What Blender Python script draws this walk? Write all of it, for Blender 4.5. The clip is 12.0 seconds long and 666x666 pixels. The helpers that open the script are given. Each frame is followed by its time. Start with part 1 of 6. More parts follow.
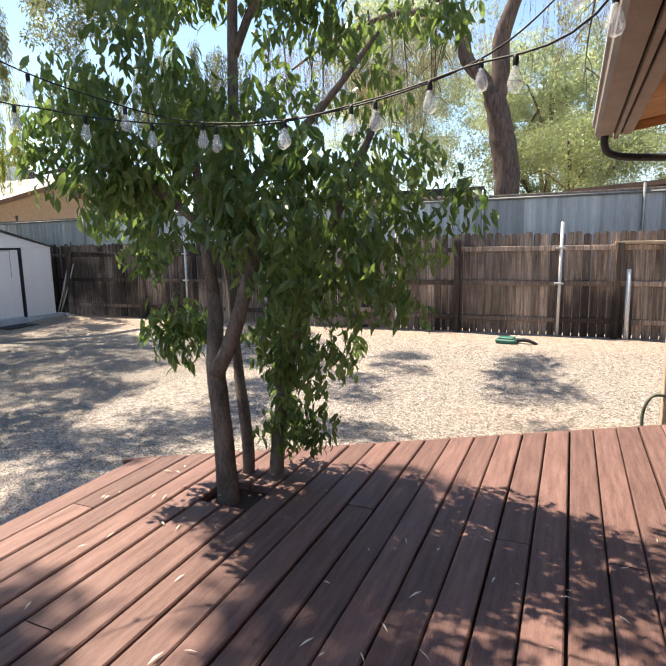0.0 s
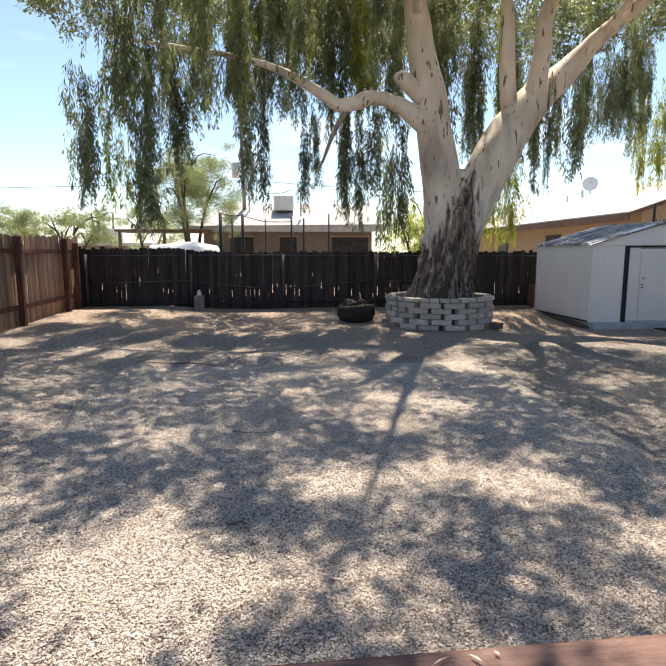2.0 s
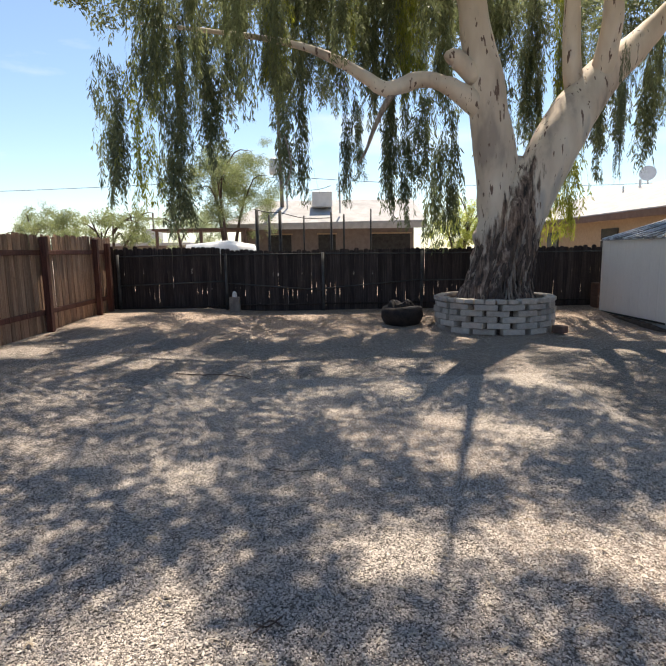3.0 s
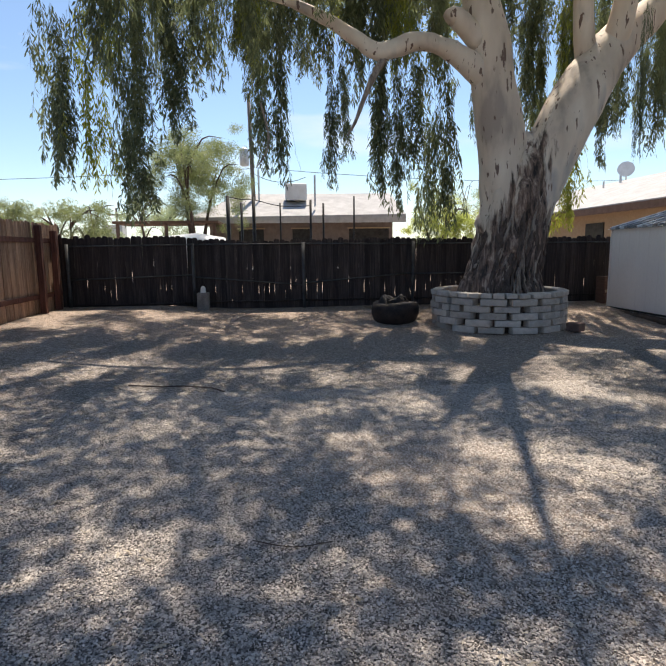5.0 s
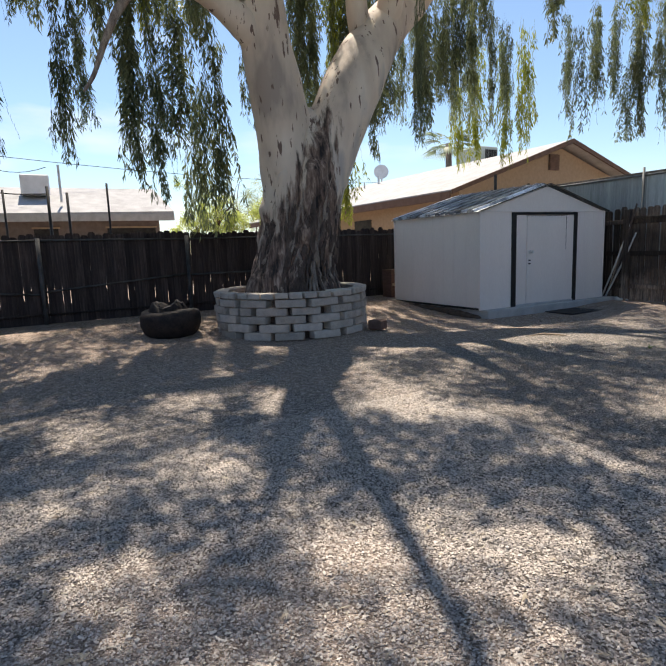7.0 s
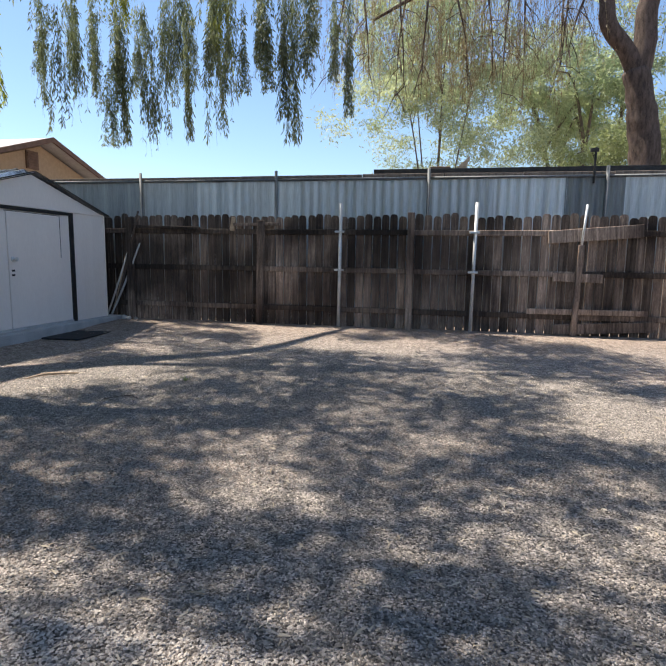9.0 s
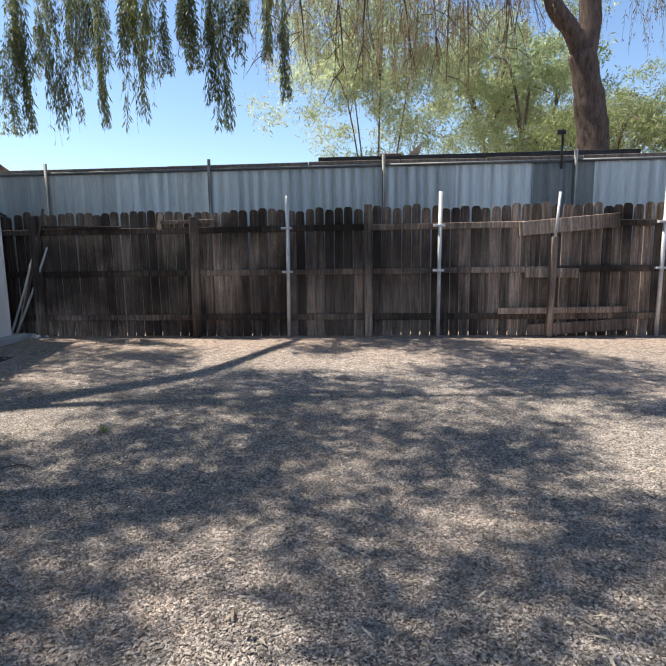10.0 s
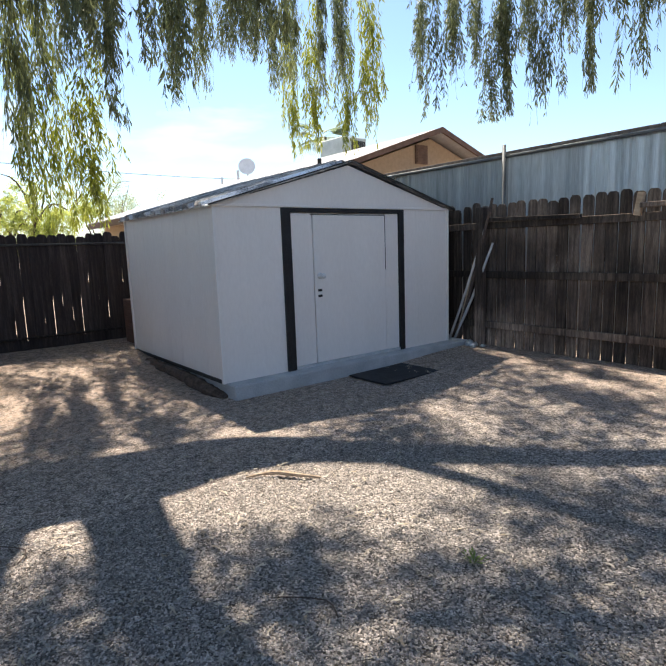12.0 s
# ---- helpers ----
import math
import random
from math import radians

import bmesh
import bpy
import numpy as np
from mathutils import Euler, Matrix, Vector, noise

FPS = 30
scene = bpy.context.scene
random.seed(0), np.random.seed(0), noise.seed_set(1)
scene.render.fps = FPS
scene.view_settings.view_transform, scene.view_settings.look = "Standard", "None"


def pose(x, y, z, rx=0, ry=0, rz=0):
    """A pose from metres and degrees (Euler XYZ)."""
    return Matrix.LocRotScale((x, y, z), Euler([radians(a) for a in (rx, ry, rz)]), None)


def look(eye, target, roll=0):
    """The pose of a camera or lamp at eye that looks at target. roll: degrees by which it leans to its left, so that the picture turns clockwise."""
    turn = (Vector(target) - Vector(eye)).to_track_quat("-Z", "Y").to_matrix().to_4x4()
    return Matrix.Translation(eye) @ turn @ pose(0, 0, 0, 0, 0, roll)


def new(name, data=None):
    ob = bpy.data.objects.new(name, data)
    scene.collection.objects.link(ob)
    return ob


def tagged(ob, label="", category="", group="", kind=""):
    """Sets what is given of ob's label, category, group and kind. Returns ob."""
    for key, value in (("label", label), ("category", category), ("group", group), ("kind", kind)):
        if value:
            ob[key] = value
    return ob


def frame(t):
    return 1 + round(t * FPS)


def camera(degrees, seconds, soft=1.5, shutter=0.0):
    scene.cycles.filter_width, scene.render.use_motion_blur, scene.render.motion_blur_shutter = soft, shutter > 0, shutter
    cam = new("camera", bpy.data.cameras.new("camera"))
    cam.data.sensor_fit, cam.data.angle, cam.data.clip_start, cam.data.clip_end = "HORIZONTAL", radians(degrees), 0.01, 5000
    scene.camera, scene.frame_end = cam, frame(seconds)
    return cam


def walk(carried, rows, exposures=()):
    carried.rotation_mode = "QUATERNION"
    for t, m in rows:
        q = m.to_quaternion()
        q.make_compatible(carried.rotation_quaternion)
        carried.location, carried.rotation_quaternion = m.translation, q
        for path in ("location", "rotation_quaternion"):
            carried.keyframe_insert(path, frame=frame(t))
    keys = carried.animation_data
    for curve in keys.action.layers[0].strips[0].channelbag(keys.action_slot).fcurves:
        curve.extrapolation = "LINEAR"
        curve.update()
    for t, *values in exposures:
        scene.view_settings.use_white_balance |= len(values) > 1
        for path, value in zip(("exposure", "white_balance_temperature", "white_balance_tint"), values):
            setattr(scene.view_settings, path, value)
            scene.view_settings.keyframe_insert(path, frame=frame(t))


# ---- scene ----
cam = camera(62.8, 12.0)
PATH = [
    (0, (-0.089, 0.039, 1.284), (-0.881, 1.849, 0.972), -1.1),
    (0.5, (-0.139, 0.091, 1.268), (-1.26, 1.708, 0.91), 0.0),
    (1, (-0.318, 0.028, 1.271), (-1.985, 1.069, 0.901), -0.5),
    (1.2, (-0.379, 0.010, 1.239), (-2.182, 0.80, 0.885), -0.4),
    (1.5, (-0.635, -0.07, 1.261), (-2.546, 0.425, 0.938), -0.4),
    (2, (-1.0, -0.075, 1.25), (-2.968, 0.132, 0.96), -0.1),
    (2.5, (-1.47, -0.063, 1.253), (-3.447, 0.028, 0.96), -0.4),
    (2.7, (-1.67, -0.068, 1.257), (-3.647, 0.0, 0.959), -0.8),
    (4.3, (-2.99, -0.359, 1.213), (-4.963, -0.252, 0.909), -1.0),
    (4.5, (-3.116, -0.348, 1.173), (-5.088, -0.216, 0.867), -0.7),
    (5, (-3.414, -0.316, 1.036), (-5.384, -0.139, 0.737), -0.7),
    (5.5, (-3.827, -0.313, 0.937), (-5.792, -0.089, 0.636), -0.9),
    (6, (-4.287, -0.232, 0.931), (-6.246, 0.03, 0.622), -1.1),
    (6.5, (-4.76, -0.141, 0.92), (-6.664, 0.384, 0.603), -2.0),
    (7, (-5.176, 0.044, 0.888), (-6.916, 0.981, 0.582), -2.1),
    (7.5, (-5.6, 0.324, 0.909), (-7.059, 1.662, 0.625), -1.2),
    (7.7, (-5.776, 0.449, 0.911), (-7.101, 1.921, 0.632), -1.0),
    (9.3, (-6.727, 1.86, 0.776), (-6.942, 3.83, 0.502), 0.4),
    (9.5, (-6.819, 2.078, 0.782), (-6.969, 4.053, 0.507), -0.1),
    (10, (-6.96, 2.608, 0.87), (-7.121, 4.579, 0.573), -0.8),
    (10.3, (-7.038, 2.915, 0.883), (-7.393, 4.862, 0.597), -0.1),
    (10.5, (-7.111, 3.1, 0.911), (-7.732, 4.98, 0.63), 0.1),
    (10.9, (-7.258, 3.493, 0.974), (-8.457, 5.073, 0.72), 0.6),
    (11, (-7.318, 3.568, 0.981), (-8.619, 5.064, 0.719), 0.5),
    (11.5, (-7.484, 3.993, 0.998), (-9.059, 5.191, 0.709), -0.3),
    (12, (-7.541, 4.456, 0.997), (-9.103, 5.665, 0.686), -2.0),
]
EXPOSURES = [(0.0, 1.47, 7000, 10), (0.5, 1.52, 7000, 10), (1.0, 1.58, 7000, 10), (1.3, 1.57, 7000, 10), (2.0, 1.08, 6950, 10), (2.7, 0.85, 6900, 10), (4.3, 0.65, 6650, 10), (5.5, 0.65, 6600, 10), (7.5, 0.74, 6550, 10), (9.5, 0.91, 6350, 10), (10.5, 0.98, 6400, 10), (11.0, 1.11, 6550, 10), (12.0, 1.18, 6550, 10)]
walk(cam, [(t, look(eye, target, roll)) for t, eye, target, roll in PATH], EXPOSURES)

# ---- sun and sky ----
TO_SUN = Vector((-0.48, 0.105, 0.87)).normalized()
sun = new("sun", bpy.data.lights.new("sun", "SUN"))
sun.data.energy, sun.data.angle, sun.data.color = 5.0, radians(0.55), (1.0, 0.905, 0.775)
sun.matrix_world = look((-10, 8, 30), Vector((-10, 8, 30)) - TO_SUN)
world = bpy.data.worlds.new("sky")
scene.world = world
world.use_nodes = True
wn = world.node_tree.nodes
wl = world.node_tree.links
bg = wn["Background"]
bg.inputs["Strength"].default_value = 0.106
sky = wn.new("ShaderNodeTexSky")
sky.sky_type = "NISHITA"
sky.sun_disc = False
sky.sun_elevation = math.asin(TO_SUN.z)
sky.sun_rotation = math.atan2(TO_SUN.x, TO_SUN.y)
sky.air_density, sky.dust_density, sky.ozone_density = 1.0, 0.25, 2.6
# thin clouds low over the horizon
tc = wn.new("ShaderNodeTexCoord")
mp = wn.new("ShaderNodeMapping")
mp.inputs["Scale"].default_value = (3.0, 3.0, 11.0)
cn = wn.new("ShaderNodeTexNoise")
cn.inputs["Scale"].default_value = 1.3
cn.inputs["Detail"].default_value = 7.0
cr = wn.new("ShaderNodeValToRGB")
cr.color_ramp.elements[0].position, cr.color_ramp.elements[0].color = 0.54, (0, 0, 0, 1)
cr.color_ramp.elements[1].position, cr.color_ramp.elements[1].color = 0.72, (0.5, 0.5, 0.5, 1)
mixc = wn.new("ShaderNodeMixRGB")
mixc.inputs["Color2"].default_value = (6.2, 6.5, 7.0, 1)
wl.new(tc.outputs["Generated"], mp.inputs["Vector"])
wl.new(mp.outputs["Vector"], cn.inputs["Vector"])
wl.new(cn.outputs["Fac"], cr.inputs["Fac"])
side = wn.new("ShaderNodeSeparateXYZ")
west = wn.new("ShaderNodeMapRange")
west.inputs["From Min"].default_value, west.inputs["From Max"].default_value = -0.6, -0.85
amount = wn.new("ShaderNodeMath")
amount.operation = "MULTIPLY"
wl.new(tc.outputs["Generated"], side.inputs[0])
wl.new(side.outputs["X"], west.inputs["Value"])
wl.new(cr.outputs["Color"], amount.inputs[0])
wl.new(west.outputs[0], amount.inputs[1])
wl.new(amount.outputs[0], mixc.inputs["Fac"])
wl.new(sky.outputs["Color"], mixc.inputs["Color1"])
wl.new(mixc.outputs["Color"], bg.inputs["Color"])


# ---- materials ----
def material(name, dark, light, rough=0.8, metal=0.0, scale=6.0, stretch=(1, 1, 1), bump=0.25, fine=60.0, spread=0.0, spec=0.3, third=None, sharp=0.25, stain=0.0):
    """Two or three colours mixed by coarse and fine noise in metres, with relief; spread varies brightness piece by piece."""
    m = bpy.data.materials.new(name)
    m.use_nodes = True
    n, k = m.node_tree.nodes, m.node_tree.links
    p = n["Principled BSDF"]
    p.inputs["Roughness"].default_value, p.inputs["Metallic"].default_value = rough, metal
    p.inputs["Specular IOR Level"].default_value = spec
    co, mapping, info = n.new("ShaderNodeTexCoord"), n.new("ShaderNodeMapping"), n.new("ShaderNodeObjectInfo")
    mapping.inputs["Scale"].default_value = stretch
    away = n.new("ShaderNodeVectorMath")
    away.operation = "MULTIPLY_ADD"
    away.inputs[1].default_value = (37.0, 53.0, 71.0) if spread else (0, 0, 0)
    k.new(info.outputs["Random"], away.inputs[0])
    k.new(co.outputs["Object"], away.inputs[2])
    k.new(away.outputs[0], mapping.inputs["Vector"])
    a, b = n.new("ShaderNodeTexNoise"), n.new("ShaderNodeTexNoise")
    a.inputs["Scale"].default_value, a.inputs["Detail"].default_value = scale, 6.0
    b.inputs["Scale"].default_value, b.inputs["Detail"].default_value = fine, 4.0
    k.new(mapping.outputs[0], a.inputs["Vector"])
    k.new(mapping.outputs[0], b.inputs["Vector"])
    both = n.new("ShaderNodeMath")
    both.operation = "MULTIPLY_ADD"
    both.inputs[1].default_value = 0.45
    k.new(b.outputs["Fac"], both.inputs[0])
    half = n.new("ShaderNodeMath")
    half.operation = "MULTIPLY"
    half.inputs[1].default_value = 0.6
    k.new(a.outputs["Fac"], half.inputs[0])
    k.new(half.outputs[0], both.inputs[2])
    ramp = n.new("ShaderNodeValToRGB")
    e = ramp.color_ramp.elements
    e[0].position, e[0].color = 0.52 - sharp / 2, (*dark, 1)
    e[1].position, e[1].color = 0.52 + sharp / 2, (*light, 1)
    if third:
        t3 = e.new(0.52)
        t3.color = (*third, 1)
    k.new(both.outputs[0], ramp.inputs["Fac"])
    out = ramp.outputs["Color"]
    if spread:
        hsv = n.new("ShaderNodeHueSaturation")
        rng = n.new("ShaderNodeMapRange")
        rng.inputs["To Min"].default_value, rng.inputs["To Max"].default_value = 1 - spread, 1 + spread
        k.new(info.outputs["Random"], rng.inputs["Value"])
        k.new(rng.outputs[0], hsv.inputs["Value"])
        k.new(out, hsv.inputs["Color"])
        out = hsv.outputs["Color"]
    if stain:
        geo, blot, cut, dim = n.new("ShaderNodeNewGeometry"), n.new("ShaderNodeTexNoise"), n.new("ShaderNodeMapRange"), n.new("ShaderNodeMixRGB")
        blot.inputs["Scale"].default_value, blot.inputs["Detail"].default_value = 0.75, 5.0
        cut.inputs["From Min"].default_value, cut.inputs["From Max"].default_value = 0.44, 0.60
        cut.inputs["To Max"].default_value = stain
        dim.blend_type = "MULTIPLY"
        dim.inputs["Color2"].default_value = (0.17, 0.165, 0.175, 1)
        k.new(geo.outputs["Position"], blot.inputs["Vector"])
        k.new(blot.outputs["Fac"], cut.inputs["Value"])
        k.new(cut.outputs[0], dim.inputs["Fac"])
        k.new(out, dim.inputs["Color1"])
        out = dim.outputs["Color"]
    k.new(out, p.inputs["Base Color"])
    if bump:
        bm_ = n.new("ShaderNodeBump")
        bm_.inputs["Strength"].default_value, bm_.inputs["Distance"].default_value = bump, 0.012
        k.new(both.outputs[0], bm_.inputs["Height"])
        k.new(bm_.outputs[0], p.inputs["Normal"])
    return m


def leaf_material(name, dark, light, glow=0.4, rough=0.45):
    """Leaves: colours vary leaf by leaf; light passes through."""
    m = bpy.data.materials.new(name)
    m.use_nodes = True
    n, k = m.node_tree.nodes, m.node_tree.links
    p, out = n["Principled BSDF"], n["Material Output"]
    geo, info, ramp = n.new("ShaderNodeNewGeometry"), n.new("ShaderNodeObjectInfo"), n.new("ShaderNodeValToRGB")
    add = n.new("ShaderNodeMath")
    add.operation = "MULTIPLY_ADD"
    add.inputs[1].default_value = 0.5
    half = n.new("ShaderNodeMath")
    half.operation = "MULTIPLY"
    half.inputs[1].default_value = 0.5
    k.new(info.outputs["Random"], half.inputs[0])
    k.new(geo.outputs["Random Per Island"], add.inputs[0])
    k.new(half.outputs[0], add.inputs[2])
    ramp.color_ramp.elements[0].color, ramp.color_ramp.elements[1].color = (*dark, 1), (*light, 1)
    k.new(add.outputs[0], ramp.inputs["Fac"])
    k.new(ramp.outputs[0], p.inputs["Base Color"])
    p.inputs["Roughness"].default_value = rough
    p.inputs["Specular IOR Level"].default_value = 0.4
    tr, mix, gain = n.new("ShaderNodeBsdfTranslucent"), n.new("ShaderNodeMixShader"), n.new("ShaderNodeHueSaturation")
    gain.inputs["Saturation"].default_value, gain.inputs["Value"].default_value = 1.15, 2.2
    k.new(ramp.outputs[0], gain.inputs["Color"])
    k.new(gain.outputs[0], tr.inputs["Color"])
    mix.inputs[0].default_value = glow
    k.new(p.outputs[0], mix.inputs[1])
    k.new(tr.outputs[0], mix.inputs[2])
    k.new(mix.outputs[0], out.inputs["Surface"])
    return m


def tr_mid(n, k, src):
    """Noise stretched to its full range."""
    r = n.new("ShaderNodeMapRange")
    r.inputs["From Min"].default_value, r.inputs["From Max"].default_value = 0.32, 0.55
    k.new(src.outputs["Fac"], r.inputs["Value"])
    return r.outputs[0]


def gravel_material():
    """Crushed grey-tan gravel with sandy bare patches."""
    m = bpy.data.materials.new("gravel")
    m.use_nodes = True
    n, k = m.node_tree.nodes, m.node_tree.links
    p = n["Principled BSDF"]
    p.inputs["Roughness"].default_value = 0.95
    p.inputs["Specular IOR Level"].default_value = 0.15
    co = n.new("ShaderNodeTexCoord")
    v, v2, big, mid = n.new("ShaderNodeTexVoronoi"), n.new("ShaderNodeTexVoronoi"), n.new("ShaderNodeTexNoise"), n.new("ShaderNodeTexNoise")
    v.inputs["Scale"].default_value = 112.0
    v2.inputs["Scale"].default_value = 150.0
    big.inputs["Scale"].default_value, big.inputs["Detail"].default_value = 0.35, 5.0
    mid.inputs["Scale"].default_value, mid.inputs["Detail"].default_value = 15.0, 8.0
    mid.inputs["Roughness"].default_value = 0.72
    for t in (v, v2, big, mid):
        k.new(co.outputs["Object"], t.inputs["Vector"])
    sep = n.new("ShaderNodeSeparateColor")
    k.new(v.outputs["Color"], sep.inputs[0])
    stones = n.new("ShaderNodeValToRGB")
    e = stones.color_ramp.elements
    e[0].position, e[0].color = 0.0, (0.085, 0.076, 0.068, 1)
    e[1].position, e[1].color = 1.0, (0.84, 0.745, 0.665, 1)
    mid_e = e.new(0.5)
    mid_e.color = (0.37, 0.325, 0.292, 1)
    k.new(sep.outputs[0], stones.inputs["Fac"])
    sand = n.new("ShaderNodeValToRGB")
    sand.color_ramp.elements[0].position, sand.color_ramp.elements[0].color = 0.5, (0, 0, 0, 1)
    sand.color_ramp.elements[1].position, sand.color_ramp.elements[1].color = 0.68, (0.35, 0.35, 0.35, 1)
    k.new(big.outputs["Fac"], sand.inputs["Fac"])
    mix = n.new("ShaderNodeMixRGB")
    mix.inputs["Color2"].default_value = (0.62, 0.445, 0.335, 1)
    place = n.new("ShaderNodeSeparateXYZ")
    k.new(co.outputs["Object"], place.inputs[0])
    dirt = None
    for axis, near, far in (("X", -9.6, -13.0), ("Y", 8.2, 10.2)):
        band = n.new("ShaderNodeMapRange")
        band.inputs["From Min"].default_value, band.inputs["From Max"].default_value = near, far
        band.inputs["To Max"].default_value = 0.6
        k.new(place.outputs[axis], band.inputs["Value"])
        if dirt is None:
            dirt = band.outputs[0]
        else:
            most = n.new("ShaderNodeMath")
            most.operation = "MAXIMUM"
            k.new(dirt, most.inputs[0])
            k.new(band.outputs[0], most.inputs[1])
            dirt = most.outputs[0]
    rough_edge = n.new("ShaderNodeMath")
    rough_edge.operation = "MULTIPLY"
    k.new(dirt, rough_edge.inputs[0])
    k.new(tr_mid(n, k, mid), rough_edge.inputs[1])
    total = n.new("ShaderNodeMath")
    total.operation = "MAXIMUM"
    k.new(rough_edge.outputs[0], total.inputs[0])
    k.new(sand.outputs["Color"], total.inputs[1])
    k.new(total.outputs[0], mix.inputs["Fac"])
    k.new(stones.outputs["Color"], mix.inputs["Color1"])
    tone = n.new("ShaderNodeMixRGB")
    tone.blend_type = "MULTIPLY"
    tone.inputs["Fac"].default_value = 0.8
    tr = n.new("ShaderNodeValToRGB")
    tr.color_ramp.elements[0].position, tr.color_ramp.elements[0].color = 0.36, (0.42, 0.41, 0.40, 1)
    tr.color_ramp.elements[1].position, tr.color_ramp.elements[1].color = 0.58, (1, 1, 1, 1)
    k.new(mid.outputs["Fac"], tr.inputs["Fac"])
    k.new(mix.outputs[0], tone.inputs["Color1"])
    k.new(tr.outputs[0], tone.inputs["Color2"])
    k.new(tone.outputs[0], p.inputs["Base Color"])
    h = n.new("ShaderNodeMath")
    h.operation = "ADD"
    k.new(v.outputs["Distance"], h.inputs[0])
    k.new(v2.outputs["Distance"], h.inputs[1])
    b = n.new("ShaderNodeBump")
    b.inputs["Strength"].default_value, b.inputs["Distance"].default_value = 0.9, 0.012
    b.invert = True
    k.new(h.outputs[0], b.inputs["Height"])
    k.new(b.outputs[0], p.inputs["Normal"])
    return m


def bark_material():
    """Smooth cream bark with tan and grey patches above, dark fibrous bark round the foot, creeping up the fork."""
    m = bpy.data.materials.new("gum_bark")
    m.use_nodes = True
    n, k = m.node_tree.nodes, m.node_tree.links
    p = n["Principled BSDF"]
    p.inputs["Roughness"].default_value = 0.75
    co = n.new("ShaderNodeTexCoord")
    def noisy(scale, detail, stretch):
        mp_, t = n.new("ShaderNodeMapping"), n.new("ShaderNodeTexNoise")
        mp_.inputs["Scale"].default_value = stretch
        t.inputs["Scale"].default_value, t.inputs["Detail"].default_value = scale, detail
        k.new(co.outputs["Object"], mp_.inputs["Vector"])
        k.new(mp_.outputs[0], t.inputs["Vector"])
        return t
    def ramp_of(src, stops):
        r = n.new("ShaderNodeValToRGB")
        e = r.color_ramp.elements
        e[0].position, e[0].color = stops[0][0], (*stops[0][1], 1)
        e[1].position, e[1].color = stops[-1][0], (*stops[-1][1], 1)
        for pos, col in stops[1:-1]:
            x = e.new(pos)
            x.color = (*col, 1)
        k.new(src, r.inputs["Fac"])
        return r
    patches = noisy(1.6, 5, (1, 1, 0.35))
    cream = ramp_of(patches.outputs["Fac"], [(0.36, (0.36, 0.29, 0.24)), (0.46, (0.60, 0.485, 0.38)), (0.6, (0.71, 0.60, 0.485)), (0.72, (0.40, 0.37, 0.35))])
    flecks = noisy(12.0, 3, (1, 1, 0.22))
    fl = ramp_of(flecks.outputs["Fac"], [(0.64, (0, 0, 0)), (0.665, (1, 1, 1))])
    with_fl = n.new("ShaderNodeMixRGB")
    with_fl.inputs["Color2"].default_value = (0.16, 0.10, 0.075, 1)
    k.new(fl.outputs[0], with_fl.inputs["Fac"])
    k.new(cream.outputs[0], with_fl.inputs["Color1"])
    fibres = noisy(13.0, 9, (1, 1, 0.17))
    fibres.inputs["Roughness"].default_value = 0.68
    rough_bark = ramp_of(fibres.outputs["Fac"], [(0.37, (0.02, 0.013, 0.01)), (0.46, (0.115, 0.072, 0.053)), (0.55, (0.25, 0.168, 0.128)), (0.67, (0.54, 0.42, 0.33))])
    sep = n.new("ShaderNodeSeparateXYZ")
    k.new(co.outputs["Object"], sep.inputs[0])
    edge = noisy(3.4, 9, (1.7, 1.7, 0.3))
    edge.inputs["Roughness"].default_value = 0.62
    low = n.new("ShaderNodeMath")
    low.operation = "MULTIPLY_ADD"
    low.inputs[1].default_value = 4.4
    k.new(edge.outputs["Fac"], low.inputs[0])
    neg = n.new("ShaderNodeMath")
    neg.operation = "MULTIPLY"
    neg.inputs[1].default_value = -1.0
    k.new(sep.outputs["Z"], neg.inputs[0])
    fork = n.new("ShaderNodeMath")
    fork.operation = "SUBTRACT"
    lean = n.new("ShaderNodeMath")
    lean.operation = "MULTIPLY_ADD"
    lean.inputs[1].default_value, lean.inputs[2].default_value = 0.26, 3.52
    k.new(sep.outputs["Z"], lean.inputs[0])
    k.new(lean.outputs[0], fork.inputs[1])
    k.new(sep.outputs["Y"], fork.inputs[0])
    away = n.new("ShaderNodeMath")
    away.operation = "ABSOLUTE"
    k.new(fork.outputs[0], away.inputs[0])
    climb = n.new("ShaderNodeMapRange")
    climb.inputs["From Min"].default_value, climb.inputs["From Max"].default_value = 0.05, 0.46
    climb.inputs["To Min"].default_value, climb.inputs["To Max"].default_value = 1.35, -0.28
    k.new(away.outputs[0], climb.inputs["Value"])
    lifted = n.new("ShaderNodeMath")
    lifted.operation = "ADD"
    k.new(neg.outputs[0], lifted.inputs[0])
    k.new(climb.outputs[0], lifted.inputs[1])
    k.new(lifted.outputs[0], low.inputs[2])
    lowr = n.new("ShaderNodeMapRange")
    lowr.inputs["From Min"].default_value, lowr.inputs["From Max"].default_value = 0.22, 0.62
    k.new(low.outputs[0], lowr.inputs["Value"])
    mix = n.new("ShaderNodeMixRGB")
    k.new(lowr.outputs[0], mix.inputs["Fac"])
    k.new(with_fl.outputs[0], mix.inputs["Color1"])
    k.new(rough_bark.outputs[0], mix.inputs["Color2"])
    k.new(mix.outputs[0], p.inputs["Base Color"])
    b = n.new("ShaderNodeBump")
    b.inputs["Distance"].default_value = 0.05
    hs = n.new("ShaderNodeMath")
    hs.operation = "MULTIPLY_ADD"
    hs.inputs[1].default_value = 0.85
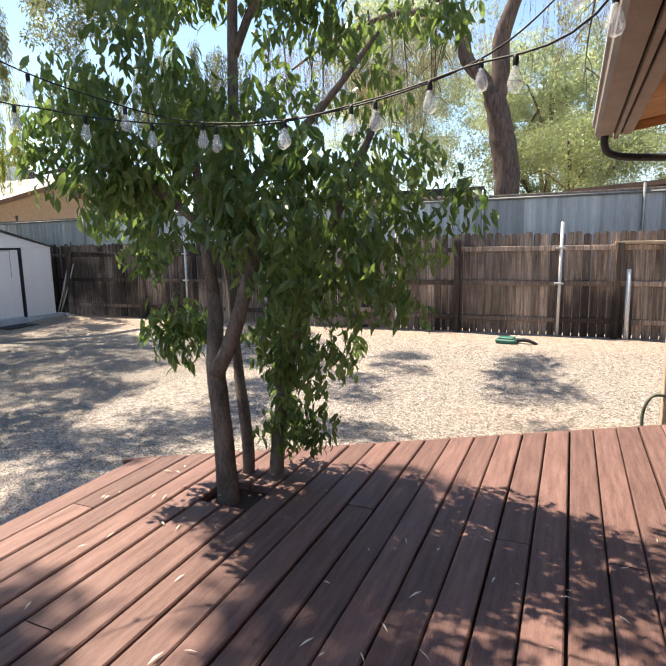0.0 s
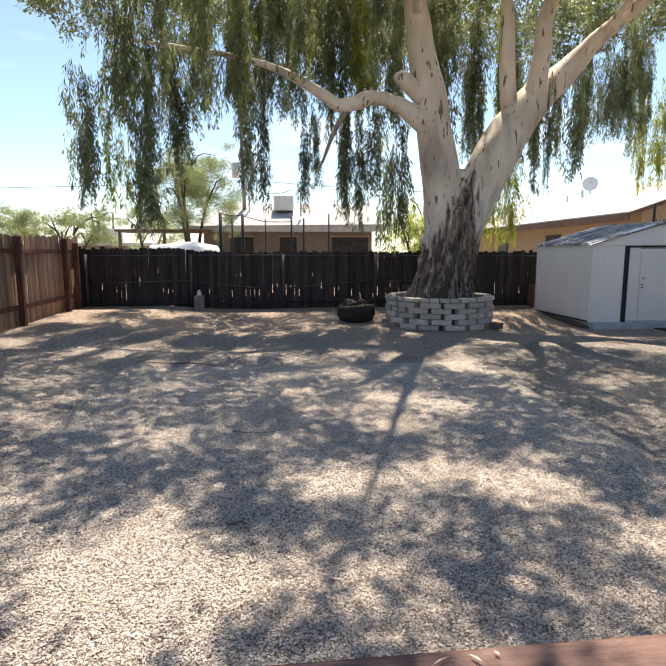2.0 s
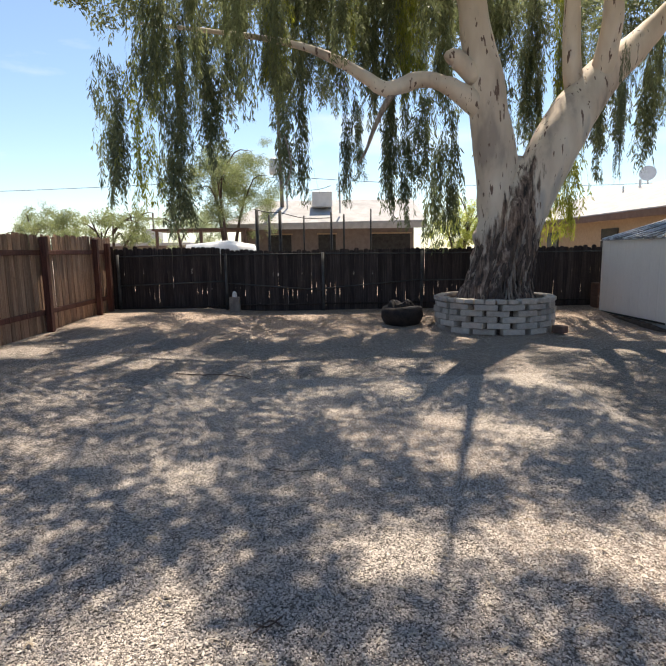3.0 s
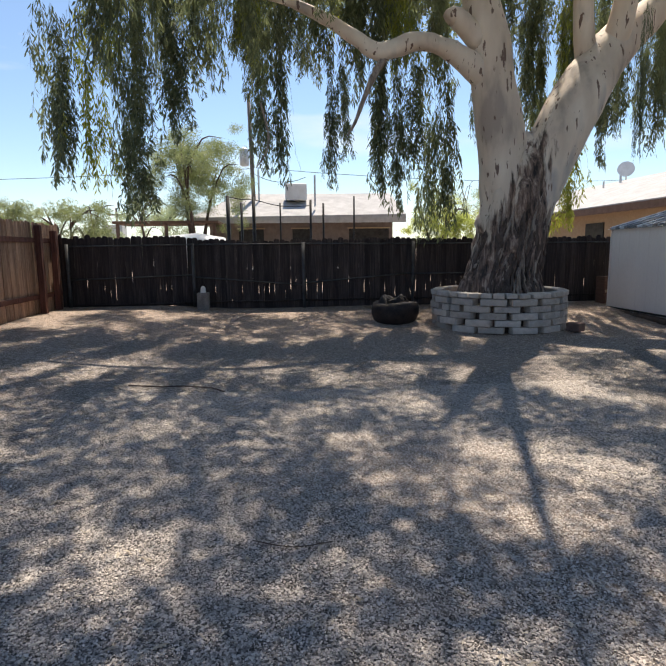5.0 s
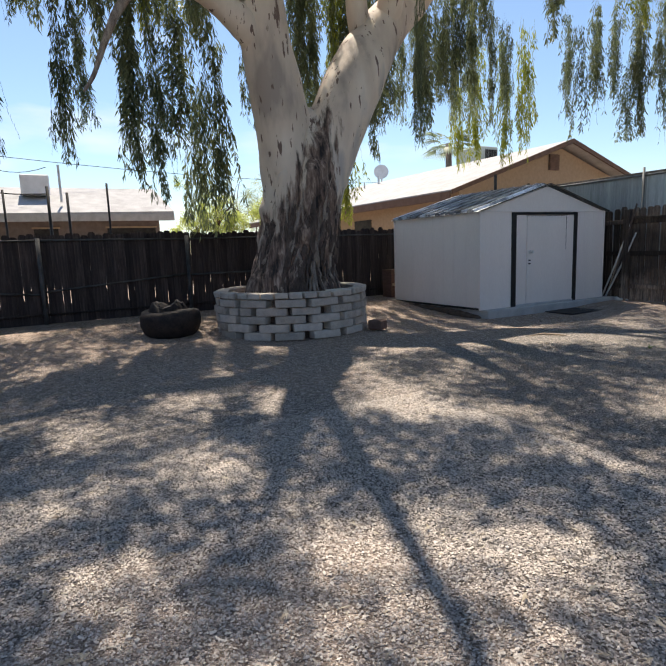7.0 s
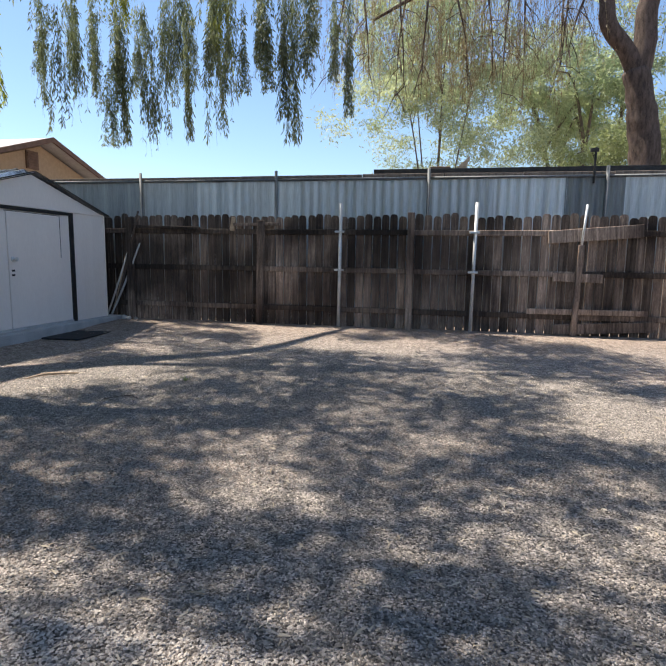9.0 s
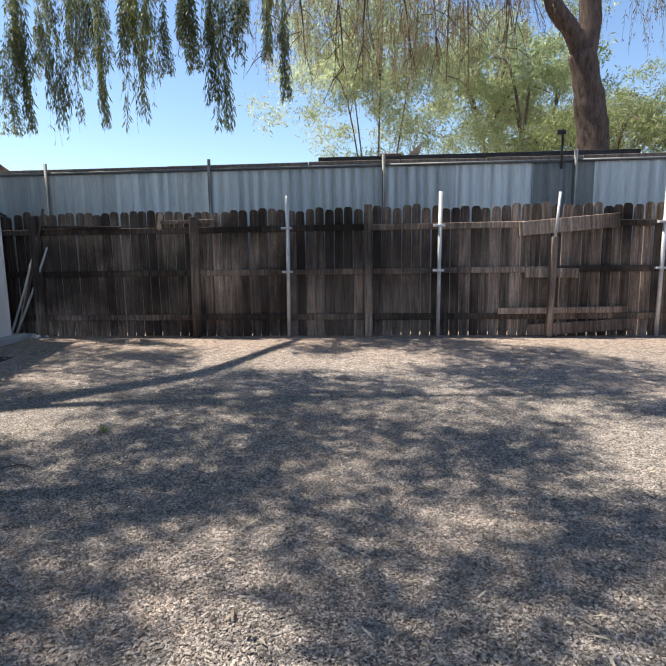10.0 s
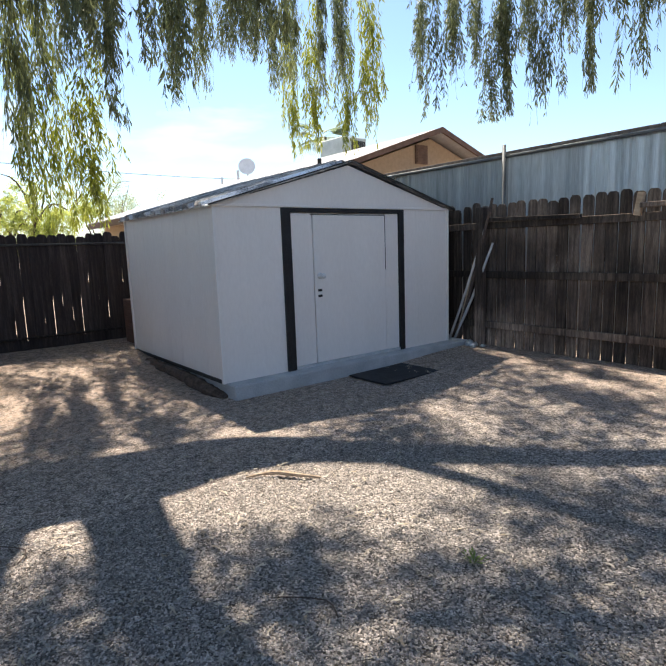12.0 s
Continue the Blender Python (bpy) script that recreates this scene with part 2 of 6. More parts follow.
    hs.inputs[2].default_value = 0.22
    k.new(lowr.outputs[0], hs.inputs[0])
    k.new(hs.outputs[0], b.inputs["Strength"])
    k.new(fibres.outputs["Fac"], b.inputs["Height"])
    k.new(b.outputs[0], p.inputs["Normal"])
    return m


def glass_material():
    m = bpy.data.materials.new("bulb_glass")
    m.use_nodes = True
    n, k = m.node_tree.nodes, m.node_tree.links
    p, tr, mix = n["Principled BSDF"], n.new("ShaderNodeBsdfTransparent"), n.new("ShaderNodeMixShader")
    p.inputs["Base Color"].default_value = (0.85, 0.87, 0.86, 1)
    p.inputs["Roughness"].default_value = 0.08
    mix.inputs[0].default_value = 0.28
    k.new(tr.outputs[0], mix.inputs[1])
    k.new(p.outputs[0], mix.inputs[2])
    k.new(mix.outputs[0], n["Material Output"].inputs["Surface"])
    return m


GRAVEL = gravel_material()
BARK = bark_material()
DECK_WOOD = material("deck_wood", (0.075, 0.042, 0.036), (0.215, 0.132, 0.113), 0.62, scale=3.0, stretch=(14, 1.2, 14), bump=0.35, fine=26, spread=0.22, third=(0.15, 0.083, 0.071), sharp=0.45)
DECK_RIM = material("deck_rim", (0.09, 0.045, 0.036), (0.2, 0.105, 0.08), 0.7, scale=3.0, stretch=(8, 1, 8), spread=0.1)
FENCE_GREY = material("weathered_pine", (0.065, 0.047, 0.038), (0.50, 0.385, 0.295), 0.9, scale=3.2, stretch=(11, 11, 0.7), bump=0.6, fine=30, spread=0.65, third=(0.22, 0.165, 0.13), sharp=0.36, stain=0.9)
FENCE_DARK = material("dark_stained_pine", (0.02, 0.016, 0.016), (0.09, 0.068, 0.062), 0.88, scale=3.0, stretch=(11, 11, 0.7), bump=0.4, fine=30, spread=0.35, third=(0.042, 0.032, 0.03), sharp=0.4)
FENCE_RED = material("red_stained_pine", (0.12, 0.065, 0.043), (0.52, 0.355, 0.245), 0.85, scale=3.0, stretch=(11, 11, 0.6), bump=0.4, fine=30, spread=0.3, third=(0.31, 0.185, 0.12), sharp=0.42)
RED_POST = material("red_stained_post", (0.07, 0.025, 0.018), (0.17, 0.07, 0.05), 0.8, scale=4, stretch=(8, 8, 0.7), spread=0.2)
FRESH_WOOD = material("pale_lumber", (0.33, 0.23, 0.15), (0.55, 0.42, 0.29), 0.8, scale=4, stretch=(1, 10, 10), spread=0.1)
GALVANISED = material("galvanised_steel", (0.48, 0.49, 0.49), (0.70, 0.70, 0.69), 0.5, metal=0.35, scale=5, bump=0.08, spread=0.12)
PIPE_GREY = material("dull_grey_pipe", (0.11, 0.12, 0.125), (0.20, 0.21, 0.215), 0.6, metal=0.3, scale=5, bump=0.1)
PIPE_DARK = material("dark_weathered_pipe", (0.04, 0.04, 0.042), (0.10, 0.10, 0.10), 0.7, metal=0.2, scale=5, bump=0.1)
CORRUGATED = material("corrugated_iron", (0.27, 0.30, 0.32), (0.66, 0.70, 0.72), 0.45, metal=0.4, scale=1.6, stretch=(7, 7, 0.25), bump=0.06, fine=25, spread=0.65, sharp=0.4)
SHED_PAINT = material("cream_shed_paint", (0.75, 0.69, 0.64), (0.86, 0.80, 0.745), 0.5, scale=1.6, stretch=(1, 1, 0.4), bump=0.06, fine=40, sharp=0.5)
BLACK_PAINT = material("black_trim_paint", (0.012, 0.011, 0.012), (0.03, 0.028, 0.028), 0.5, scale=6, bump=0.1)
SHED_ROOF = material("shed_roof_steel", (0.13, 0.125, 0.125), (0.72, 0.71, 0.70), 0.36, metal=0.5, scale=3.5, stretch=(3, 1, 1), bump=0.06, spread=0.7)
CONCRETE = material("concrete", (0.36, 0.36, 0.355), (0.50, 0.50, 0.49), 0.9, scale=4, bump=0.3)
BRICK_PALE = material("pale_brick", (0.34, 0.29, 0.245), (0.62, 0.55, 0.475), 0.92, scale=9, bump=0.5, fine=70, spread=0.2, sharp=0.45)
BRICK_RED = material("red_brick", (0.12, 0.075, 0.062), (0.20, 0.13, 0.105), 0.92, scale=9, bump=0.5, spread=0.1)
SOIL = material("soil", (0.05, 0.035, 0.027), (0.15, 0.105, 0.08), 0.95, scale=12, bump=0.8)
RUBBER = material("black_rubber", (0.012, 0.012, 0.013), (0.03, 0.03, 0.032), 0.72, scale=14, bump=0.25)
IRON = material("sooty_iron", (0.012, 0.011, 0.011), (0.048, 0.034, 0.029), 0.75, scale=8, bump=0.3)
CITRUS_BARK = material("citrus_bark", (0.075, 0.058, 0.046), (0.21, 0.165, 0.13), 0.9, scale=6, stretch=(3, 3, 0.8), bump=0.6, fine=45)
DARK_BARK = material("dark_bark", (0.05, 0.036, 0.03), (0.15, 0.11, 0.09), 0.92, scale=5, stretch=(3, 3, 0.8), bump=0.7, fine=35)
BARK_STRIP = material("peeling_bark", (0.14, 0.10, 0.08), (0.40, 0.33, 0.27), 0.9, scale=6, stretch=(3, 3, 0.8), bump=0.5)
STRAND_LEAF = leaf_material("gum_leaf", (0.056, 0.068, 0.044), (0.19, 0.21, 0.11), 0.42)
STRAND_YELLOW = leaf_material("yellow_gum_leaf", (0.09, 0.11, 0.03), (0.27, 0.28, 0.07), 0.5)
CITRUS_LEAF = leaf_material("citrus_leaf", (0.045, 0.082, 0.028), (0.165, 0.215, 0.075), 0.42, 0.26)
FAR_LEAF = leaf_material("mesquite_leaf", (0.095, 0.115, 0.055), (0.225, 0.25, 0.125), 0.42)
YELLOW_FAR = leaf_material("sunlit_yellow_leaf", (0.19, 0.22, 0.075), (0.36, 0.38, 0.14), 0.55)
PALE_LEAF = leaf_material("pale_gum_leaf", (0.16, 0.20, 0.125), (0.33, 0.35, 0.21), 0.5)
TWIG_LEAF = leaf_material("dry_twig_leaf", (0.10, 0.07, 0.05), (0.27, 0.22, 0.12), 0.35)
PALM_LEAF = leaf_material("palm_leaf", (0.12, 0.16, 0.10), (0.24, 0.28, 0.18), 0.35)
STUCCO_TAN = material("tan_stucco", (0.34, 0.25, 0.165), (0.42, 0.31, 0.21), 0.95, scale=8, bump=0.3)
STUCCO_BROWN = material("brown_stucco", (0.17, 0.135, 0.12), (0.235, 0.19, 0.165), 0.95, scale=5, bump=0.3)
ROOF_PALE = material("pale_shingles", (0.36, 0.345, 0.335), (0.49, 0.475, 0.46), 0.9, scale=2.0, bump=0.3, fine=20)
TRIM_BROWN = material("brown_trim", (0.12, 0.075, 0.055), (0.18, 0.115, 0.085), 0.8, scale=5)
EAVE_WOOD = material("orange_eave_boards", (0.33, 0.155, 0.06), (0.47, 0.245, 0.11), 0.7, scale=3, stretch=(1, 9, 9), spread=0.15)
EAVE_PAINT = material("taupe_eave_paint", (0.23, 0.175, 0.15), (0.30, 0.235, 0.20), 0.6, scale=4, bump=0.1)
GUTTER = material("gutter_metal", (0.40, 0.38, 0.36), (0.52, 0.50, 0.48), 0.4, metal=0.3, scale=4, bump=0.05)
DARK_METAL = material("dark_metal", (0.02, 0.019, 0.019), (0.05, 0.047, 0.045), 0.5, metal=0.4, scale=6, bump=0.1)
WHITE_PAINT = material("white_paint", (0.68, 0.67, 0.65), (0.80, 0.79, 0.77), 0.5, scale=4, bump=0.1)
GREEN_PLASTIC = material("green_plastic", (0.02, 0.10, 0.075), (0.045, 0.17, 0.13), 0.45, scale=8, bump=0.05)
POLE_WOOD = material("utility_pole_wood", (0.12, 0.095, 0.08), (0.24, 0.20, 0.17), 0.9, scale=4, stretch=(6, 6, 0.6))
CABLE = material("black_cable", (0.01, 0.01, 0.01), (0.02, 0.02, 0.02), 0.6, bump=0.0)
DRY_LEAF = leaf_material("dry_leaf", (0.30, 0.24, 0.17), (0.76, 0.70, 0.58), 0.15, 0.7)
GLASS = glass_material()
STONE = leaf_material("gravel_chip", (0.06, 0.056, 0.052), (0.78, 0.695, 0.61), 0.0, 0.9)


# ---- helpers of this scene ----
def thing(name, at, label, category, group="", kind=""):
    ob = new(name)
    ob.location = at
    ob.empty_display_size = 0.1
    return tagged(ob, label, category, group, kind)


def hang(ob, parent):
    """Child ob, whose own pose is given in the world, under a thing or a part."""
    ob.parent = parent
    if parent.type == "EMPTY":
        ob.matrix_parent_inverse = Matrix.Translation(-Vector(parent.location))
    return ob


def mesh_of(name, bm, mat, smooth=False):
    me = bpy.data.meshes.new(name)
    bm.to_mesh(me)
    bm.free()
    me.materials.append(mat)
    if smooth:
        for f in me.polygons:
            f.use_smooth = True
    return me


def part(name, bm, mat, parent, label="", smooth=False):
    ob = hang(new(name, mesh_of(name, bm, mat, smooth)), parent)
    return tagged(ob, label)


def whole(name, bm, mat, label, category, group="", kind="", smooth=False):
    return tagged(new(name, mesh_of(name, bm, mat, smooth)), label, category, group, kind)


def piece(name, me, parent, m):
    ob = hang(new(name, me), parent)
    ob.matrix_basis = m
    return ob


def box(bm, lo, hi, turn=None, bevel=0.0):
    """A block from corner to corner, turned about its own middle, its edges eased."""
    lo, hi = Vector(lo), Vector(hi)
    m = Matrix.Translation((lo + hi) / 2) @ (turn or Matrix.Identity(4)) @ Matrix.Diagonal((*(hi - lo), 1))
    vs = bmesh.ops.create_cube(bm, size=1, matrix=m)["verts"]
    if bevel:
        bmesh.ops.bevel(bm, geom=list({e for v in vs for e in v.link_edges}), offset=bevel, segments=1, affect="EDGES")
    return bm


def block(lo, hi, turn=None, bevel=0.0):
    return box(bmesh.new(), lo, hi, turn, bevel)


def prism(bm, outline, axis, a, b):
    """An outline in the two other axes, drawn out along one axis from a to b."""
    def at(u, v, w):
        return {"x": (w, u, v), "y": (u, w, v), "z": (u, v, w)}[axis]
    r0 = [bm.verts.new(at(u, v, a)) for u, v in outline]
    r1 = [bm.verts.new(at(u, v, b)) for u, v in outline]
    n = len(outline)
    for i in range(n):
        bm.faces.new((r0[i], r0[(i + 1) % n], r1[(i + 1) % n], r1[i]))
    bm.faces.new(r0[::-1])
    bm.faces.new(r1)
    bmesh.ops.recalc_face_normals(bm, faces=bm.faces)
    return bm


def tube(bm, points, radii, segs=10, wobble=0.0, freq=3.0, ridges=0.0, caps=True):
    """A limb along points with a radius at each; wobble and ridges roughen it."""
    pts = [Vector(p) for p in points]
    side = None
    rings = []
    for i, p in enumerate(pts):
        d = (pts[min(i + 1, len(pts) - 1)] - pts[max(i - 1, 0)]).normalized()
        if side is None:
            side = d.orthogonal().normalized()
        side = (side - d * side.dot(d)).normalized()
        up = d.cross(side)
        ring = []
        for s in range(segs):
            a = 2 * math.pi * s / segs
            out = side * math.cos(a) + up * math.sin(a)
            q = p + out * radii[i]
            r = radii[i] * (1 + wobble * noise.noise(q * freq))
            if ridges:
                r *= 1 + ridges * noise.noise(Vector((out.x * 4.5, out.y * 4.5, q.z * 0.5)))
            ring.append(bm.verts.new(p + out * r))
        rings.append(ring)
    for r0, r1 in zip(rings, rings[1:]):
        for s in range(segs):
            bm.faces.new((r0[s], r0[(s + 1) % segs], r1[(s + 1) % segs], r1[s]))
    if caps:
        bm.faces.new(rings[0][::-1])
        bm.faces.new(rings[-1])
    return bm


def smooth_line(points, radii, steps=4):
    """More points along a limb, on a Catmull-Rom curve."""
    p = [Vector(q) for q in points]
    out, rr = [], []
    for i in range(len(p) - 1):
        a, b, c, d = p[max(i - 1, 0)], p[i], p[i + 1], p[min(i + 2, len(p) - 1)]
        for s in range(steps):
            t = s / steps
            out.append(0.5 * ((2 * b) + (c - a) * t + (2 * a - 5 * b + 4 * c - d) * t * t + (3 * b - a - 3 * c + d) * t ** 3))
            rr.append(radii[i] * (1 - t) + radii[i + 1] * t)
    return out + [p[-1]], rr + [radii[-1]]


def limb(points, radii, segs=12, steps=4, **kw):
    return tube(bmesh.new(), *smooth_line(points, radii, steps), segs=segs, **kw)


def rod(bm, a, b, r, segs=8):
    return tube(bm, [a, b], [r, r], segs)


def ramp01(v):
    v = min(1.0, max(0.0, v))
    return v * v * (3 - 2 * v)


def ground_z(x, y):
    """The yard's height: level in the middle, rising a little to the west, south and north fences."""
    rise = 0.20 * ramp01((-12.2 - x) / 3.2) + 0.26 * ramp01((-1.2 - y) / 3.6) * ramp01((-3 - x) / 4) + 0.08 * ramp01((y - 8) / 2.2)
    return -0.41 + min(0.30, rise) + 0.012 * noise.noise((x * 0.8, y * 0.8, 0))


def leaf_mesh(name, mat, leaves, stems=(), broad=False):
    """Leaves as bent blades: place, way it points, face, length, width; stems as thin threads."""
    verts, faces = [], []
    for p, d, nrm, ln, w in leaves:
        s = d.cross(nrm)
        if s.length < 1e-4:
            continue
        s = s.normalized() * (w / 2)
        i = len(verts)
        if broad:
            up = s.cross(d).normalized() * ln
            for k, w_, h_ in ((0.0, 0.12, 0.0), (0.28, 0.92, 0.07), (0.62, 0.85, 0.06), (1.0, 0.05, -0.09)):
                c = p + d * (ln * k) + up * h_
                verts += [c + s * w_ + up * 0.05 * w_, c, c - s * w_ + up * 0.05 * w_]
            for r_ in (0, 3, 6):
                faces += [(i + r_, i + r_ + 1, i + r_ + 4, i + r_ + 3), (i + r_ + 1, i + r_ + 2, i + r_ + 5, i + r_ + 4)]
            continue
        mid = p + d * (ln * 0.45) + nrm * (ln * 0.05)
        verts += [p, mid + s, mid - s, p + d * ln - nrm * (ln * 0.06)]
        faces += [(i, i + 1, i + 2), (i + 1, i + 3, i + 2)]
    for a, b, r in stems:
        i = len(verts)
        verts += [a + Vector((r, 0, 0)), a + Vector((-r, 0, 0)), b + Vector((r * 0.6, 0, 0)), b + Vector((-r * 0.6, 0, 0)), a + Vector((0, r, 0)), a + Vector((0, -r, 0)), b + Vector((0, r * 0.6, 0)), b + Vector((0, -r * 0.6, 0))]
        faces += [(i, i + 1, i + 3, i + 2), (i + 4, i + 5, i + 7, i + 6)]
    me = bpy.data.meshes.new(name)
    me.from_pydata([tuple(v) for v in verts], [], faces)
    me.materials.append(mat)
    return me


def rand_unit(rng):
    while True:
        v = Vector((rng.uniform(-1, 1), rng.uniform(-1, 1), rng.uniform(-1, 1)))
        if 0.1 < v.length < 1:
            return v.normalized()


# ---- ground ----
xs = sorted(set([-900, -400, -200, -120, -80, -60, -45] + [-36 + i * 0.5 for i in range(0, 93)] + [12, 20, 40, 90, 200, 500, 900]))
ys = sorted(set([-900, -400, -150, -80, -40, -25] + [-16 + i * 0.5 for i in range(0, 73)] + [24, 30, 45, 80, 150, 400, 900]))
verts = [(x, y, ground_z(x, y) if -40 < x < 12 and -20 < y < 22 else -0.41) for y in ys for x in xs]
nx = len(xs)
faces = [(j * nx + i, j * nx + i + 1, (j + 1) * nx + i + 1, (j + 1) * nx + i) for j in range(len(ys) - 1) for i in range(nx - 1)]
ground_me = bpy.data.meshes.new("ground")
verts_of_ground = verts
ground_me.from_pydata(verts, [], faces)
ground_me.materials.append(GRAVEL)
for f in ground_me.polygons:
    f.use_smooth = True
ground = tagged(new("ground", ground_me), "grey-tan crushed gravel yard with sandy bare patches", "ground", kind="structure")

# ---- deck ----
DECK_Z, PITCH = 0.031, 0.1435


def deck_end(x):
    """Where the boards end to the north: the slanting edge."""
    return 2.45 + (x + 2.5) * 0.592 if x > -2.5 else 2.45


deck = thing("deck", (-1.0, 0.0, -0.41), "red-brown stained timber deck with worn boards and open joints", "deck", kind="structure")
# solid slab for the frame, coloured near black as the shade under the joints
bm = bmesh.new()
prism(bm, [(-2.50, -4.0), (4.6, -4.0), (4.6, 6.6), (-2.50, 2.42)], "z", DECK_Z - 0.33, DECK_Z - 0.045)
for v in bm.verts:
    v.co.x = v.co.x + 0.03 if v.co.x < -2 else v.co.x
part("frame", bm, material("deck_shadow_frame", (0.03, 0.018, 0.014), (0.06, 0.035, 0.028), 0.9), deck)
part("fascia", block((-2.512, -4.0, DECK_Z - 0.19), (-2.484, 2.46, DECK_Z - 0.022), bevel=0.004), DECK_RIM, deck, "dark red-brown edge board")
bm = block((-4.2, -0.014, -0.085), (4.2, 0.014, 0.062), bevel=0.004)
bm.transform(Matrix.Translation((1.06, 4.575, DECK_Z - 0.07)) @ Matrix.Rotation(math.atan(0.592), 4, "Z"))
part("fascia", bm, DECK_RIM, deck, "dark red-brown edge board")
rng = random.Random(4)
joints = {1: (1.88,), 5: (1.17,), 10: (2.37,), 15: (2.315,), 18: (2.287,), 3: (-0.6,), 8: (0.3,), 12: (0.9, -1.5), 20: (1.4,), 22: (2.9,)}
for i in range(48):
    x0 = -2.485 + i * PITCH
    x1 = x0 + PITCH - rng.uniform(0.006, 0.014)
    cuts = [-4.0, *sorted(joints.get(i, (rng.uniform(-2.5, 0.5),))), None]
    for a, b in zip(cuts, cuts[1:]):
        bm = bmesh.new()
        e0 = (b if b is not None else deck_end(x0)) - 0.004
        e1 = (b if b is not None else deck_end(x1)) - 0.004
        a += 0.003
        dz = rng.uniform(-0.003, 0.002)
        top, low, cup = DECK_Z + dz, DECK_Z - 0.04, rng.uniform(0, 0.002)
        hole = i in (5, 6) and b is None
        ends = [(a, e0, e1)] if not hole else [(a, 2.14, 2.14), (2.40, e0, e1)]
        for s, n0, n1 in ends:
            outline = [(x0, low), (x0, top - 0.006), (x0 + 0.006, top), ((x0 + x1) / 2, top - cup), (x1 - 0.006, top), (x1, top - 0.006), (x1, low)]
            r0 = [bm.verts.new((u, s, v)) for u, v in outline]
            r1 = [bm.verts.new((u, n0 + (n1 - n0) * (u - x0) / (x1 - x0), v)) for u, v in outline]
            for j in range(7):
                bm.faces.new((r0[j], r0[(j + 1) % 7], r1[(j + 1) % 7], r1[j]))
            bm.faces.new(r0[::-1])
            bm.faces.new(r1)
        bmesh.ops.recalc_face_normals(bm, faces=bm.faces)
        part("deck_board", bm, DECK_WOOD, deck)

# ---- timber fences ----


def picket_mesh(name, mat, w, h, rounded, seed, slit=None):
    """One fence board with a dog-eared or rounded head and a slightly worn outline."""
    r = random.Random(seed)
    bm = bmesh.new()
    a = w / 2
    if rounded:
        head = [(a, h - 0.05), (a * 0.86, h - 0.02), (a * 0.5, h - 0.003), (-a * 0.5, h), (-a * 0.86, h - 0.022), (-a, h - 0.05)]
    else:
        head = [(a, h - 0.03), (a * 0.6, h), (-a * 0.6, h - r.uniform(0, 0.01)), (-a, h - 0.035)]
    worn = [] if slit is None else [(a, h * slit[0]), (a - 0.014, h * (slit[0] + 0.05)), (a - 0.011, h * (slit[1] - 0.08)), (a, h * slit[1])]
    prism(bm, [(-a, r.uniform(0, 0.02)), (a, r.uniform(0, 0.02)), *worn, *head], "y", -0.009, 0.009)
    return mesh_of(name, bm, mat)


def fence_run(parent, mat, start, end, h, w, rounded, seed, drop=0.03, tilt=0.4, gap=0.018, sink=0.02, lap=-0.013, slits=(None, None, None, None)):
    """Boards side by side along a line, standing on the ground."""
    a, b = Vector(start), Vector(end)
    d = (b - a).normalized()
    turn = math.atan2(d.y, d.x)
    meshes = [picket_mesh("picket", mat, w - gap if j == 0 else w + lap, h - 0.012 * (j % 4), rounded, seed + j, slit) for j, slit in enumerate(slits)]
    r = random.Random(seed)
    n = int((b - a).length / w)
    for i in range(n):
        p = a + d * ((i + 0.5) * w)
        z = ground_z(p.x, p.y) - sink + r.uniform(-drop, drop * 0.3)
        m = Matrix.Translation((p.x, p.y, z)) @ Matrix.Rotation(turn, 4, "Z") @ Matrix.Rotation(radians(r.uniform(-tilt, tilt)), 4, "Y") @ Matrix.Rotation(radians(r.uniform(-tilt, tilt)), 4, "X") @ Matrix.Rotation(radians(r.uniform(-1.5, 1.5)), 4, "Z")
        piece("picket", meshes[r.randrange(len(meshes))], parent, m @ Matrix.Translation((0, 0.004 if i % 2 else -0.004, 0)))


def rail(parent, name, mat, a, b, hz, depth, label=""):
    """A bar between two points, of height hz and depth, its grain along it."""
    a, b = Vector(a), Vector(b)
    d = b - a
    bm = block((-d.length / 2, -depth / 2, -hz / 2), (d.length / 2, depth / 2, hz / 2), bevel=0.005)
    m = Matrix.Translation((a + b) / 2) @ d.to_track_quat("X", "Z").to_matrix().to_4x4()
    ob = hang(new(name, mesh_of(name, bm, mat)), parent)
    ob.matrix_basis = m
    return tagged(ob, label)


def post(parent, name, mat, x, y, lo, hi, w, lean=0.0, lean2=0.0, label=""):
    bm = block((-w / 2, -w / 2, 0), (w / 2, w / 2, hi - lo), bevel=0.006)
    ob = hang(new(name, mesh_of(name, bm, mat)), parent)
    ob.matrix_basis = Matrix.Translation((x, y, lo)) @ Matrix.Rotation(radians(lean), 4, "Y") @ Matrix.Rotation(radians(lean2), 4, "X")
    return tagged(ob, label)


def pipe(parent, name, mat, a, b, r, label=""):
    return part(name, rod(bmesh.new(), a, b, r, 10), mat, parent, label, smooth=True)


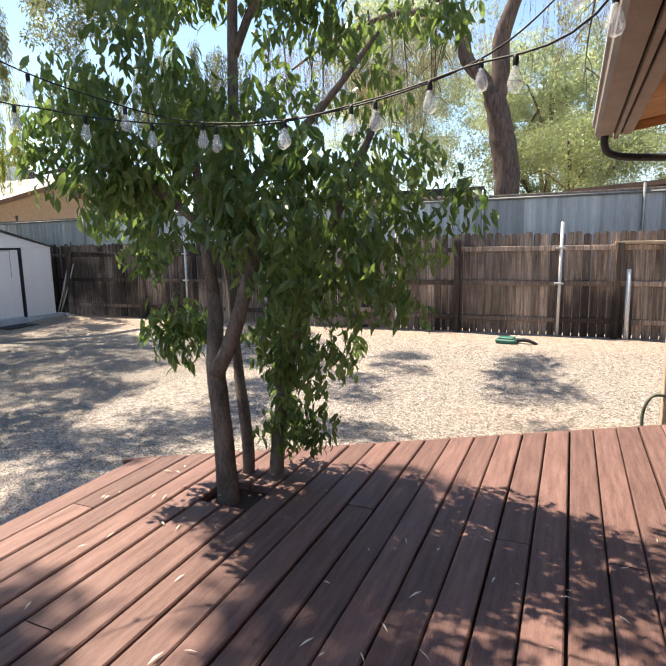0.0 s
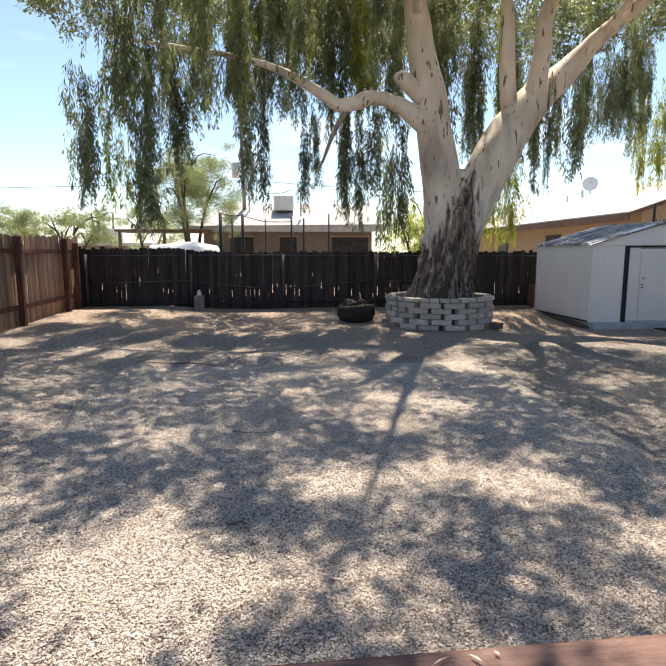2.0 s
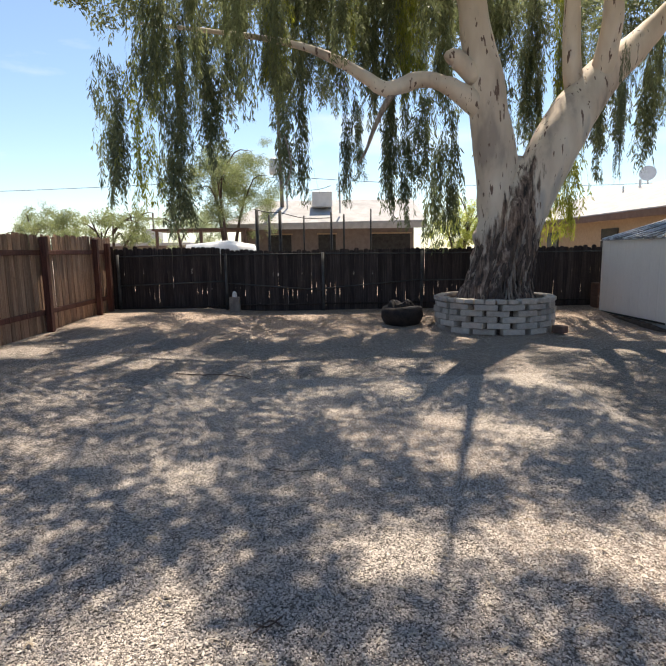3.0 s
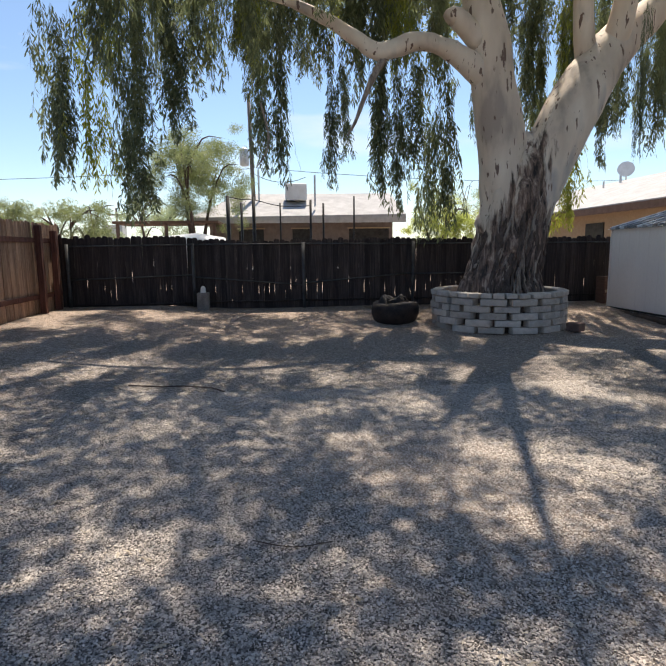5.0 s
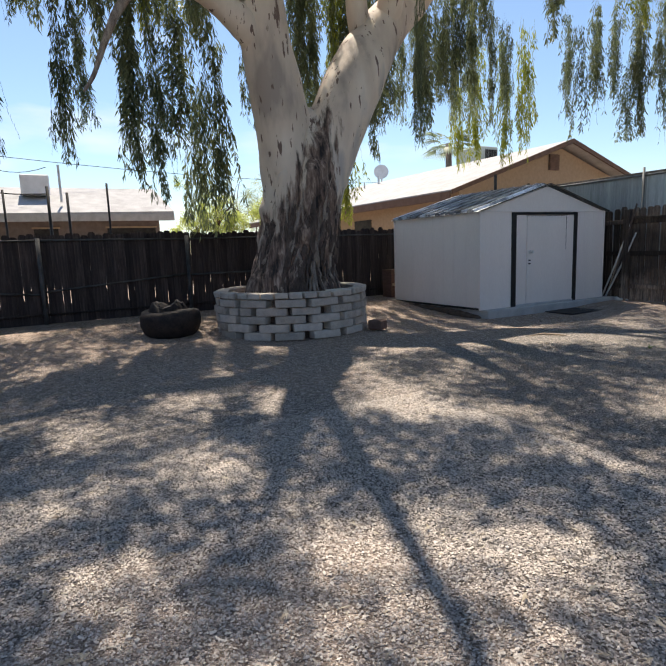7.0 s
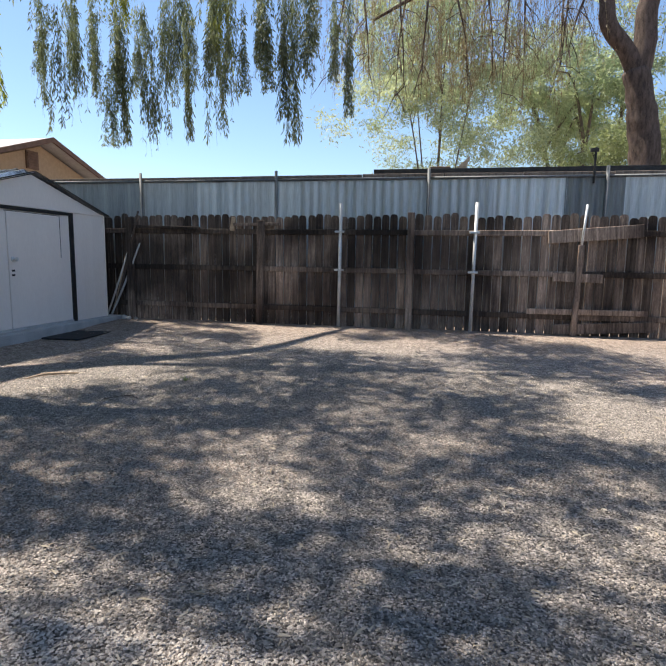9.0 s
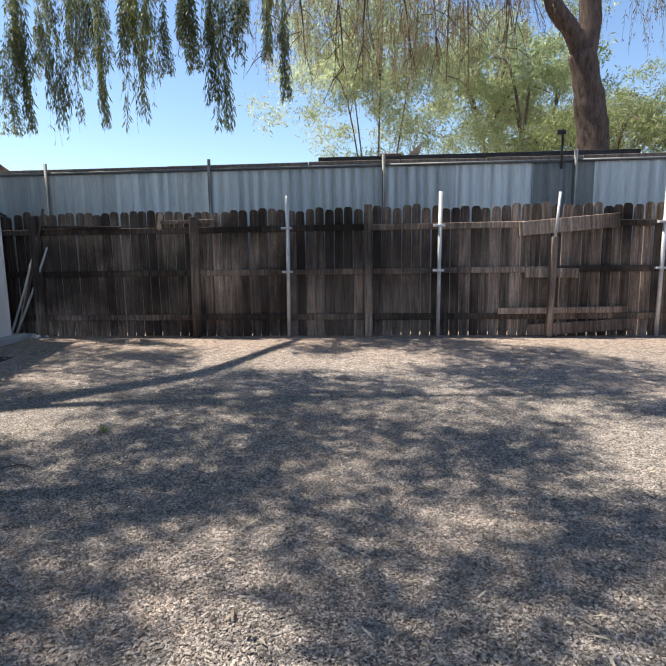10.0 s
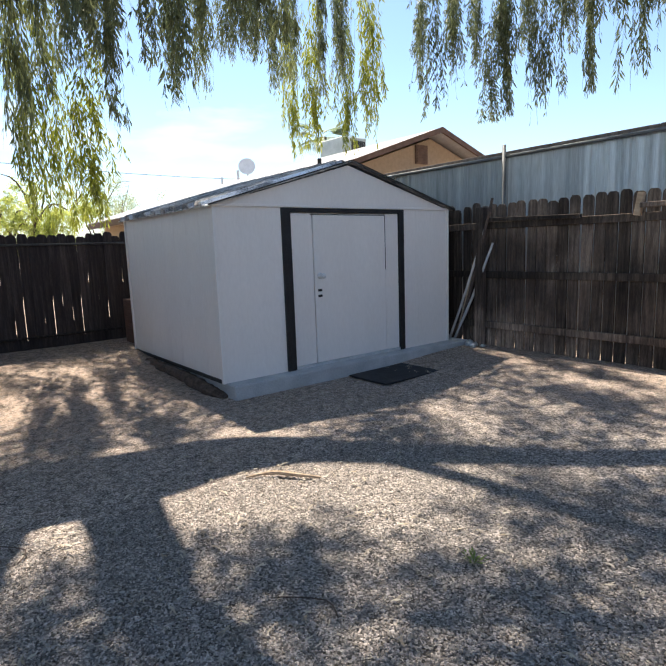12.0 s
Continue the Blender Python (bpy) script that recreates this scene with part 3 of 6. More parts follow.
NY = 10.33
fence_n = thing("fence_north", (-4, NY, -0.35), "weathered grey-brown timber board fence with rounded tops and metal pipe posts", "fence", kind="structure")
fence_run(fence_n, FENCE_GREY, (-15.6, NY, 0), (5.2, NY, 0), 1.875, 0.134, True, 11, sink=0.06)
for hz, cut in ((1.19, 0), (0.585, 1), (-0.055, 2)):
    stops = [-15.6, -13.2, -11.85, -9.6, -7.08, -4.6, -2.03, 0.63, 2.9, 5.2]
    for a, b in zip(stops, stops[1:]):
        j = 0.015 * noise.noise((a, hz * 7, 0))
        rail(fence_n, "rail", FENCE_GREY, (a, NY - 0.03, hz + j), (b, NY - 0.03, hz - j * 0.7), 0.085, 0.04)
for x, top, lean, lean2 in ((-11.9, 1.42, 0.6, 0), (-9.55, 1.37, 1.2, 0.5), (-7.08, 1.49, 0, 0), (-2.03, 1.37, 0.2, 0), (0.61, 1.27, 0.8, 0), (2.9, 1.35, 0, 0), (-13.2, 1.4, 0, 0)):
    post(fence_n, "post", FENCE_GREY, x, NY - 0.10, -0.42, top, 0.105, lean, lean2)
for x, top in ((-8.21, 1.64), (-6.12, 1.64), (-3.2, 1.66), (-0.28, 1.63)):
    pipe(fence_n, "metal_post", GALVANISED, (x, NY - 0.10, -0.45), (x + 0.02, NY - 0.10, top), 0.027, "pale galvanised pipe post")
    for hz in (1.19, 0.585):
        part("bracket", block((x - 0.075, NY - 0.135, hz - 0.012), (x + 0.075, NY - 0.066, hz + 0.02), bevel=0.004), GALVANISED, fence_n)
pipe(fence_n, "metal_post", GALVANISED, (0.79, NY - 0.13, -0.45), (0.775, NY - 0.13, 0.83), 0.037, "short capped pipe post")
post(fence_n, "prop", FENCE_GREY, -4.62, NY - 0.12, -0.42, 1.02, 0.08, 1.2, 0, "leaning timber prop")
pipe(fence_n, "metal_post", GALVANISED, (-4.60, NY - 0.14, 0.9), (-4.55, NY - 0.14, 1.60), 0.018)
rail(fence_n, "patch_board", FENCE_GREY, (-5.05, NY - 0.075, 1.13), (-3.75, NY - 0.075, 1.23), 0.19, 0.022)
rail(fence_n, "patch_board", FENCE_GREY, (-4.95, NY - 0.075, 0.545), (-4.25, NY - 0.075, 0.53), 0.13, 0.022)
rail(fence_n, "patch_board", FENCE_GREY, (-5.3, NY - 0.075, 0.02), (-3.6, NY - 0.075, 0.035), 0.085, 0.022)
rail(fence_n, "patch_board", FENCE_GREY, (-4.9, NY - 0.08, -0.25), (-3.5, NY - 0.08, -0.16), 0.16, 0.022)
rail(fence_n, "patch_board", FRESH_WOOD, (0.55, NY - 0.08, 1.265), (2.9, NY - 0.08, 1.255), 0.05, 0.09, "new pale timber rail")
rail(fence_n, "patch_board", FENCE_GREY, (-11.8, NY - 0.09, 1.265), (-10.6, NY - 0.09, 1.235), 0.05, 0.05)
rail(fence_n, "patch_board", FENCE_GREY, (-10.0, NY - 0.09, 1.30), (-9.2, NY - 0.09, 1.31), 0.05, 0.05)
post(fence_n, "board_scrap", FRESH_WOOD, -10.03, NY - 0.075, 1.20, 1.43, 0.06, 8, 0, "broken pale board end")

WX = -15.65
fence_w = thing("fence_west", (WX, 1, -0.2), "dark-stained timber board fence with light gaps and thin metal rails", "fence", kind="structure")
fence_run(fence_w, FENCE_DARK, (WX, -5.1, 0), (WX, 12.0, 0), 1.55, 0.118, True, 23, gap=-0.004, tilt=0.3, lap=0.004, slits=(None, (0.12, 0.34), (0.2, 0.42), (0.28, 0.47), None, (0.08, 0.5), (0.35, 0.55), (0.55, 0.72)))
for a, b, z0, z1 in ((-4.9, -2.25, 1.185, 1.20), (-2.25, 0.14, 1.20, 1.195), (0.14, 2.6, 1.195, 1.17), (2.6, 5.2, 1.17, 1.17), (5.2, 8.5, 1.16, 1.16)):
    pipe(fence_w, "rail", PIPE_DARK, (WX + 0.05, a, z0), (WX + 0.05, b, z1), 0.016)
for a, b, z0, z1 in ((-4.9, -2.25, 0.47, 0.55), (-2.25, 0.14, 0.50, 0.29), (0.14, 2.6, 0.33, 0.52), (2.6, 5.2, 0.5, 0.5), (-4.9, -2.25, -0.08, -0.06), (-2.25, 0.14, -0.05, -0.05), (0.14, 2.6, -0.05, -0.05), (2.6, 5.2, -0.05, -0.05), (5.2, 8.5, -0.05, -0.05)):
    pipe(fence_w, "rail", FENCE_DARK if z0 < 0 else PIPE_DARK, (WX + 0.05, a, z0), (WX + 0.05, b, z1), 0.017)
for y in (-4.86, -2.25, 0.14, 2.6, 5.2, 8.5):
    pipe(fence_w, "post", PIPE_DARK, (WX + 0.10, y, -0.35), (WX + 0.10, y, 1.23), 0.035, "dark pipe post with cap")

SY = -5.05
fence_s = thing("fence_south", (-10, SY, -0.1), "red-stained timber board fence with heavy posts", "fence", kind="structure")
fence_run(fence_s, FENCE_RED, (-15.64, SY, 0), (1.5, SY, 0), 1.80, 0.138, False, 37, gap=0.006)
for a, b in ((-15.5, -14.45), (-14.45, -12.1), (-12.1, -9.7), (-9.7, -7.3), (-7.3, -4.9), (-4.9, -2.5), (-2.5, 1.5)):
    for hz in (1.30, 0.22):
        rail(fence_s, "rail", RED_POST, (a, SY + 0.035, hz), (b, SY + 0.035, hz), 0.09, 0.04)
for x in (-15.15, -14.45, -12.1, -9.7, -7.3, -4.9, -2.5):
    post(fence_s, "post", RED_POST, x, SY + 0.10, -0.35, 1.58 if x > -15 else 1.5, 0.11)

# ---- corrugated iron fence beyond the north boards ----
CY = 11.05
iron = thing("corrugated_fence", (-5, CY, -0.35), "weathered grey corrugated iron sheet fence with pipe frame", "metal fence", kind="structure")


def sheet_mesh(name, w, lo, hi, mat, amp=0.02):
    """One corrugated sheet, its waves upright."""
    n = int(w / 0.019)
    vs, fs = [], []
    for i in range(n + 1):
        x = w * i / n
        y = amp * math.sin(2 * math.pi * x / 0.152)
        vs += [(x, y, lo), (x, y, hi)]
    for i in range(n):
        fs.append((2 * i, 2 * i + 2, 2 * i + 3, 2 * i + 1))
    me = bpy.data.meshes.new(name)
    me.from_pydata(vs, [], fs)
    me.materials.append(mat)
    for f in me.polygons:
        f.use_smooth = True
    return me


rng = random.Random(8)
sheets = [sheet_mesh("sheet", w, -0.4, 2.14, CORRUGATED, amp) for w, amp in ((1.12, 0.012), (0.88, 0.013), (1.3, 0.006), (0.95, 0.004), (1.05, 0.013))]
widths = (1.1, 0.86, 1.28, 0.93, 1.03)
x = -16.5
while x < 6:
    j = rng.randrange(5)
    piece("sheet", sheets[j], iron, Matrix.Translation((x, CY + rng.uniform(-0.006, 0.006), rng.uniform(-0.03, 0.03))))
    x += widths[j]
for a, b in ((-16.5, -12.1), (-12.1, -9.5), (-9.5, -6.86), (-6.86, -4.1), (-4.1, -1.7), (-1.7, 1.0), (1.0, 6.0)):
    pipe(iron, "rail", PIPE_GREY, (a, CY - 0.04, 2.12), (b, CY - 0.04, 2.12), 0.022)
    pipe(iron, "post", PIPE_GREY, (b, CY - 0.05, -0.4), (b, CY - 0.05, 2.27), 0.026)
x = -16.4
while x < 5.8:
    w = rng.uniform(1.2, 2.6)
    rail(iron, "cap_board", POLE_WOOD, (x, CY, 2.165 + rng.uniform(-0.008, 0.012)), (x + w, CY, 2.165 + rng.uniform(-0.008, 0.012)), 0.05, 0.04)
    x += w + 0.01

# ---- shed ----
SX0, SX1, S0, S1 = -14.72, -12.22, 6.74, 9.97
EAVE, RIDGE, FLOOR = 1.42, 1.88, -0.265
slab = whole("concrete_slab", block((SX0 + 0.1, S0 + 0.03, -0.5), (SX1 + 0.17, S1 + 0.22, FLOOR), bevel=0.012), CONCRETE, "pale concrete slab under the shed", "slab")
shed = thing("garden_shed", (-13.4, 8.35, FLOOR), "cream-painted steel garden shed with black door trim and ribbed roof", "shed")


def ribbed_wall(along, a, b, at, lo, hi, flip, name, rib=0.205, depth=0.012):
    """A sheet wall with shallow upright ribs."""
    bm = bmesh.new()
    n = max(1, int(round((b - a) / rib)))
    prof = []
    for i in range(n):
        s = a + (b - a) * i / n
        st = (b - a) / n
        prof += [(s, 0), (s + st * 0.80, 0), (s + st * 0.86, depth), (s + st * 0.94, depth)]
    prof.append((b, 0))
    rows = []
    for u, v in prof:
        q = at + (v if flip else -v)
        pt = (q, u) if along == "y" else (u, q)
        rows.append((bm.verts.new((*pt, lo)), bm.verts.new((*pt, hi))))
    for (p, q), (r_, s_) in zip(rows, rows[1:]):
        bm.faces.new((p, r_, s_, q))
    bmesh.ops.recalc_face_normals(bm, faces=bm.faces)
    ext = bmesh.ops.extrude_face_region(bm, geom=bm.faces[:])
    inward = Vector((-0.02 if flip else 0.02, 0, 0)) if along == "y" else Vector((0, -0.02 if flip else 0.02, 0))
    bmesh.ops.translate(bm, verts=[v for v in ext["geom"] if isinstance(v, bmesh.types.BMVert)], vec=inward)
    bmesh.ops.recalc_face_normals(bm, faces=bm.faces)
    return part(name, bm, SHED_PAINT, shed)


D0, D1 = 7.47, 9.18
ribbed_wall("y", S0, D0, SX1, FLOOR, EAVE, True, "front_panel", 0.24, 0.0015)
ribbed_wall("y", D1, S1, SX1, FLOOR, EAVE, True, "front_panel", 0.26, 0.0015)
ribbed_wall("x", SX0, SX1, S0, FLOOR, EAVE, False, "side_wall", 0.30, 0.004)
ribbed_wall("x", SX0, SX1, S1, FLOOR, EAVE, True, "side_wall", 0.30, 0.004)
ribbed_wall("y", S0, S1, SX0, FLOOR, EAVE, False, "back_wall", 0.30, 0.009)
MID = (S0 + S1) / 2
for x0 in (SX1 - 0.012, SX0):
    part("gable", prism(bmesh.new(), [(S0 + 0.02, EAVE), (S1 - 0.02, EAVE), (MID, RIDGE - 0.02)], "x", x0, x0 + 0.018), SHED_PAINT, shed)
part("gable_seam", block((SX1 - 0.004, S0 - 0.01, EAVE - 0.016), (SX1 + 0.022, S1 + 0.01, EAVE + 0.012), bevel=0.004), SHED_PAINT, shed)
part("back_lining", block((SX1 - 0.05, D0, FLOOR), (SX1 - 0.03, D1, EAVE)), SHED_PAINT, shed)
for y0, y1 in ((D0, D0 + 0.105), (D1 - 0.075, D1)):
    part("door_jamb", block((SX1 - 0.02, y0, FLOOR), (SX1 + 0.022, y1, EAVE - 0.02), bevel=0.004), BLACK_PAINT, shed, "black painted door jamb")
part("door_head", block((SX1 - 0.02, D0 + 0.105, EAVE - 0.062), (SX1 + 0.022, D1 - 0.075, EAVE - 0.02), bevel=0.004), BLACK_PAINT, shed, "black painted door head")
part("door_track", block((SX1 - 0.028, D0 + 0.105, FLOOR), (SX1 + 0.012, D1 - 0.075, FLOOR + 0.03), bevel=0.003), GALVANISED, shed)
fixed = part("door", block((SX1 - 0.025, D0 + 0.11, FLOOR + 0.032), (SX1 - 0.003, D0 + 0.38, EAVE - 0.066), bevel=0.003), SHED_PAINT, shed, "narrow fixed door leaf")
door = part("door", block((SX1 - 0.022, D0 + 0.388, FLOOR + 0.034), (SX1 + 0.006, D1 - 0.30, EAVE - 0.075), bevel=0.004), SHED_PAINT, shed, "closed cream sheet door")
part("door", block((SX1 - 0.025, D1 - 0.294, FLOOR + 0.032), (SX1 - 0.003, D1 - 0.08, EAVE - 0.066), bevel=0.003), SHED_PAINT, shed, "narrow fixed door leaf")
part("door_seam", block((SX1 - 0.006, D0 + 0.36, EAVE - 0.088), (SX1 + 0.009, D1 - 0.30, EAVE - 0.08)), BLACK_PAINT, door)
part("door_seam", block((SX1 - 0.006, D1 - 0.302, 0.72), (SX1 + 0.009, D1 - 0.296, EAVE - 0.088)), BLACK_PAINT, door)
kn = (SX1 + 0.006, D0 + 0.455, 0.70)
bm = tube(bmesh.new(), [kn, (kn[0] + 0.012, kn[1], kn[2]), (kn[0] + 0.013, kn[1], kn[2]), (kn[0] + 0.035, kn[1], kn[2]), (kn[0] + 0.045, kn[1], kn[2]), (kn[0] + 0.07, kn[1], kn[2]), (kn[0] + 0.078, kn[1], kn[2])], [0.036, 0.034, 0.014, 0.014, 0.026, 0.028, 0.016], 14)
part("knob", bm, GALVANISED, door, "round steel door knob", smooth=True)
for dz in (0.535, 0.475):
    part("hasp", block((SX1 + 0.006, kn[1] - 0.032, dz), (SX1 + 0.014, kn[1] + 0.022, dz + 0.026), bevel=0.003), DARK_METAL, door)
for x, y in ((SX1, S0), (SX1, S1), (SX0, S0), (SX0, S1)):
    part("corner_trim", block((x - 0.018, y - 0.018, FLOOR), (x + 0.018, y + 0.018, EAVE), bevel=0.004), SHED_PAINT, shed)
part("base_seal", block((SX0, S0 - 0.014, FLOOR), (SX1 + 0.014, S0 + 0.01, FLOOR + 0.035)), DARK_METAL, shed)
# roof: two slopes of ribbed strips
for sgn, y_eave in ((-1, S0 - 0.07), (1, S1 + 0.07)):
    nstrip = 9
    step = (SX1 - SX0 + 0.12) / nstrip
    slope = (RIDGE - EAVE) / (MID - S0)
    for i in range(nstrip):
        a, b = SX0 - 0.04 + i * step, SX0 - 0.04 + (i + 1) * step
        bm = bmesh.new()
        prof = [(a, 0), (a + step * 0.2, 0), (a + step * 0.26, 0.04), (a + step * 0.40, 0.04), (a + step * 0.46, 0), (a + step * 0.88, 0), (a + step * 0.92, 0.055 if i < nstrip - 1 else 0.012), (b, 0.055 if i < nstrip - 1 else 0.012)]
        prof = prof + [(u, v - 0.012) for u, v in reversed(prof)]
        lo_ = [bm.verts.new((u, y_eave, EAVE - 0.07 * slope + 0.012 + v)) for u, v in prof]
        hi_ = [bm.verts.new((u, MID + sgn * 0.004, RIDGE + 0.012 + v)) for u, v in prof]
        m_ = len(prof)
        for j in range(m_):
            bm.faces.new((lo_[j], lo_[(j + 1) % m_], hi_[(j + 1) % m_], hi_[j]))
        bm.faces.new(lo_[::-1])
        bm.faces.new(hi_)
        bmesh.ops.recalc_face_normals(bm, faces=bm.faces)
        part("roof_panel", bm, SHED_ROOF, shed)
    bm = bmesh.new()
    v = [bm.verts.new(c) for c in ((SX1 + 0.062, y_eave, EAVE - 0.012), (SX1 + 0.062, MID, RIDGE + 0.018), (SX1 + 0.062, MID, RIDGE + 0.032), (SX1 + 0.062, y_eave, EAVE + 0.002))]
    bm.faces.new(v)
    e = bmesh.ops.extrude_face_region(bm, geom=bm.faces[:])
    bmesh.ops.translate(bm, verts=[g for g in e["geom"] if isinstance(g, bmesh.types.BMVert)], vec=(0.02, 0, 0))
    bmesh.ops.recalc_face_normals(bm, faces=bm.faces)
    part("roof_trim", bm, DARK_METAL, shed, "thin dark roof edge trim")

bank = limb([(SX0, S0 - 0.03, -0.36), (-14.0, S0 - 0.05, -0.34), (-13.2, S0 - 0.02, -0.35), (-12.6, S0 - 0.03, -0.37), (SX1, S0 + 0.02, -0.42)], [0.06, 0.08, 0.07, 0.075, 0.04], 12, 8, wobble=0.5, freq=9)
whole("soil_bank", bank, SOIL, "dark soil and leaf litter banked against the shed wall", "soil", kind="stuff")

# ---- brick planter ring ----
PX, PY, PR = -13.36, 3.70, 1.20
planter = thing("tree_planter", (PX, PY, -0.36), "round dry-stacked planter of pale bricks with open joints", "planter")
part("soil", tube(bmesh.new(), [(PX, PY, -0.4), (PX, PY, 0.05), (PX, PY, 0.12)], [PR - 0.14, PR - 0.13, 0.3], 32, wobble=0.05), SOIL, planter, "dark leaf-littered soil")


def brick_mesh(l, w, h, seed):
    r = random.Random(seed)
    bm = block((-l / 2, -w / 2, 0), (l / 2, w / 2, h), bevel=0.012)
    for v in bm.verts:
        v.co += Vector((r.uniform(-1, 1), r.uniform(-1, 1), r.uniform(-1, 1))) * 0.005
    return mesh_of("brick", bm, BRICK_PALE)


bricks = [brick_mesh(l, 0.19, 0.113, i) for i, l in enumerate((0.435, 0.425, 0.442, 0.43, 0.20))]
caps = [brick_mesh(0.185, 0.22, 0.085, 10 + i) for i in range(4)]
long_caps = [brick_mesh(l, 0.20, 0.088, 20 + i) for i, l in enumerate((0.40, 0.36, 0.42))]
rng = random.Random(5)
for c in range(5):
    n = 14
    for i in range(n):
        a = 2 * math.pi * (i + (c % 2) * 0.5) / n + rng.uniform(-0.03, 0.03)
        r = PR - 0.085 + rng.uniform(-0.02, 0.02)
        z = -0.40 + c * 0.119
        m = Matrix.Translation((PX + r * math.cos(a), PY + r * math.sin(a), z)) @ Matrix.Rotation(a + math.pi / 2 + rng.uniform(-0.05, 0.05), 4, "Z") @ Matrix.Rotation(radians(rng.uniform(-0.8, 0.8)), 4, "Y")
        if i == 11 and c == 3:
            for da in (-0.11, 0.09):
                piece("brick", bricks[4], planter, Matrix.Translation((PX + r * math.cos(a + da), PY + r * math.sin(a + da), z)) @ Matrix.Rotation(a + da + math.pi / 2, 4, "Z"))
        else:
            piece("brick", bricks[rng.randrange(4)], planter, m)
a = -math.pi * 0.80
while a < math.pi * 1.2 - 0.05:
    upright = a < 0.02
    step = 0.172 if upright else 0.375
    mid_a = a + step / 2
    r = PR - 0.08 + rng.uniform(-0.02, 0.02)
    m = Matrix.Translation((PX + r * math.cos(mid_a), PY + r * math.sin(mid_a), -0.40 + 5 * 0.119 + 0.004)) @ Matrix.Rotation(mid_a + math.pi / 2 + rng.uniform(-0.07, 0.07), 4, "Z") @ Matrix.Rotation(radians(rng.uniform(-4, 4)), 4, "X")
    piece("cap_brick", caps[rng.randrange(4)] if upright else long_caps[rng.randrange(3)], planter, m)
    a += step
whole("loose_brick", block((-12.40, 4.57, -0.38), (-12.16, 4.76, -0.24), Matrix.Rotation(0.5, 4, "Z"), 0.01), BRICK_RED, "reddish block lying beside the planter", "brick")

# ---- great weeping gum tree ----
TX = -13.4
tree = thing("gum_tree", (TX, 3.85, -0.35), "huge weeping gum tree with pale forked trunk and drooping leaf curtains", "tree")
trunk_pts = [(TX, 3.76, -0.38), (TX, 3.78, 0.05), (TX, 3.80, 0.3), (TX, 3.83, 0.62), (TX + 0.02, 3.92, 1.17), (TX + 0.03, 3.98, 1.71), (TX + 0.02, 4.08, 2.15), (TX, 4.14, 2.55), (TX, 4.14, 2.9), (TX, 4.1, 3.12)]
TRUNK_R = [0.84, 0.78, 0.70, 0.63, 0.60, 0.60, 0.56, 0.45, 0.26, 0.06]
part("trunk", limb(trunk_pts, TRUNK_R, 44, 8, wobble=0.16, freq=3.0, ridges=0.26), BARK, tree, smooth=True)
part("limb", limb([(TX, 3.85, 1.4), (TX, 3.78, 2.2), (TX, 3.70, 2.96), (TX, 3.53, 3.82), (TX, 3.39, 4.66), (TX - 0.05, 3.22, 5.49), (TX - 0.1, 3.1, 6.3), (TX - 0.2, 2.7, 8.2), (TX, 2.2, 10.2)], [0.48, 0.46, 0.43, 0.39, 0.36, 0.31, 0.27, 0.15, 0.02], 26, 6, wobble=0.06, freq=2.0), BARK, tree, smooth=True)
part("limb", limb([(TX, 4.05, 1.5), (TX, 4.38, 2.25), (TX + 0.05, 4.68, 2.95), (TX, 5.07, 3.64), (TX - 0.3, 5.56, 4.28), (TX - 0.5, 6.11, 4.87), (TX - 0.7, 6.71, 5.34), (TX - 0.7, 7.27, 5.89), (TX - 0.5, 7.73, 6.37), (TX + 0.2, 9.2, 7.5), (TX + 0.8, 11.5, 8.3)], [0.5, 0.5, 0.5, 0.48, 0.45, 0.40, 0.32, 0.24, 0.19, 0.12, 0.03], 26, 6, wobble=0.08, freq=2.2), BARK, tree, smooth=True)
part("limb", limb([(TX - 0.25, 5.4, 4.2), (TX - 0.25, 5.3, 4.8), (TX - 0.2, 5.22, 5.5), (TX - 0.2, 5.19, 6.4), (TX - 0.3, 5.0, 8.8)], [0.2, 0.19, 0.17, 0.15, 0.02], 16, 4, wobble=0.06), BARK, tree, smooth=True)
part("limb", limb([(TX - 0.3, 5.85, 4.55), (TX - 0.1, 5.9, 5.1), (TX + 0.1, 5.9, 5.7), (TX + 0.2, 5.92, 6.4), (TX + 0.5, 6.5, 8.2)], [0.24, 0.22, 0.2, 0.17, 0.02], 16, 4, wobble=0.06), BARK, tree, smooth=True)
part("branch", limb([(TX + 0.05, 3.35, 4.0), (TX + 0.15, 2.87, 4.32), (TX + 0.2, 2.42, 4.51), (TX + 0.2, 1.98, 4.54), (TX + 0.2, 1.45, 4.37), (TX + 0.2, 1.06, 4.55), (TX + 0.2, 0.49, 4.88), (TX + 0.15, -0.2, 5.17), (TX, -1.05, 5.39), (TX, -1.9, 5.5), (TX - 0.1, -3.4, 5.7)], [0.24, 0.19, 0.165, 0.155, 0.15, 0.12, 0.095, 0.07, 0.055, 0.045, 0.025], 16, 5, wobble=0.22, freq=4.0), BARK, tree, smooth=True)
part("branch", limb([(TX + 0.2, 2.6, 4.9), (TX + 0.2, 2.75, 4.95), (TX + 0.1, 3.2, 4.6)], [0.12, 0.17, 0.2], 14, 4), BARK, tree, smooth=True)
part("dead_branch", limb([(TX + 0.2, 1.52, 4.3), (TX + 0.3, 1.3, 3.95), (TX + 0.3, 1.14, 3.6), (TX + 0.3, 0.98, 3.2), (TX + 0.3, 0.84, 2.98)], [0.075, 0.055, 0.042, 0.03, 0.014], 9, 5, wobble=0.2, freq=5), BARK_STRIP, tree, smooth=True)
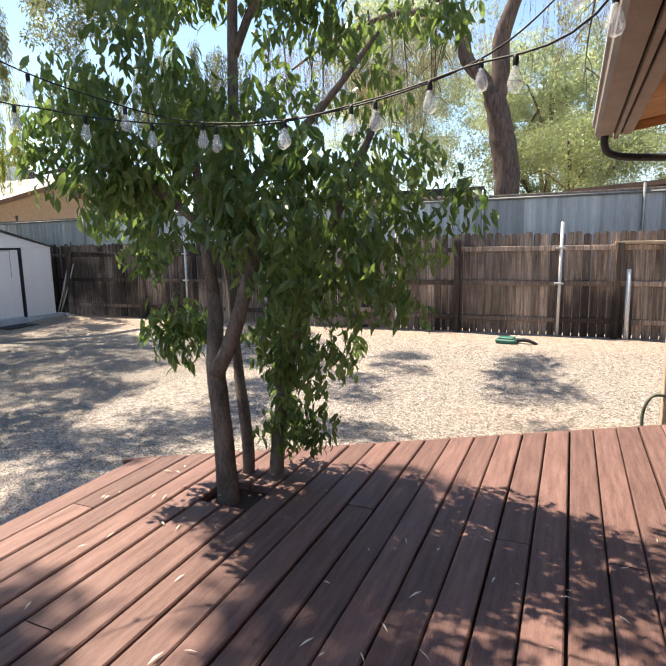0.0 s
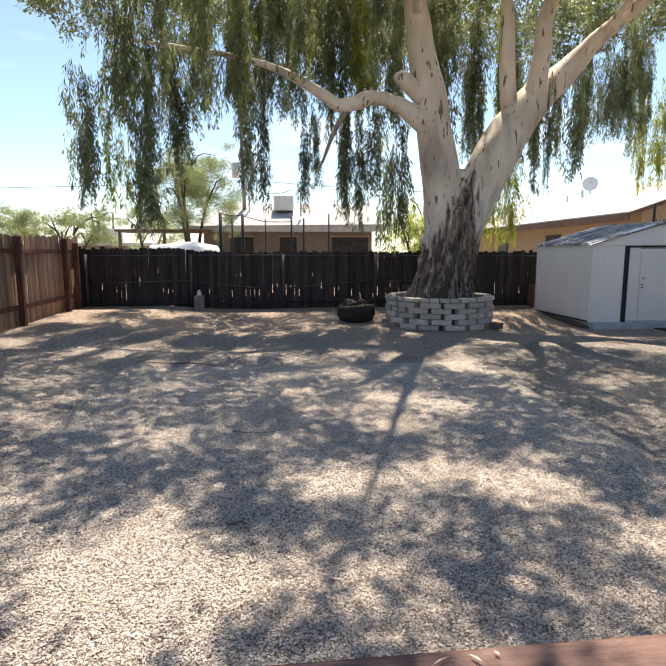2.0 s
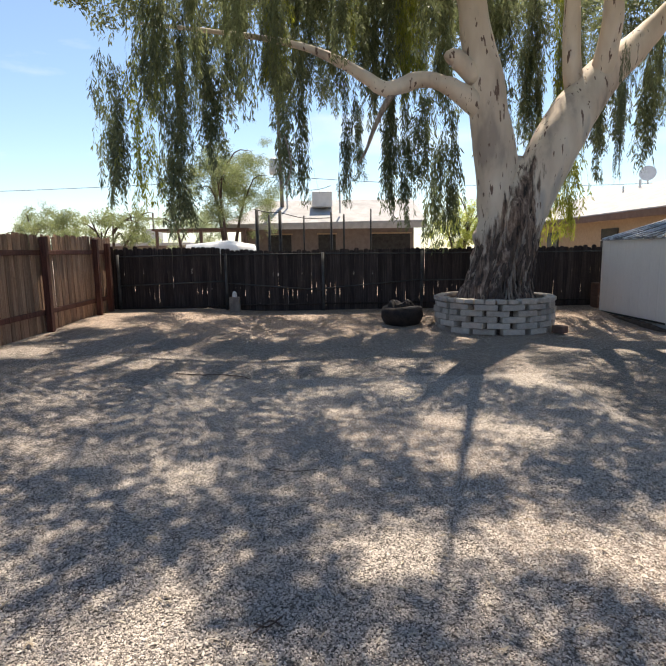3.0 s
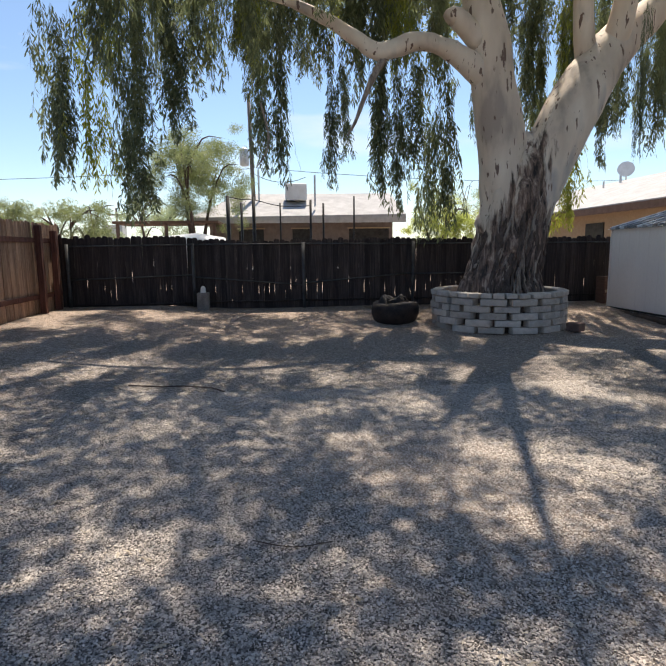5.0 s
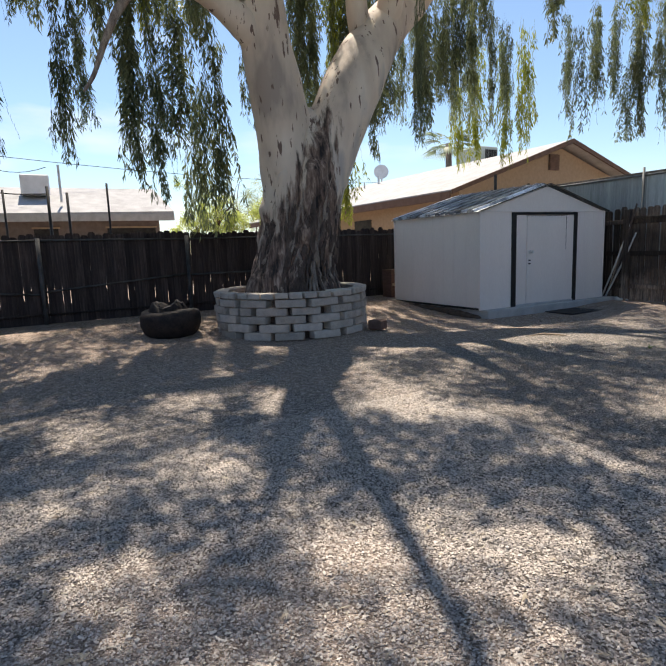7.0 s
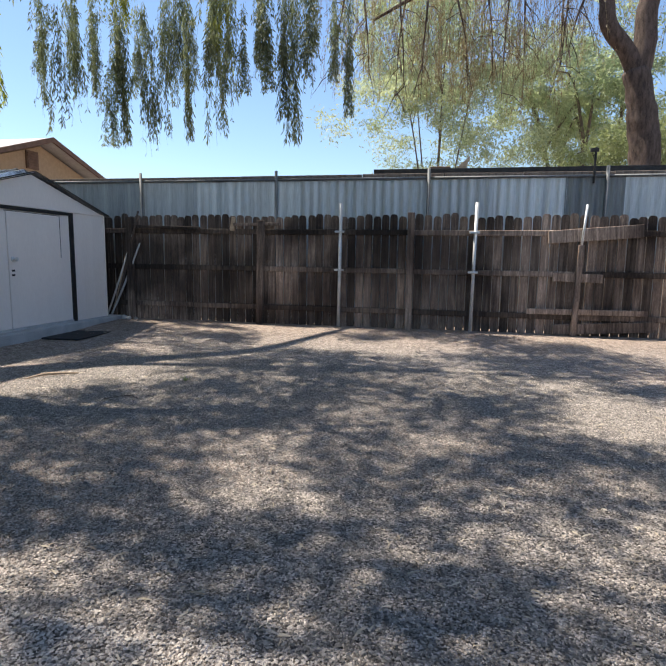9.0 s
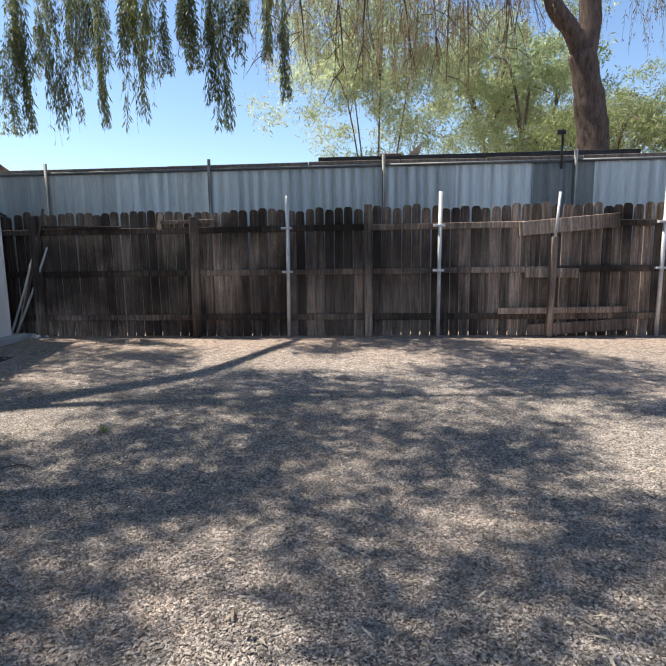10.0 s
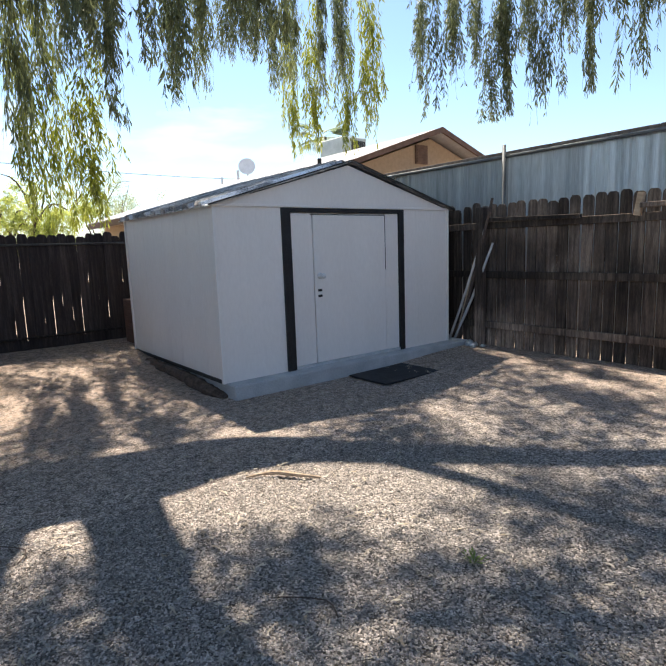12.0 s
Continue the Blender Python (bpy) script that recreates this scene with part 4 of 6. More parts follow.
part("dead_branch", limb([(TX + 0.3, -0.62, 3.5), (TX + 0.3, -0.5, 3.0), (TX + 0.3, -0.55, 2.7), (TX + 0.3, -0.72, 2.45)], [0.016, 0.02, 0.016, 0.008], 8, 3), BARK_STRIP, tree, smooth=True)
# two unseen limbs, added under the upper crown and reaching over the yard
part("limb", limb([(TX, 3.1, 6.3), (-11.6, 2.4, 7.6), (-9.4, 1.6, 8.4), (-6.6, 0.6, 8.8)], [0.13, 0.06, 0.03, 0.01], 10, 4), BARK, tree, smooth=True)
part("limb", limb([(TX - 0.55, 7.6, 6.2), (-12.2, 8.2, 7.6), (-9.4, 8.6, 8.4), (-6.8, 9.2, 8.8)], [0.10, 0.05, 0.025, 0.01], 10, 4), BARK, tree, smooth=True)


def trunk_at(z):
    """Centre and radius of the trunk at a height."""
    for (a, ra), (b, rb) in zip(zip(trunk_pts, TRUNK_R), zip(trunk_pts[1:], TRUNK_R[1:])):
        if a[2] <= z <= b[2]:
            t = (z - a[2]) / (b[2] - a[2])
            return Vector(a).lerp(Vector(b), t), ra + (rb - ra) * t
    return Vector(trunk_pts[0]), TRUNK_R[0]


def loose_bark(n, mat, seed, z0, z1, thick, label):
    """Shaggy strips of bark peeling along the trunk."""
    r = random.Random(seed)
    bm = bmesh.new()
    for _ in range(n):
        a, z, ln = r.uniform(-1.9, 1.9), r.uniform(z0, z1), r.uniform(0.25, 0.9)
        swing, w = r.uniform(-0.25, 0.25), thick * r.uniform(0.5, 1.4)
        pts = []
        for i in range(6):
            zz = min(2.6, z + ln * i / 5)
            c, rad = trunk_at(zz)
            q = a + swing * i / 5 + r.uniform(-0.03, 0.03)
            pts.append(c + Vector((math.cos(q), math.sin(q), 0)) * (rad * r.uniform(0.97, 1.04) + (0.03 if i in (0, 5) else 0)))
        tube(bm, pts, [w * 0.3, w * 0.8, w, w * 0.9, w * 0.7, w * 0.2], 6, wobble=0.4, freq=9)
    tagged(part("loose_bark", bm, mat, tree, label), kind="stuff")


loose_bark(80, DARK_BARK, 5, -0.1, 1.1, 0.045, "dark shaggy bark strips")
loose_bark(70, BARK_STRIP, 6, 0.0, 1.3, 0.026, "pale peeling bark strips")


def drape_mesh(name, mat, seed, drop=2.0, width=0.42, strands=15, leaf=0.115, per_metre=62):
    """A hanging bunch of thin leafy strands, tufted and bare by turns; its top is at the origin."""
    r = random.Random(seed)
    leaves, stems = [], []
    for s in range(int(strands * 2.6)):
        top = r.uniform(-0.72, 0.08) * drop if s > 3 else 0.0
        slim = 1 + 0.55 * top / drop
        q = Vector((r.gauss(0, width * 0.5) * slim, r.gauss(0, width * 0.5) * slim, top))
        ln = min(drop + top, drop * r.uniform(0.18, 0.6)) if s > 3 else drop * r.uniform(0.7, 1.0)
        n = max(4, int(ln * per_metre * 0.8))
        drift = Vector((r.gauss(0, 0.12), r.gauss(0, 0.12), -1))
        phase, bare = r.uniform(0, 50), r.random() < 0.10
        for i in range(n):
            step = drift * (ln / n)
            nxt = q + step + Vector((r.uniform(-1, 1), r.uniform(-1, 1), 0)) * 0.008
            if i % 3 == 0:
                stems.append((q.copy(), q + step * 3, 0.003))
            tuft = 0.5 + 1.7 * noise.noise((phase, q.z * 3.4, s))
            for _ in range(0 if bare else int(tuft * 2.2 + r.random())):
                side = Vector((r.uniform(-1, 1), r.uniform(-1, 1), 0)).normalized()
                d = (side * r.uniform(0.2, 1.2) + Vector((0, 0, -1))).normalized()
                spot = nxt + side * r.random() * (0.015 + 0.06 * max(0.0, tuft)) * (1 - 0.5 * i / n) + Vector((0, 0, r.uniform(-0.03, 0.03)))
                leaves.append((spot, d, rand_unit(r), leaf * r.uniform(0.55, 1.25), leaf * r.uniform(0.16, 0.26)))
            q = nxt
    return leaf_mesh(name, mat, leaves, stems)


def clump_mesh(name, mat, seed, radius=0.8, count=420, leaf=0.1, ratio=0.2, droop=0.8, flat=0.7, broad=False):
    """A loose cloud of leaves round the origin."""
    r = random.Random(seed)
    leaves = []
    centres = [rand_unit(r) * radius * r.uniform(0.1, 0.8) for _ in range(9)]
    for i in range(count):
        c = centres[r.randrange(9)]
        p = c + rand_unit(r) * radius * 0.42 * r.random() ** 0.5
        p.z *= flat
        d = (rand_unit(r) + Vector((0, 0, -droop))).normalized()
        leaves.append((p, d, rand_unit(r), leaf * r.uniform(0.6, 1.3), leaf * ratio * r.uniform(0.8, 1.3)))
    return leaf_mesh(name, mat, leaves, (), broad)


DRAPES = [drape_mesh("leaf_strand", STRAND_LEAF, 100 + i, 2.0, (0.15, 0.24, 0.36)[i % 3], (11, 15, 19)[i % 3]) for i in range(7)]
YELLOW = [drape_mesh("leaf_strand", STRAND_YELLOW, 200 + i, 2.0, 0.34, 12) for i in range(3)]
THIN = [drape_mesh("leaf_strand", STRAND_LEAF, 300 + i, 2.0, (0.07, 0.11, 0.15)[i % 3], (4, 5, 7)[i % 3]) for i in range(5)]
drape_rng = random.Random(77)


def curtain(x0, y0, x1, y1, n, tip_lo, tip_hi, top, meshes=DRAPES, thick=1.0):
    """Leaf strands hung along a line, their tips between two heights and their tops near one."""
    r = drape_rng
    n = max(1, int(n * 0.8 + 0.5)) if n > 1 else 1
    for i in range(n):
        t = (i + r.uniform(0.2, 0.8)) / n
        tip = r.uniform(tip_lo, tip_hi)
        up = top + r.uniform(-0.4, 0.4)
        k = max(0.5, (up - tip) / 2.0)
        levels = max(1, int(round(k / 1.15)))
        for lv in range(levels):
            z = up - (up - tip) * lv / levels * 0.92
            s = (up - tip) / levels / 2.0 * 1.12
            w = thick * r.uniform(0.8, 1.15)
            m = Matrix.Translation((x0 + (x1 - x0) * t + r.uniform(-0.2, 0.2), y0 + (y1 - y0) * t + r.uniform(-0.08, 0.08), z)) @ Matrix.Rotation(r.uniform(0, 6.28), 4, "Z") @ Matrix.Diagonal((w, w, s, 1))
            kinds = YELLOW if meshes is DRAPES and r.random() < 0.08 else meshes
            tagged(piece("leaf_strand", kinds[r.randrange(len(kinds))], tree, m), kind="stuff")


# west side, south of the trunk
curtain(-13.6, -4.4, -13.8, -3.5, 4, 2.3, 3.1, 5.4)
curtain(-13.8, -3.3, -13.9, -2.6, 3, 1.65, 2.1, 5.3)
curtain(-13.7, -2.4, -13.7, -1.9, 2, 2.9, 3.4, 5.3)
curtain(-13.4, -0.75, -13.3, -0.2, 3, 2.45, 2.8, 5.2)
curtain(-13.9, 0.35, -13.9, 1.1, 3, 2.3, 3.1, 4.7, thick=0.75)
curtain(-14.2, 1.35, -14.3, 2.4, 5, 1.9, 3.0, 4.6)
curtain(-15.2, 2.55, -15.2, 3.35, 3, 1.5, 1.9, 4.6)
curtain(-14.6, -3.8, -14.6, 3.0, 15, 4.3, 5.0, 7.2)
curtain(-15.4, -2.0, -15.4, 6.6, 18, 4.2, 5.4, 7.8)
curtain(-12.9, -3.6, -12.9, -0.6, 6, 4.1, 4.8, 6.9)
curtain(-12.8, 0.2, -12.8, 2.5, 3, 4.6, 5.2, 6.9)
# between and behind the limbs
curtain(-15.4, 3.7, -15.4, 5.4, 5, 3.4, 4.3, 6.6)
curtain(-15.2, 5.2, -15.3, 6.0, 3, 2.6, 3.4, 6.2)
curtain(-15.0, 6.2, -15.0, 8.0, 2, 3.1, 4.0, 6.2)
curtain(-17.6, 6.2, -17.6, 7.3, 4, 1.5, 1.9, 4.6, YELLOW)
curtain(-12.8, 5.8, -12.8, 5.85, 1, 2.8, 2.85, 4.6, thick=0.3)
# north side
curtain(-16.6, 6.6, -16.6, 11.0, 9, 4.3, 5.2, 7.2)
curtain(-16.0, 5.8, -16.2, 7.6, 4, 3.3, 4.2, 6.4)
curtain(-19.6, 12.6, -19.2, 13.2, 3, 3.6, 4.0, 7.0, YELLOW)
curtain(-18.0, 13.2, -17.4, 13.6, 3, 3.5, 3.9, 7.0, YELLOW)
curtain(-19.5, 9.5, -17.0, 12.6, 10, 4.2, 5.4, 7.4, thick=0.8)
curtain(-16.4, 13.9, -13.6, 15.0, 13, 3.4, 4.7, 6.8, THIN)
curtain(-16.6, 14.2, -13.6, 15.4, 7, 4.8, 5.5, 7.2, thick=0.8)
curtain(-13.2, 14.8, -8.8, 14.4, 19, 3.9, 5.3, 7.0, THIN)
curtain(-13.4, 15.2, -9.6, 14.8, 7, 5.2, 5.8, 7.4, thick=0.8)
curtain(-15.0, 8.5, -13.0, 13.5, 4, 5.2, 6.0, 7.6)



# openings in the crown, by the sunny patches that they leave on the ground: x, y, radius
GAPS = []


def gaps(*rows):
    GAPS.extend(rows)


gaps((-15.4, 1.4, 0.4), (-14.7, -0.3, 0.6), (-13, 5.7, 0.8), (-12.8, 6.4, 0.5), (-11.0, 5.7, 0.5), (-10.5, 5, 0.55), (-10.0, 6.6, 0.42), (-9.7, 9.9, 0.75), (-9.8, -2.8, 0.7), (-9.7, 0, 0.5))
gaps((-8.7, 9.5, 0.8), (-7.3, 8.8, 0.6), (-6.4, 8.9, 0.4), (-14.3, -4.4, 0.7), (-12.9, -4.5, 0.6), (-11.4, -4.6, 0.6), (-10.0, -4.4, 0.4))
gaps((-11.8, 5.3, 0.45), (-10.4, 5.9, 0.4), (-9.5, 6.5, 0.4), (-12.1, 0.0, 0.5), (-12.4, 1.4, 0.3), (-12.2, -0.5, 0.45), (-10.5, 7.9, 0.3), (-10.5, 10.5, 0.45), (-11.5, 10.3, 0.4), (-4.3, 10.0, 0.65))
gaps((-8.8, 6.45, 0.3), (-9.3, 1.5, 0.35), (-9, 2.7, 0.45), (-8.6, 9, 0.7), (-8.2, 2.8, 0.4), (-7.5, 5.1, 0.25), (-7.1, 8.8, 0.5), (-7, 1.2, 0.4), (-6.9, 5.3, 0.35))
gaps((-6.2, 7.6, 0.3), (-4.4, 7.5, 0.35), (-7.5, 5.0, 0.3), (-8.1, 3.1, 0.3), (-6.4, 0.9, 0.3), (-3.6, 0.4, 0.25), (-4.5, -0.7, 0.25), (-4.6, -1.8, 0.3), (-3.7, 6.4, 0.45), (-6.6, 5.1, 0.25))
gaps((-6.6, 1.8, 0.35), (-6.6, 4.9, 0.3), (-6.3, 7.4, 0.3), (-6.1, 6.7, 0.3), (-5.8, -1, 0.16), (-5.4, -1.1, 0.16), (-5.4, 6.9, 0.35), (-5.2, 2.2, 0.3), (-4.9, 1.2, 0.35), (-4.9, 6.1, 0.6))
gaps((-4.6, 0.4, 0.4), (-4.5, 1.7, 0.35), (-4.5, 5.4, 0.8), (-4.4, 4, 0.5), (-3.7, -0.9, 0.7), (-3.2, 10.1, 0.5))
# unseen leaf clumps added overhead to shade the deck, by where the shade falls
SHADES = [(-1.95, 0.2, 0.4), (-1.75, 0.55, 0.32), (-1.6, 0.92, 0.22), (-1.35, 0.97, 0.14), (-0.95, 1.3, 0.2), (-0.8, 1.75, 0.36), (-0.35, 1.5, 0.3), (-0.75, 2.5, 0.25)]
rng = random.Random(31)
# unseen upper crown: leaf clumps set along the sun's line to dapple the yard
crown = []
for i in range(53):
    for j in range(60):
        gx, gy, z = -16.9 + 0.33 * (i + rng.uniform(-0.5, 0.5)), -8.0 + 0.33 * (j + rng.uniform(-0.5, 0.5)), rng.uniform(7.0, 9.4)
        size = rng.uniform(0.30, 0.46)
        inside = ((gx + 9.4) / 7.0) ** 2 + ((gy - 2.0) / 9.4) ** 2 < 1 + 0.22 * noise.noise((gx * 0.6, gy * 0.6, 1.7))
        # more unseen clumps, added only to shade the gravel east of the crown
        inside = inside or (-2.6 < gx < 0.5 and 4.5 < gy < 8.5)
        over_deck = any((gx - px) ** 2 + (gy - py) ** 2 < pr * pr for px, py, pr in SHADES)
        over_deck = over_deck or (-0.6 < gx < 0.6 and 0.2 < gy < 1.3 and noise.noise((gx * 1.3, gy * 1.3, 9.0)) > -0.15)
        inside = inside or over_deck
        holes = noise.noise((gx * 1.5, gy * 1.5, 4.0)) > (0.12 if gx < -9.2 else 0.36)
        if not inside or (holes and not over_deck) or rng.random() < (0.09 if gx < -3.0 or over_deck else 0.35) or (gx > -3.0 and gy > 3.5 and noise.noise((gx * 0.9, gy * 1.7, 5.0)) < 0.12):
            continue
        if any((gx - px) ** 2 + (gy - py) ** 2 < (pr - 0.02) ** 2 for px, py, pr in GAPS):
            continue
        c = Vector((gx, gy, -0.4)) + TO_SUN * ((z + 0.4) / TO_SUN.z)
        for _ in range(int((170 if over_deck else 80) * (size / 0.28) ** 2)):
            p = c + rand_unit(rng) * size * rng.random() ** 0.45
            d = (rand_unit(rng) + Vector((0, 0, -0.7))).normalized()
            crown.append((p, d, rand_unit(rng), 0.15 * rng.uniform(0.6, 1.3), 0.046 * rng.uniform(0.8, 1.3)))
tagged(hang(new("crown", leaf_mesh("crown", STRAND_LEAF, crown)), tree), kind="stuff")

# ---- citrus tree growing through the deck ----
citrus = thing("citrus_tree", (-1.65, 2.27, -0.41), "small dark-leaved citrus tree with several stems growing through the deck", "tree")
part("stem", limb([(-1.65, 2.26, -0.42), (-1.68, 2.27, 0.1), (-1.70, 2.28, 0.4), (-1.74, 2.30, 0.7), (-1.78, 2.38, 1.0), (-1.86, 2.42, 1.4), (-1.95, 2.5, 1.9)], [0.062, 0.055, 0.050, 0.048, 0.038, 0.026, 0.016], 14, 4, wobble=0.12, freq=6), CITRUS_BARK, citrus, smooth=True)
part("stem", limb([(-1.72, 2.28, 0.66), (-1.63, 2.28, 0.82), (-1.55, 2.3, 1.05), (-1.5, 2.35, 1.35), (-1.62, 2.4, 1.8), (-1.62, 2.42, 2.4), (-1.56, 2.4, 3.0)], [0.044, 0.04, 0.034, 0.03, 0.028, 0.024, 0.013], 12, 4, wobble=0.12, freq=6), CITRUS_BARK, citrus, smooth=True)
part("stem", limb([(-1.75, 2.53, -0.42), (-1.72, 2.54, 0.1), (-1.74, 2.55, 0.35), (-1.80, 2.6, 0.6), (-1.9, 2.68, 1.2), (-2.1, 2.7, 1.8)], [0.038, 0.035, 0.033, 0.03, 0.022, 0.013], 12, 4, wobble=0.1, freq=6), CITRUS_BARK, citrus, smooth=True)
part("stem", limb([(-1.60, 2.59, -0.42), (-1.56, 2.6, 0.2), (-1.48, 2.62, 0.7), (-1.36, 2.62, 1.1), (-1.15, 2.6, 1.5), (-0.95, 2.6, 1.9)], [0.045, 0.04, 0.037, 0.032, 0.024, 0.013], 12, 4, wobble=0.1, freq=6), CITRUS_BARK, citrus, smooth=True)
part("branch", limb([(-1.6, 2.4, 1.55), (-1.42, 2.42, 1.72), (-1.2, 2.45, 1.9), (-0.9, 2.45, 2.2)], [0.028, 0.024, 0.02, 0.008], 9, 3), CITRUS_BARK, citrus, smooth=True)
part("branch", limb([(-1.86, 2.42, 1.4), (-2.1, 2.3, 1.62), (-2.4, 2.25, 1.72), (-2.75, 2.2, 1.7)], [0.024, 0.02, 0.015, 0.006], 9, 3), CITRUS_BARK, citrus, smooth=True)
part("branch", limb([(-1.62, 2.42, 2.2), (-1.5, 2.45, 2.45), (-1.3, 2.5, 2.7), (-1.1, 2.5, 3.1)], [0.022, 0.02, 0.016, 0.006], 9, 3), CITRUS_BARK, citrus, smooth=True)
SPRAYS = [clump_mesh("leaf_spray", CITRUS_LEAF, 400 + i, 0.23, 84, 0.078, 0.34, 1.35, 1.0, True) for i in range(6)]
rng = random.Random(14)


def sprays(n, cx, cy, cz, rx, ry, rz):
    for _ in range(n):
        u = rand_unit(rng)
        k = rng.uniform(0.35, 1.0) ** 0.5
        m = Matrix.Translation((cx + u.x * rx * k, cy + u.y * ry * k, cz + u.z * rz * k)) @ Matrix.Rotation(rng.uniform(0, 6.28), 4, "Z") @ Matrix.Diagonal((*[rng.uniform(0.75, 1.15)] * 3, 1))
        tagged(piece("leaf_spray", SPRAYS[rng.randrange(6)], citrus, m), kind="stuff")


sprays(26, -1.75, 2.45, 1.55, 0.75, 0.6, 0.42)
sprays(29, -1.12, 2.45, 1.42, 0.58, 0.5, 0.42)
sprays(22, -1.6, 2.45, 2.25, 0.9, 0.6, 0.5)
sprays(17, -2.3, 2.35, 1.85, 0.5, 0.45, 0.35)
sprays(11, -0.9, 2.5, 2.5, 0.5, 0.4, 0.4)
sprays(22, -1.55, 2.45, 3.0, 0.9, 0.6, 0.4)
sprays(14, -2.05, 2.4, 2.75, 0.5, 0.5, 0.45)
sprays(8, -1.35, 2.6, 0.85, 0.3, 0.25, 0.25)
sprays(6, -1.42, 2.6, 0.4, 0.2, 0.16, 0.22)
sprays(3, -1.98, 2.4, 0.9, 0.1, 0.1, 0.08)

# ---- patio roof, its post and the house wall ----
EX, EY, EZ = 0.05, 5.95, 2.25
patio = thing("patio_roof", (2.4, 1.0, EZ), "patio roof with orange-brown board lining, taupe fascia and metal gutter", "roof", kind="structure")
for i in range(46):
    y1 = EY - 0.01 - i * 0.215
    bm = bmesh.new()
    prism(bm, [(EX + 0.30, EZ + 0.11), (4.7, EZ + 0.72), (4.7, EZ + 0.74), (EX + 0.30, EZ + 0.13)], "y", y1 - 0.207, y1)
    part("ceiling_board", bm, EAVE_WOOD, patio)
part("roof_sheet", prism(bmesh.new(), [(EX - 0.02, EZ + 0.11), (4.8, EZ + 0.78), (4.8, EZ + 0.82), (EX - 0.02, EZ + 0.15)], "y", -4.0, EY + 0.08), ROOF_PALE, patio)
part("fascia", block((EX + 0.165, -4.0, EZ - 0.03), (EX + 0.20, EY, EZ + 0.14), bevel=0.004), EAVE_PAINT, patio)
part("beam", block((EX + 0.225, -4.0, EZ + 0.0), (EX + 0.31, EY - 0.05, EZ + 0.12), bevel=0.006), EAVE_PAINT, patio)
part("rim_board", prism(bmesh.new(), [(EX + 0.20, EZ + 0.02), (4.7, EZ + 0.64), (4.7, EZ + 0.76), (EX + 0.20, EZ + 0.14)], "y", EY - 0.005, EY + 0.03), EAVE_WOOD, patio)
gut = [(EX, EZ + 0.11), (EX - 0.012, EZ + 0.10), (EX, EZ + 0.085), (EX + 0.005, EZ + 0.03), (EX + 0.03, EZ - 0.005), (EX + 0.15, EZ - 0.005), (EX + 0.155, EZ + 0.11), (EX + 0.148, EZ + 0.11), (EX + 0.143, EZ + 0.003), (EX + 0.035, EZ + 0.003), (EX + 0.012, EZ + 0.035)]
part("gutter", prism(bmesh.new(), gut, "y", -4.0, EY + 0.02), EAVE_PAINT, patio, "taupe-painted metal rain gutter")
part("downpipe", limb([(EX + 0.09, EY - 0.08, EZ), (EX + 0.09, EY - 0.07, EZ - 0.08), (EX + 0.15, EY - 0.02, EZ - 0.16), (EX + 0.4, EY + 0.05, EZ - 0.20), (EX + 1.2, EY + 0.12, EZ - 0.24), (EX + 1.9, EY + 0.15, EZ - 0.30)], [0.035] * 6, 10, 4), DARK_METAL, patio, "dark curved downpipe", smooth=True)
whole("patio_post", block((0.635, 5.0, -0.42), (0.745, 5.11, EZ + 0.15), bevel=0.006), material("tan_post_paint", (0.36, 0.28, 0.21), (0.46, 0.37, 0.29), 0.7), "tan-painted timber patio post", "post")
whole("hose", limb([(0.665, 5.02, 0.045), (0.62, 5.0, 0.05), (0.57, 4.98, 0.05), (0.52, 4.96, 0.0), (0.49, 4.95, -0.12), (0.50, 4.93, -0.27), (0.54, 4.9, -0.4)], [0.014] * 7, 8, 4), material("grey_green_hose", (0.09, 0.10, 0.075), (0.16, 0.17, 0.13), 0.5), "short grey garden hose on a tap at the post", "hose", smooth=True)
wall_h = thing("house_wall", (4.7, 1.0, -0.4), "tan stucco house wall behind the patio", "wall", kind="structure")
part("wall", block((4.65, -6.0, -0.42), (4.95, 7.0, 3.3)), STUCCO_TAN, wall_h)

# ---- half-round doormat ----
mat_ob = thing("doormat", (-2.36, 0.42, DECK_Z), "half-round black rubber doormat with embossed sunburst and scrolls", "doormat")
MX, MY, MA, MB, MZ = -2.345, 0.42, 0.495, 0.60, DECK_Z + 0.003


def mat_edge(k, n=40):
    pts = []
    for i in range(n + 1):
        a = math.pi * i / n
        c, s_ = math.cos(a), math.sin(a)
        u = math.copysign(abs(c) ** 0.8, c) * MA * k
        v = abs(s_) ** 0.8 * MB * k
        pts.append((MX + v + (1 - k) * 0.10, MY + u))
    return pts


part("base", prism(bmesh.new(), mat_edge(1.0), "z", MZ, MZ + 0.007), RUBBER, mat_ob)
bm = bmesh.new()
outer, inner = mat_edge(1.0), mat_edge(0.945)
for k0, k1, z0 in ((outer, inner, MZ + 0.012),):
    a_ = [bm.verts.new((*p, MZ + 0.007)) for p in k0]
    b_ = [bm.verts.new(((p[0] * 0.85 + q[0] * 0.15), (p[1] * 0.85 + q[1] * 0.15), z0)) for p, q in zip(k0, k1)]
    c_ = [bm.verts.new((*q, z0)) for q in k1]
    d_ = [bm.verts.new((*q, MZ + 0.007)) for q in k1]
    for r0, r1 in ((a_, b_), (b_, c_), (c_, d_)):
        for i in range(len(r0)):
            j = (i + 1) % len(r0)
            bm.faces.new((r0[i], r0[j], r1[j], r1[i]))
bmesh.ops.recalc_face_normals(bm, faces=bm.faces)
part("border", bm, RUBBER, mat_ob)
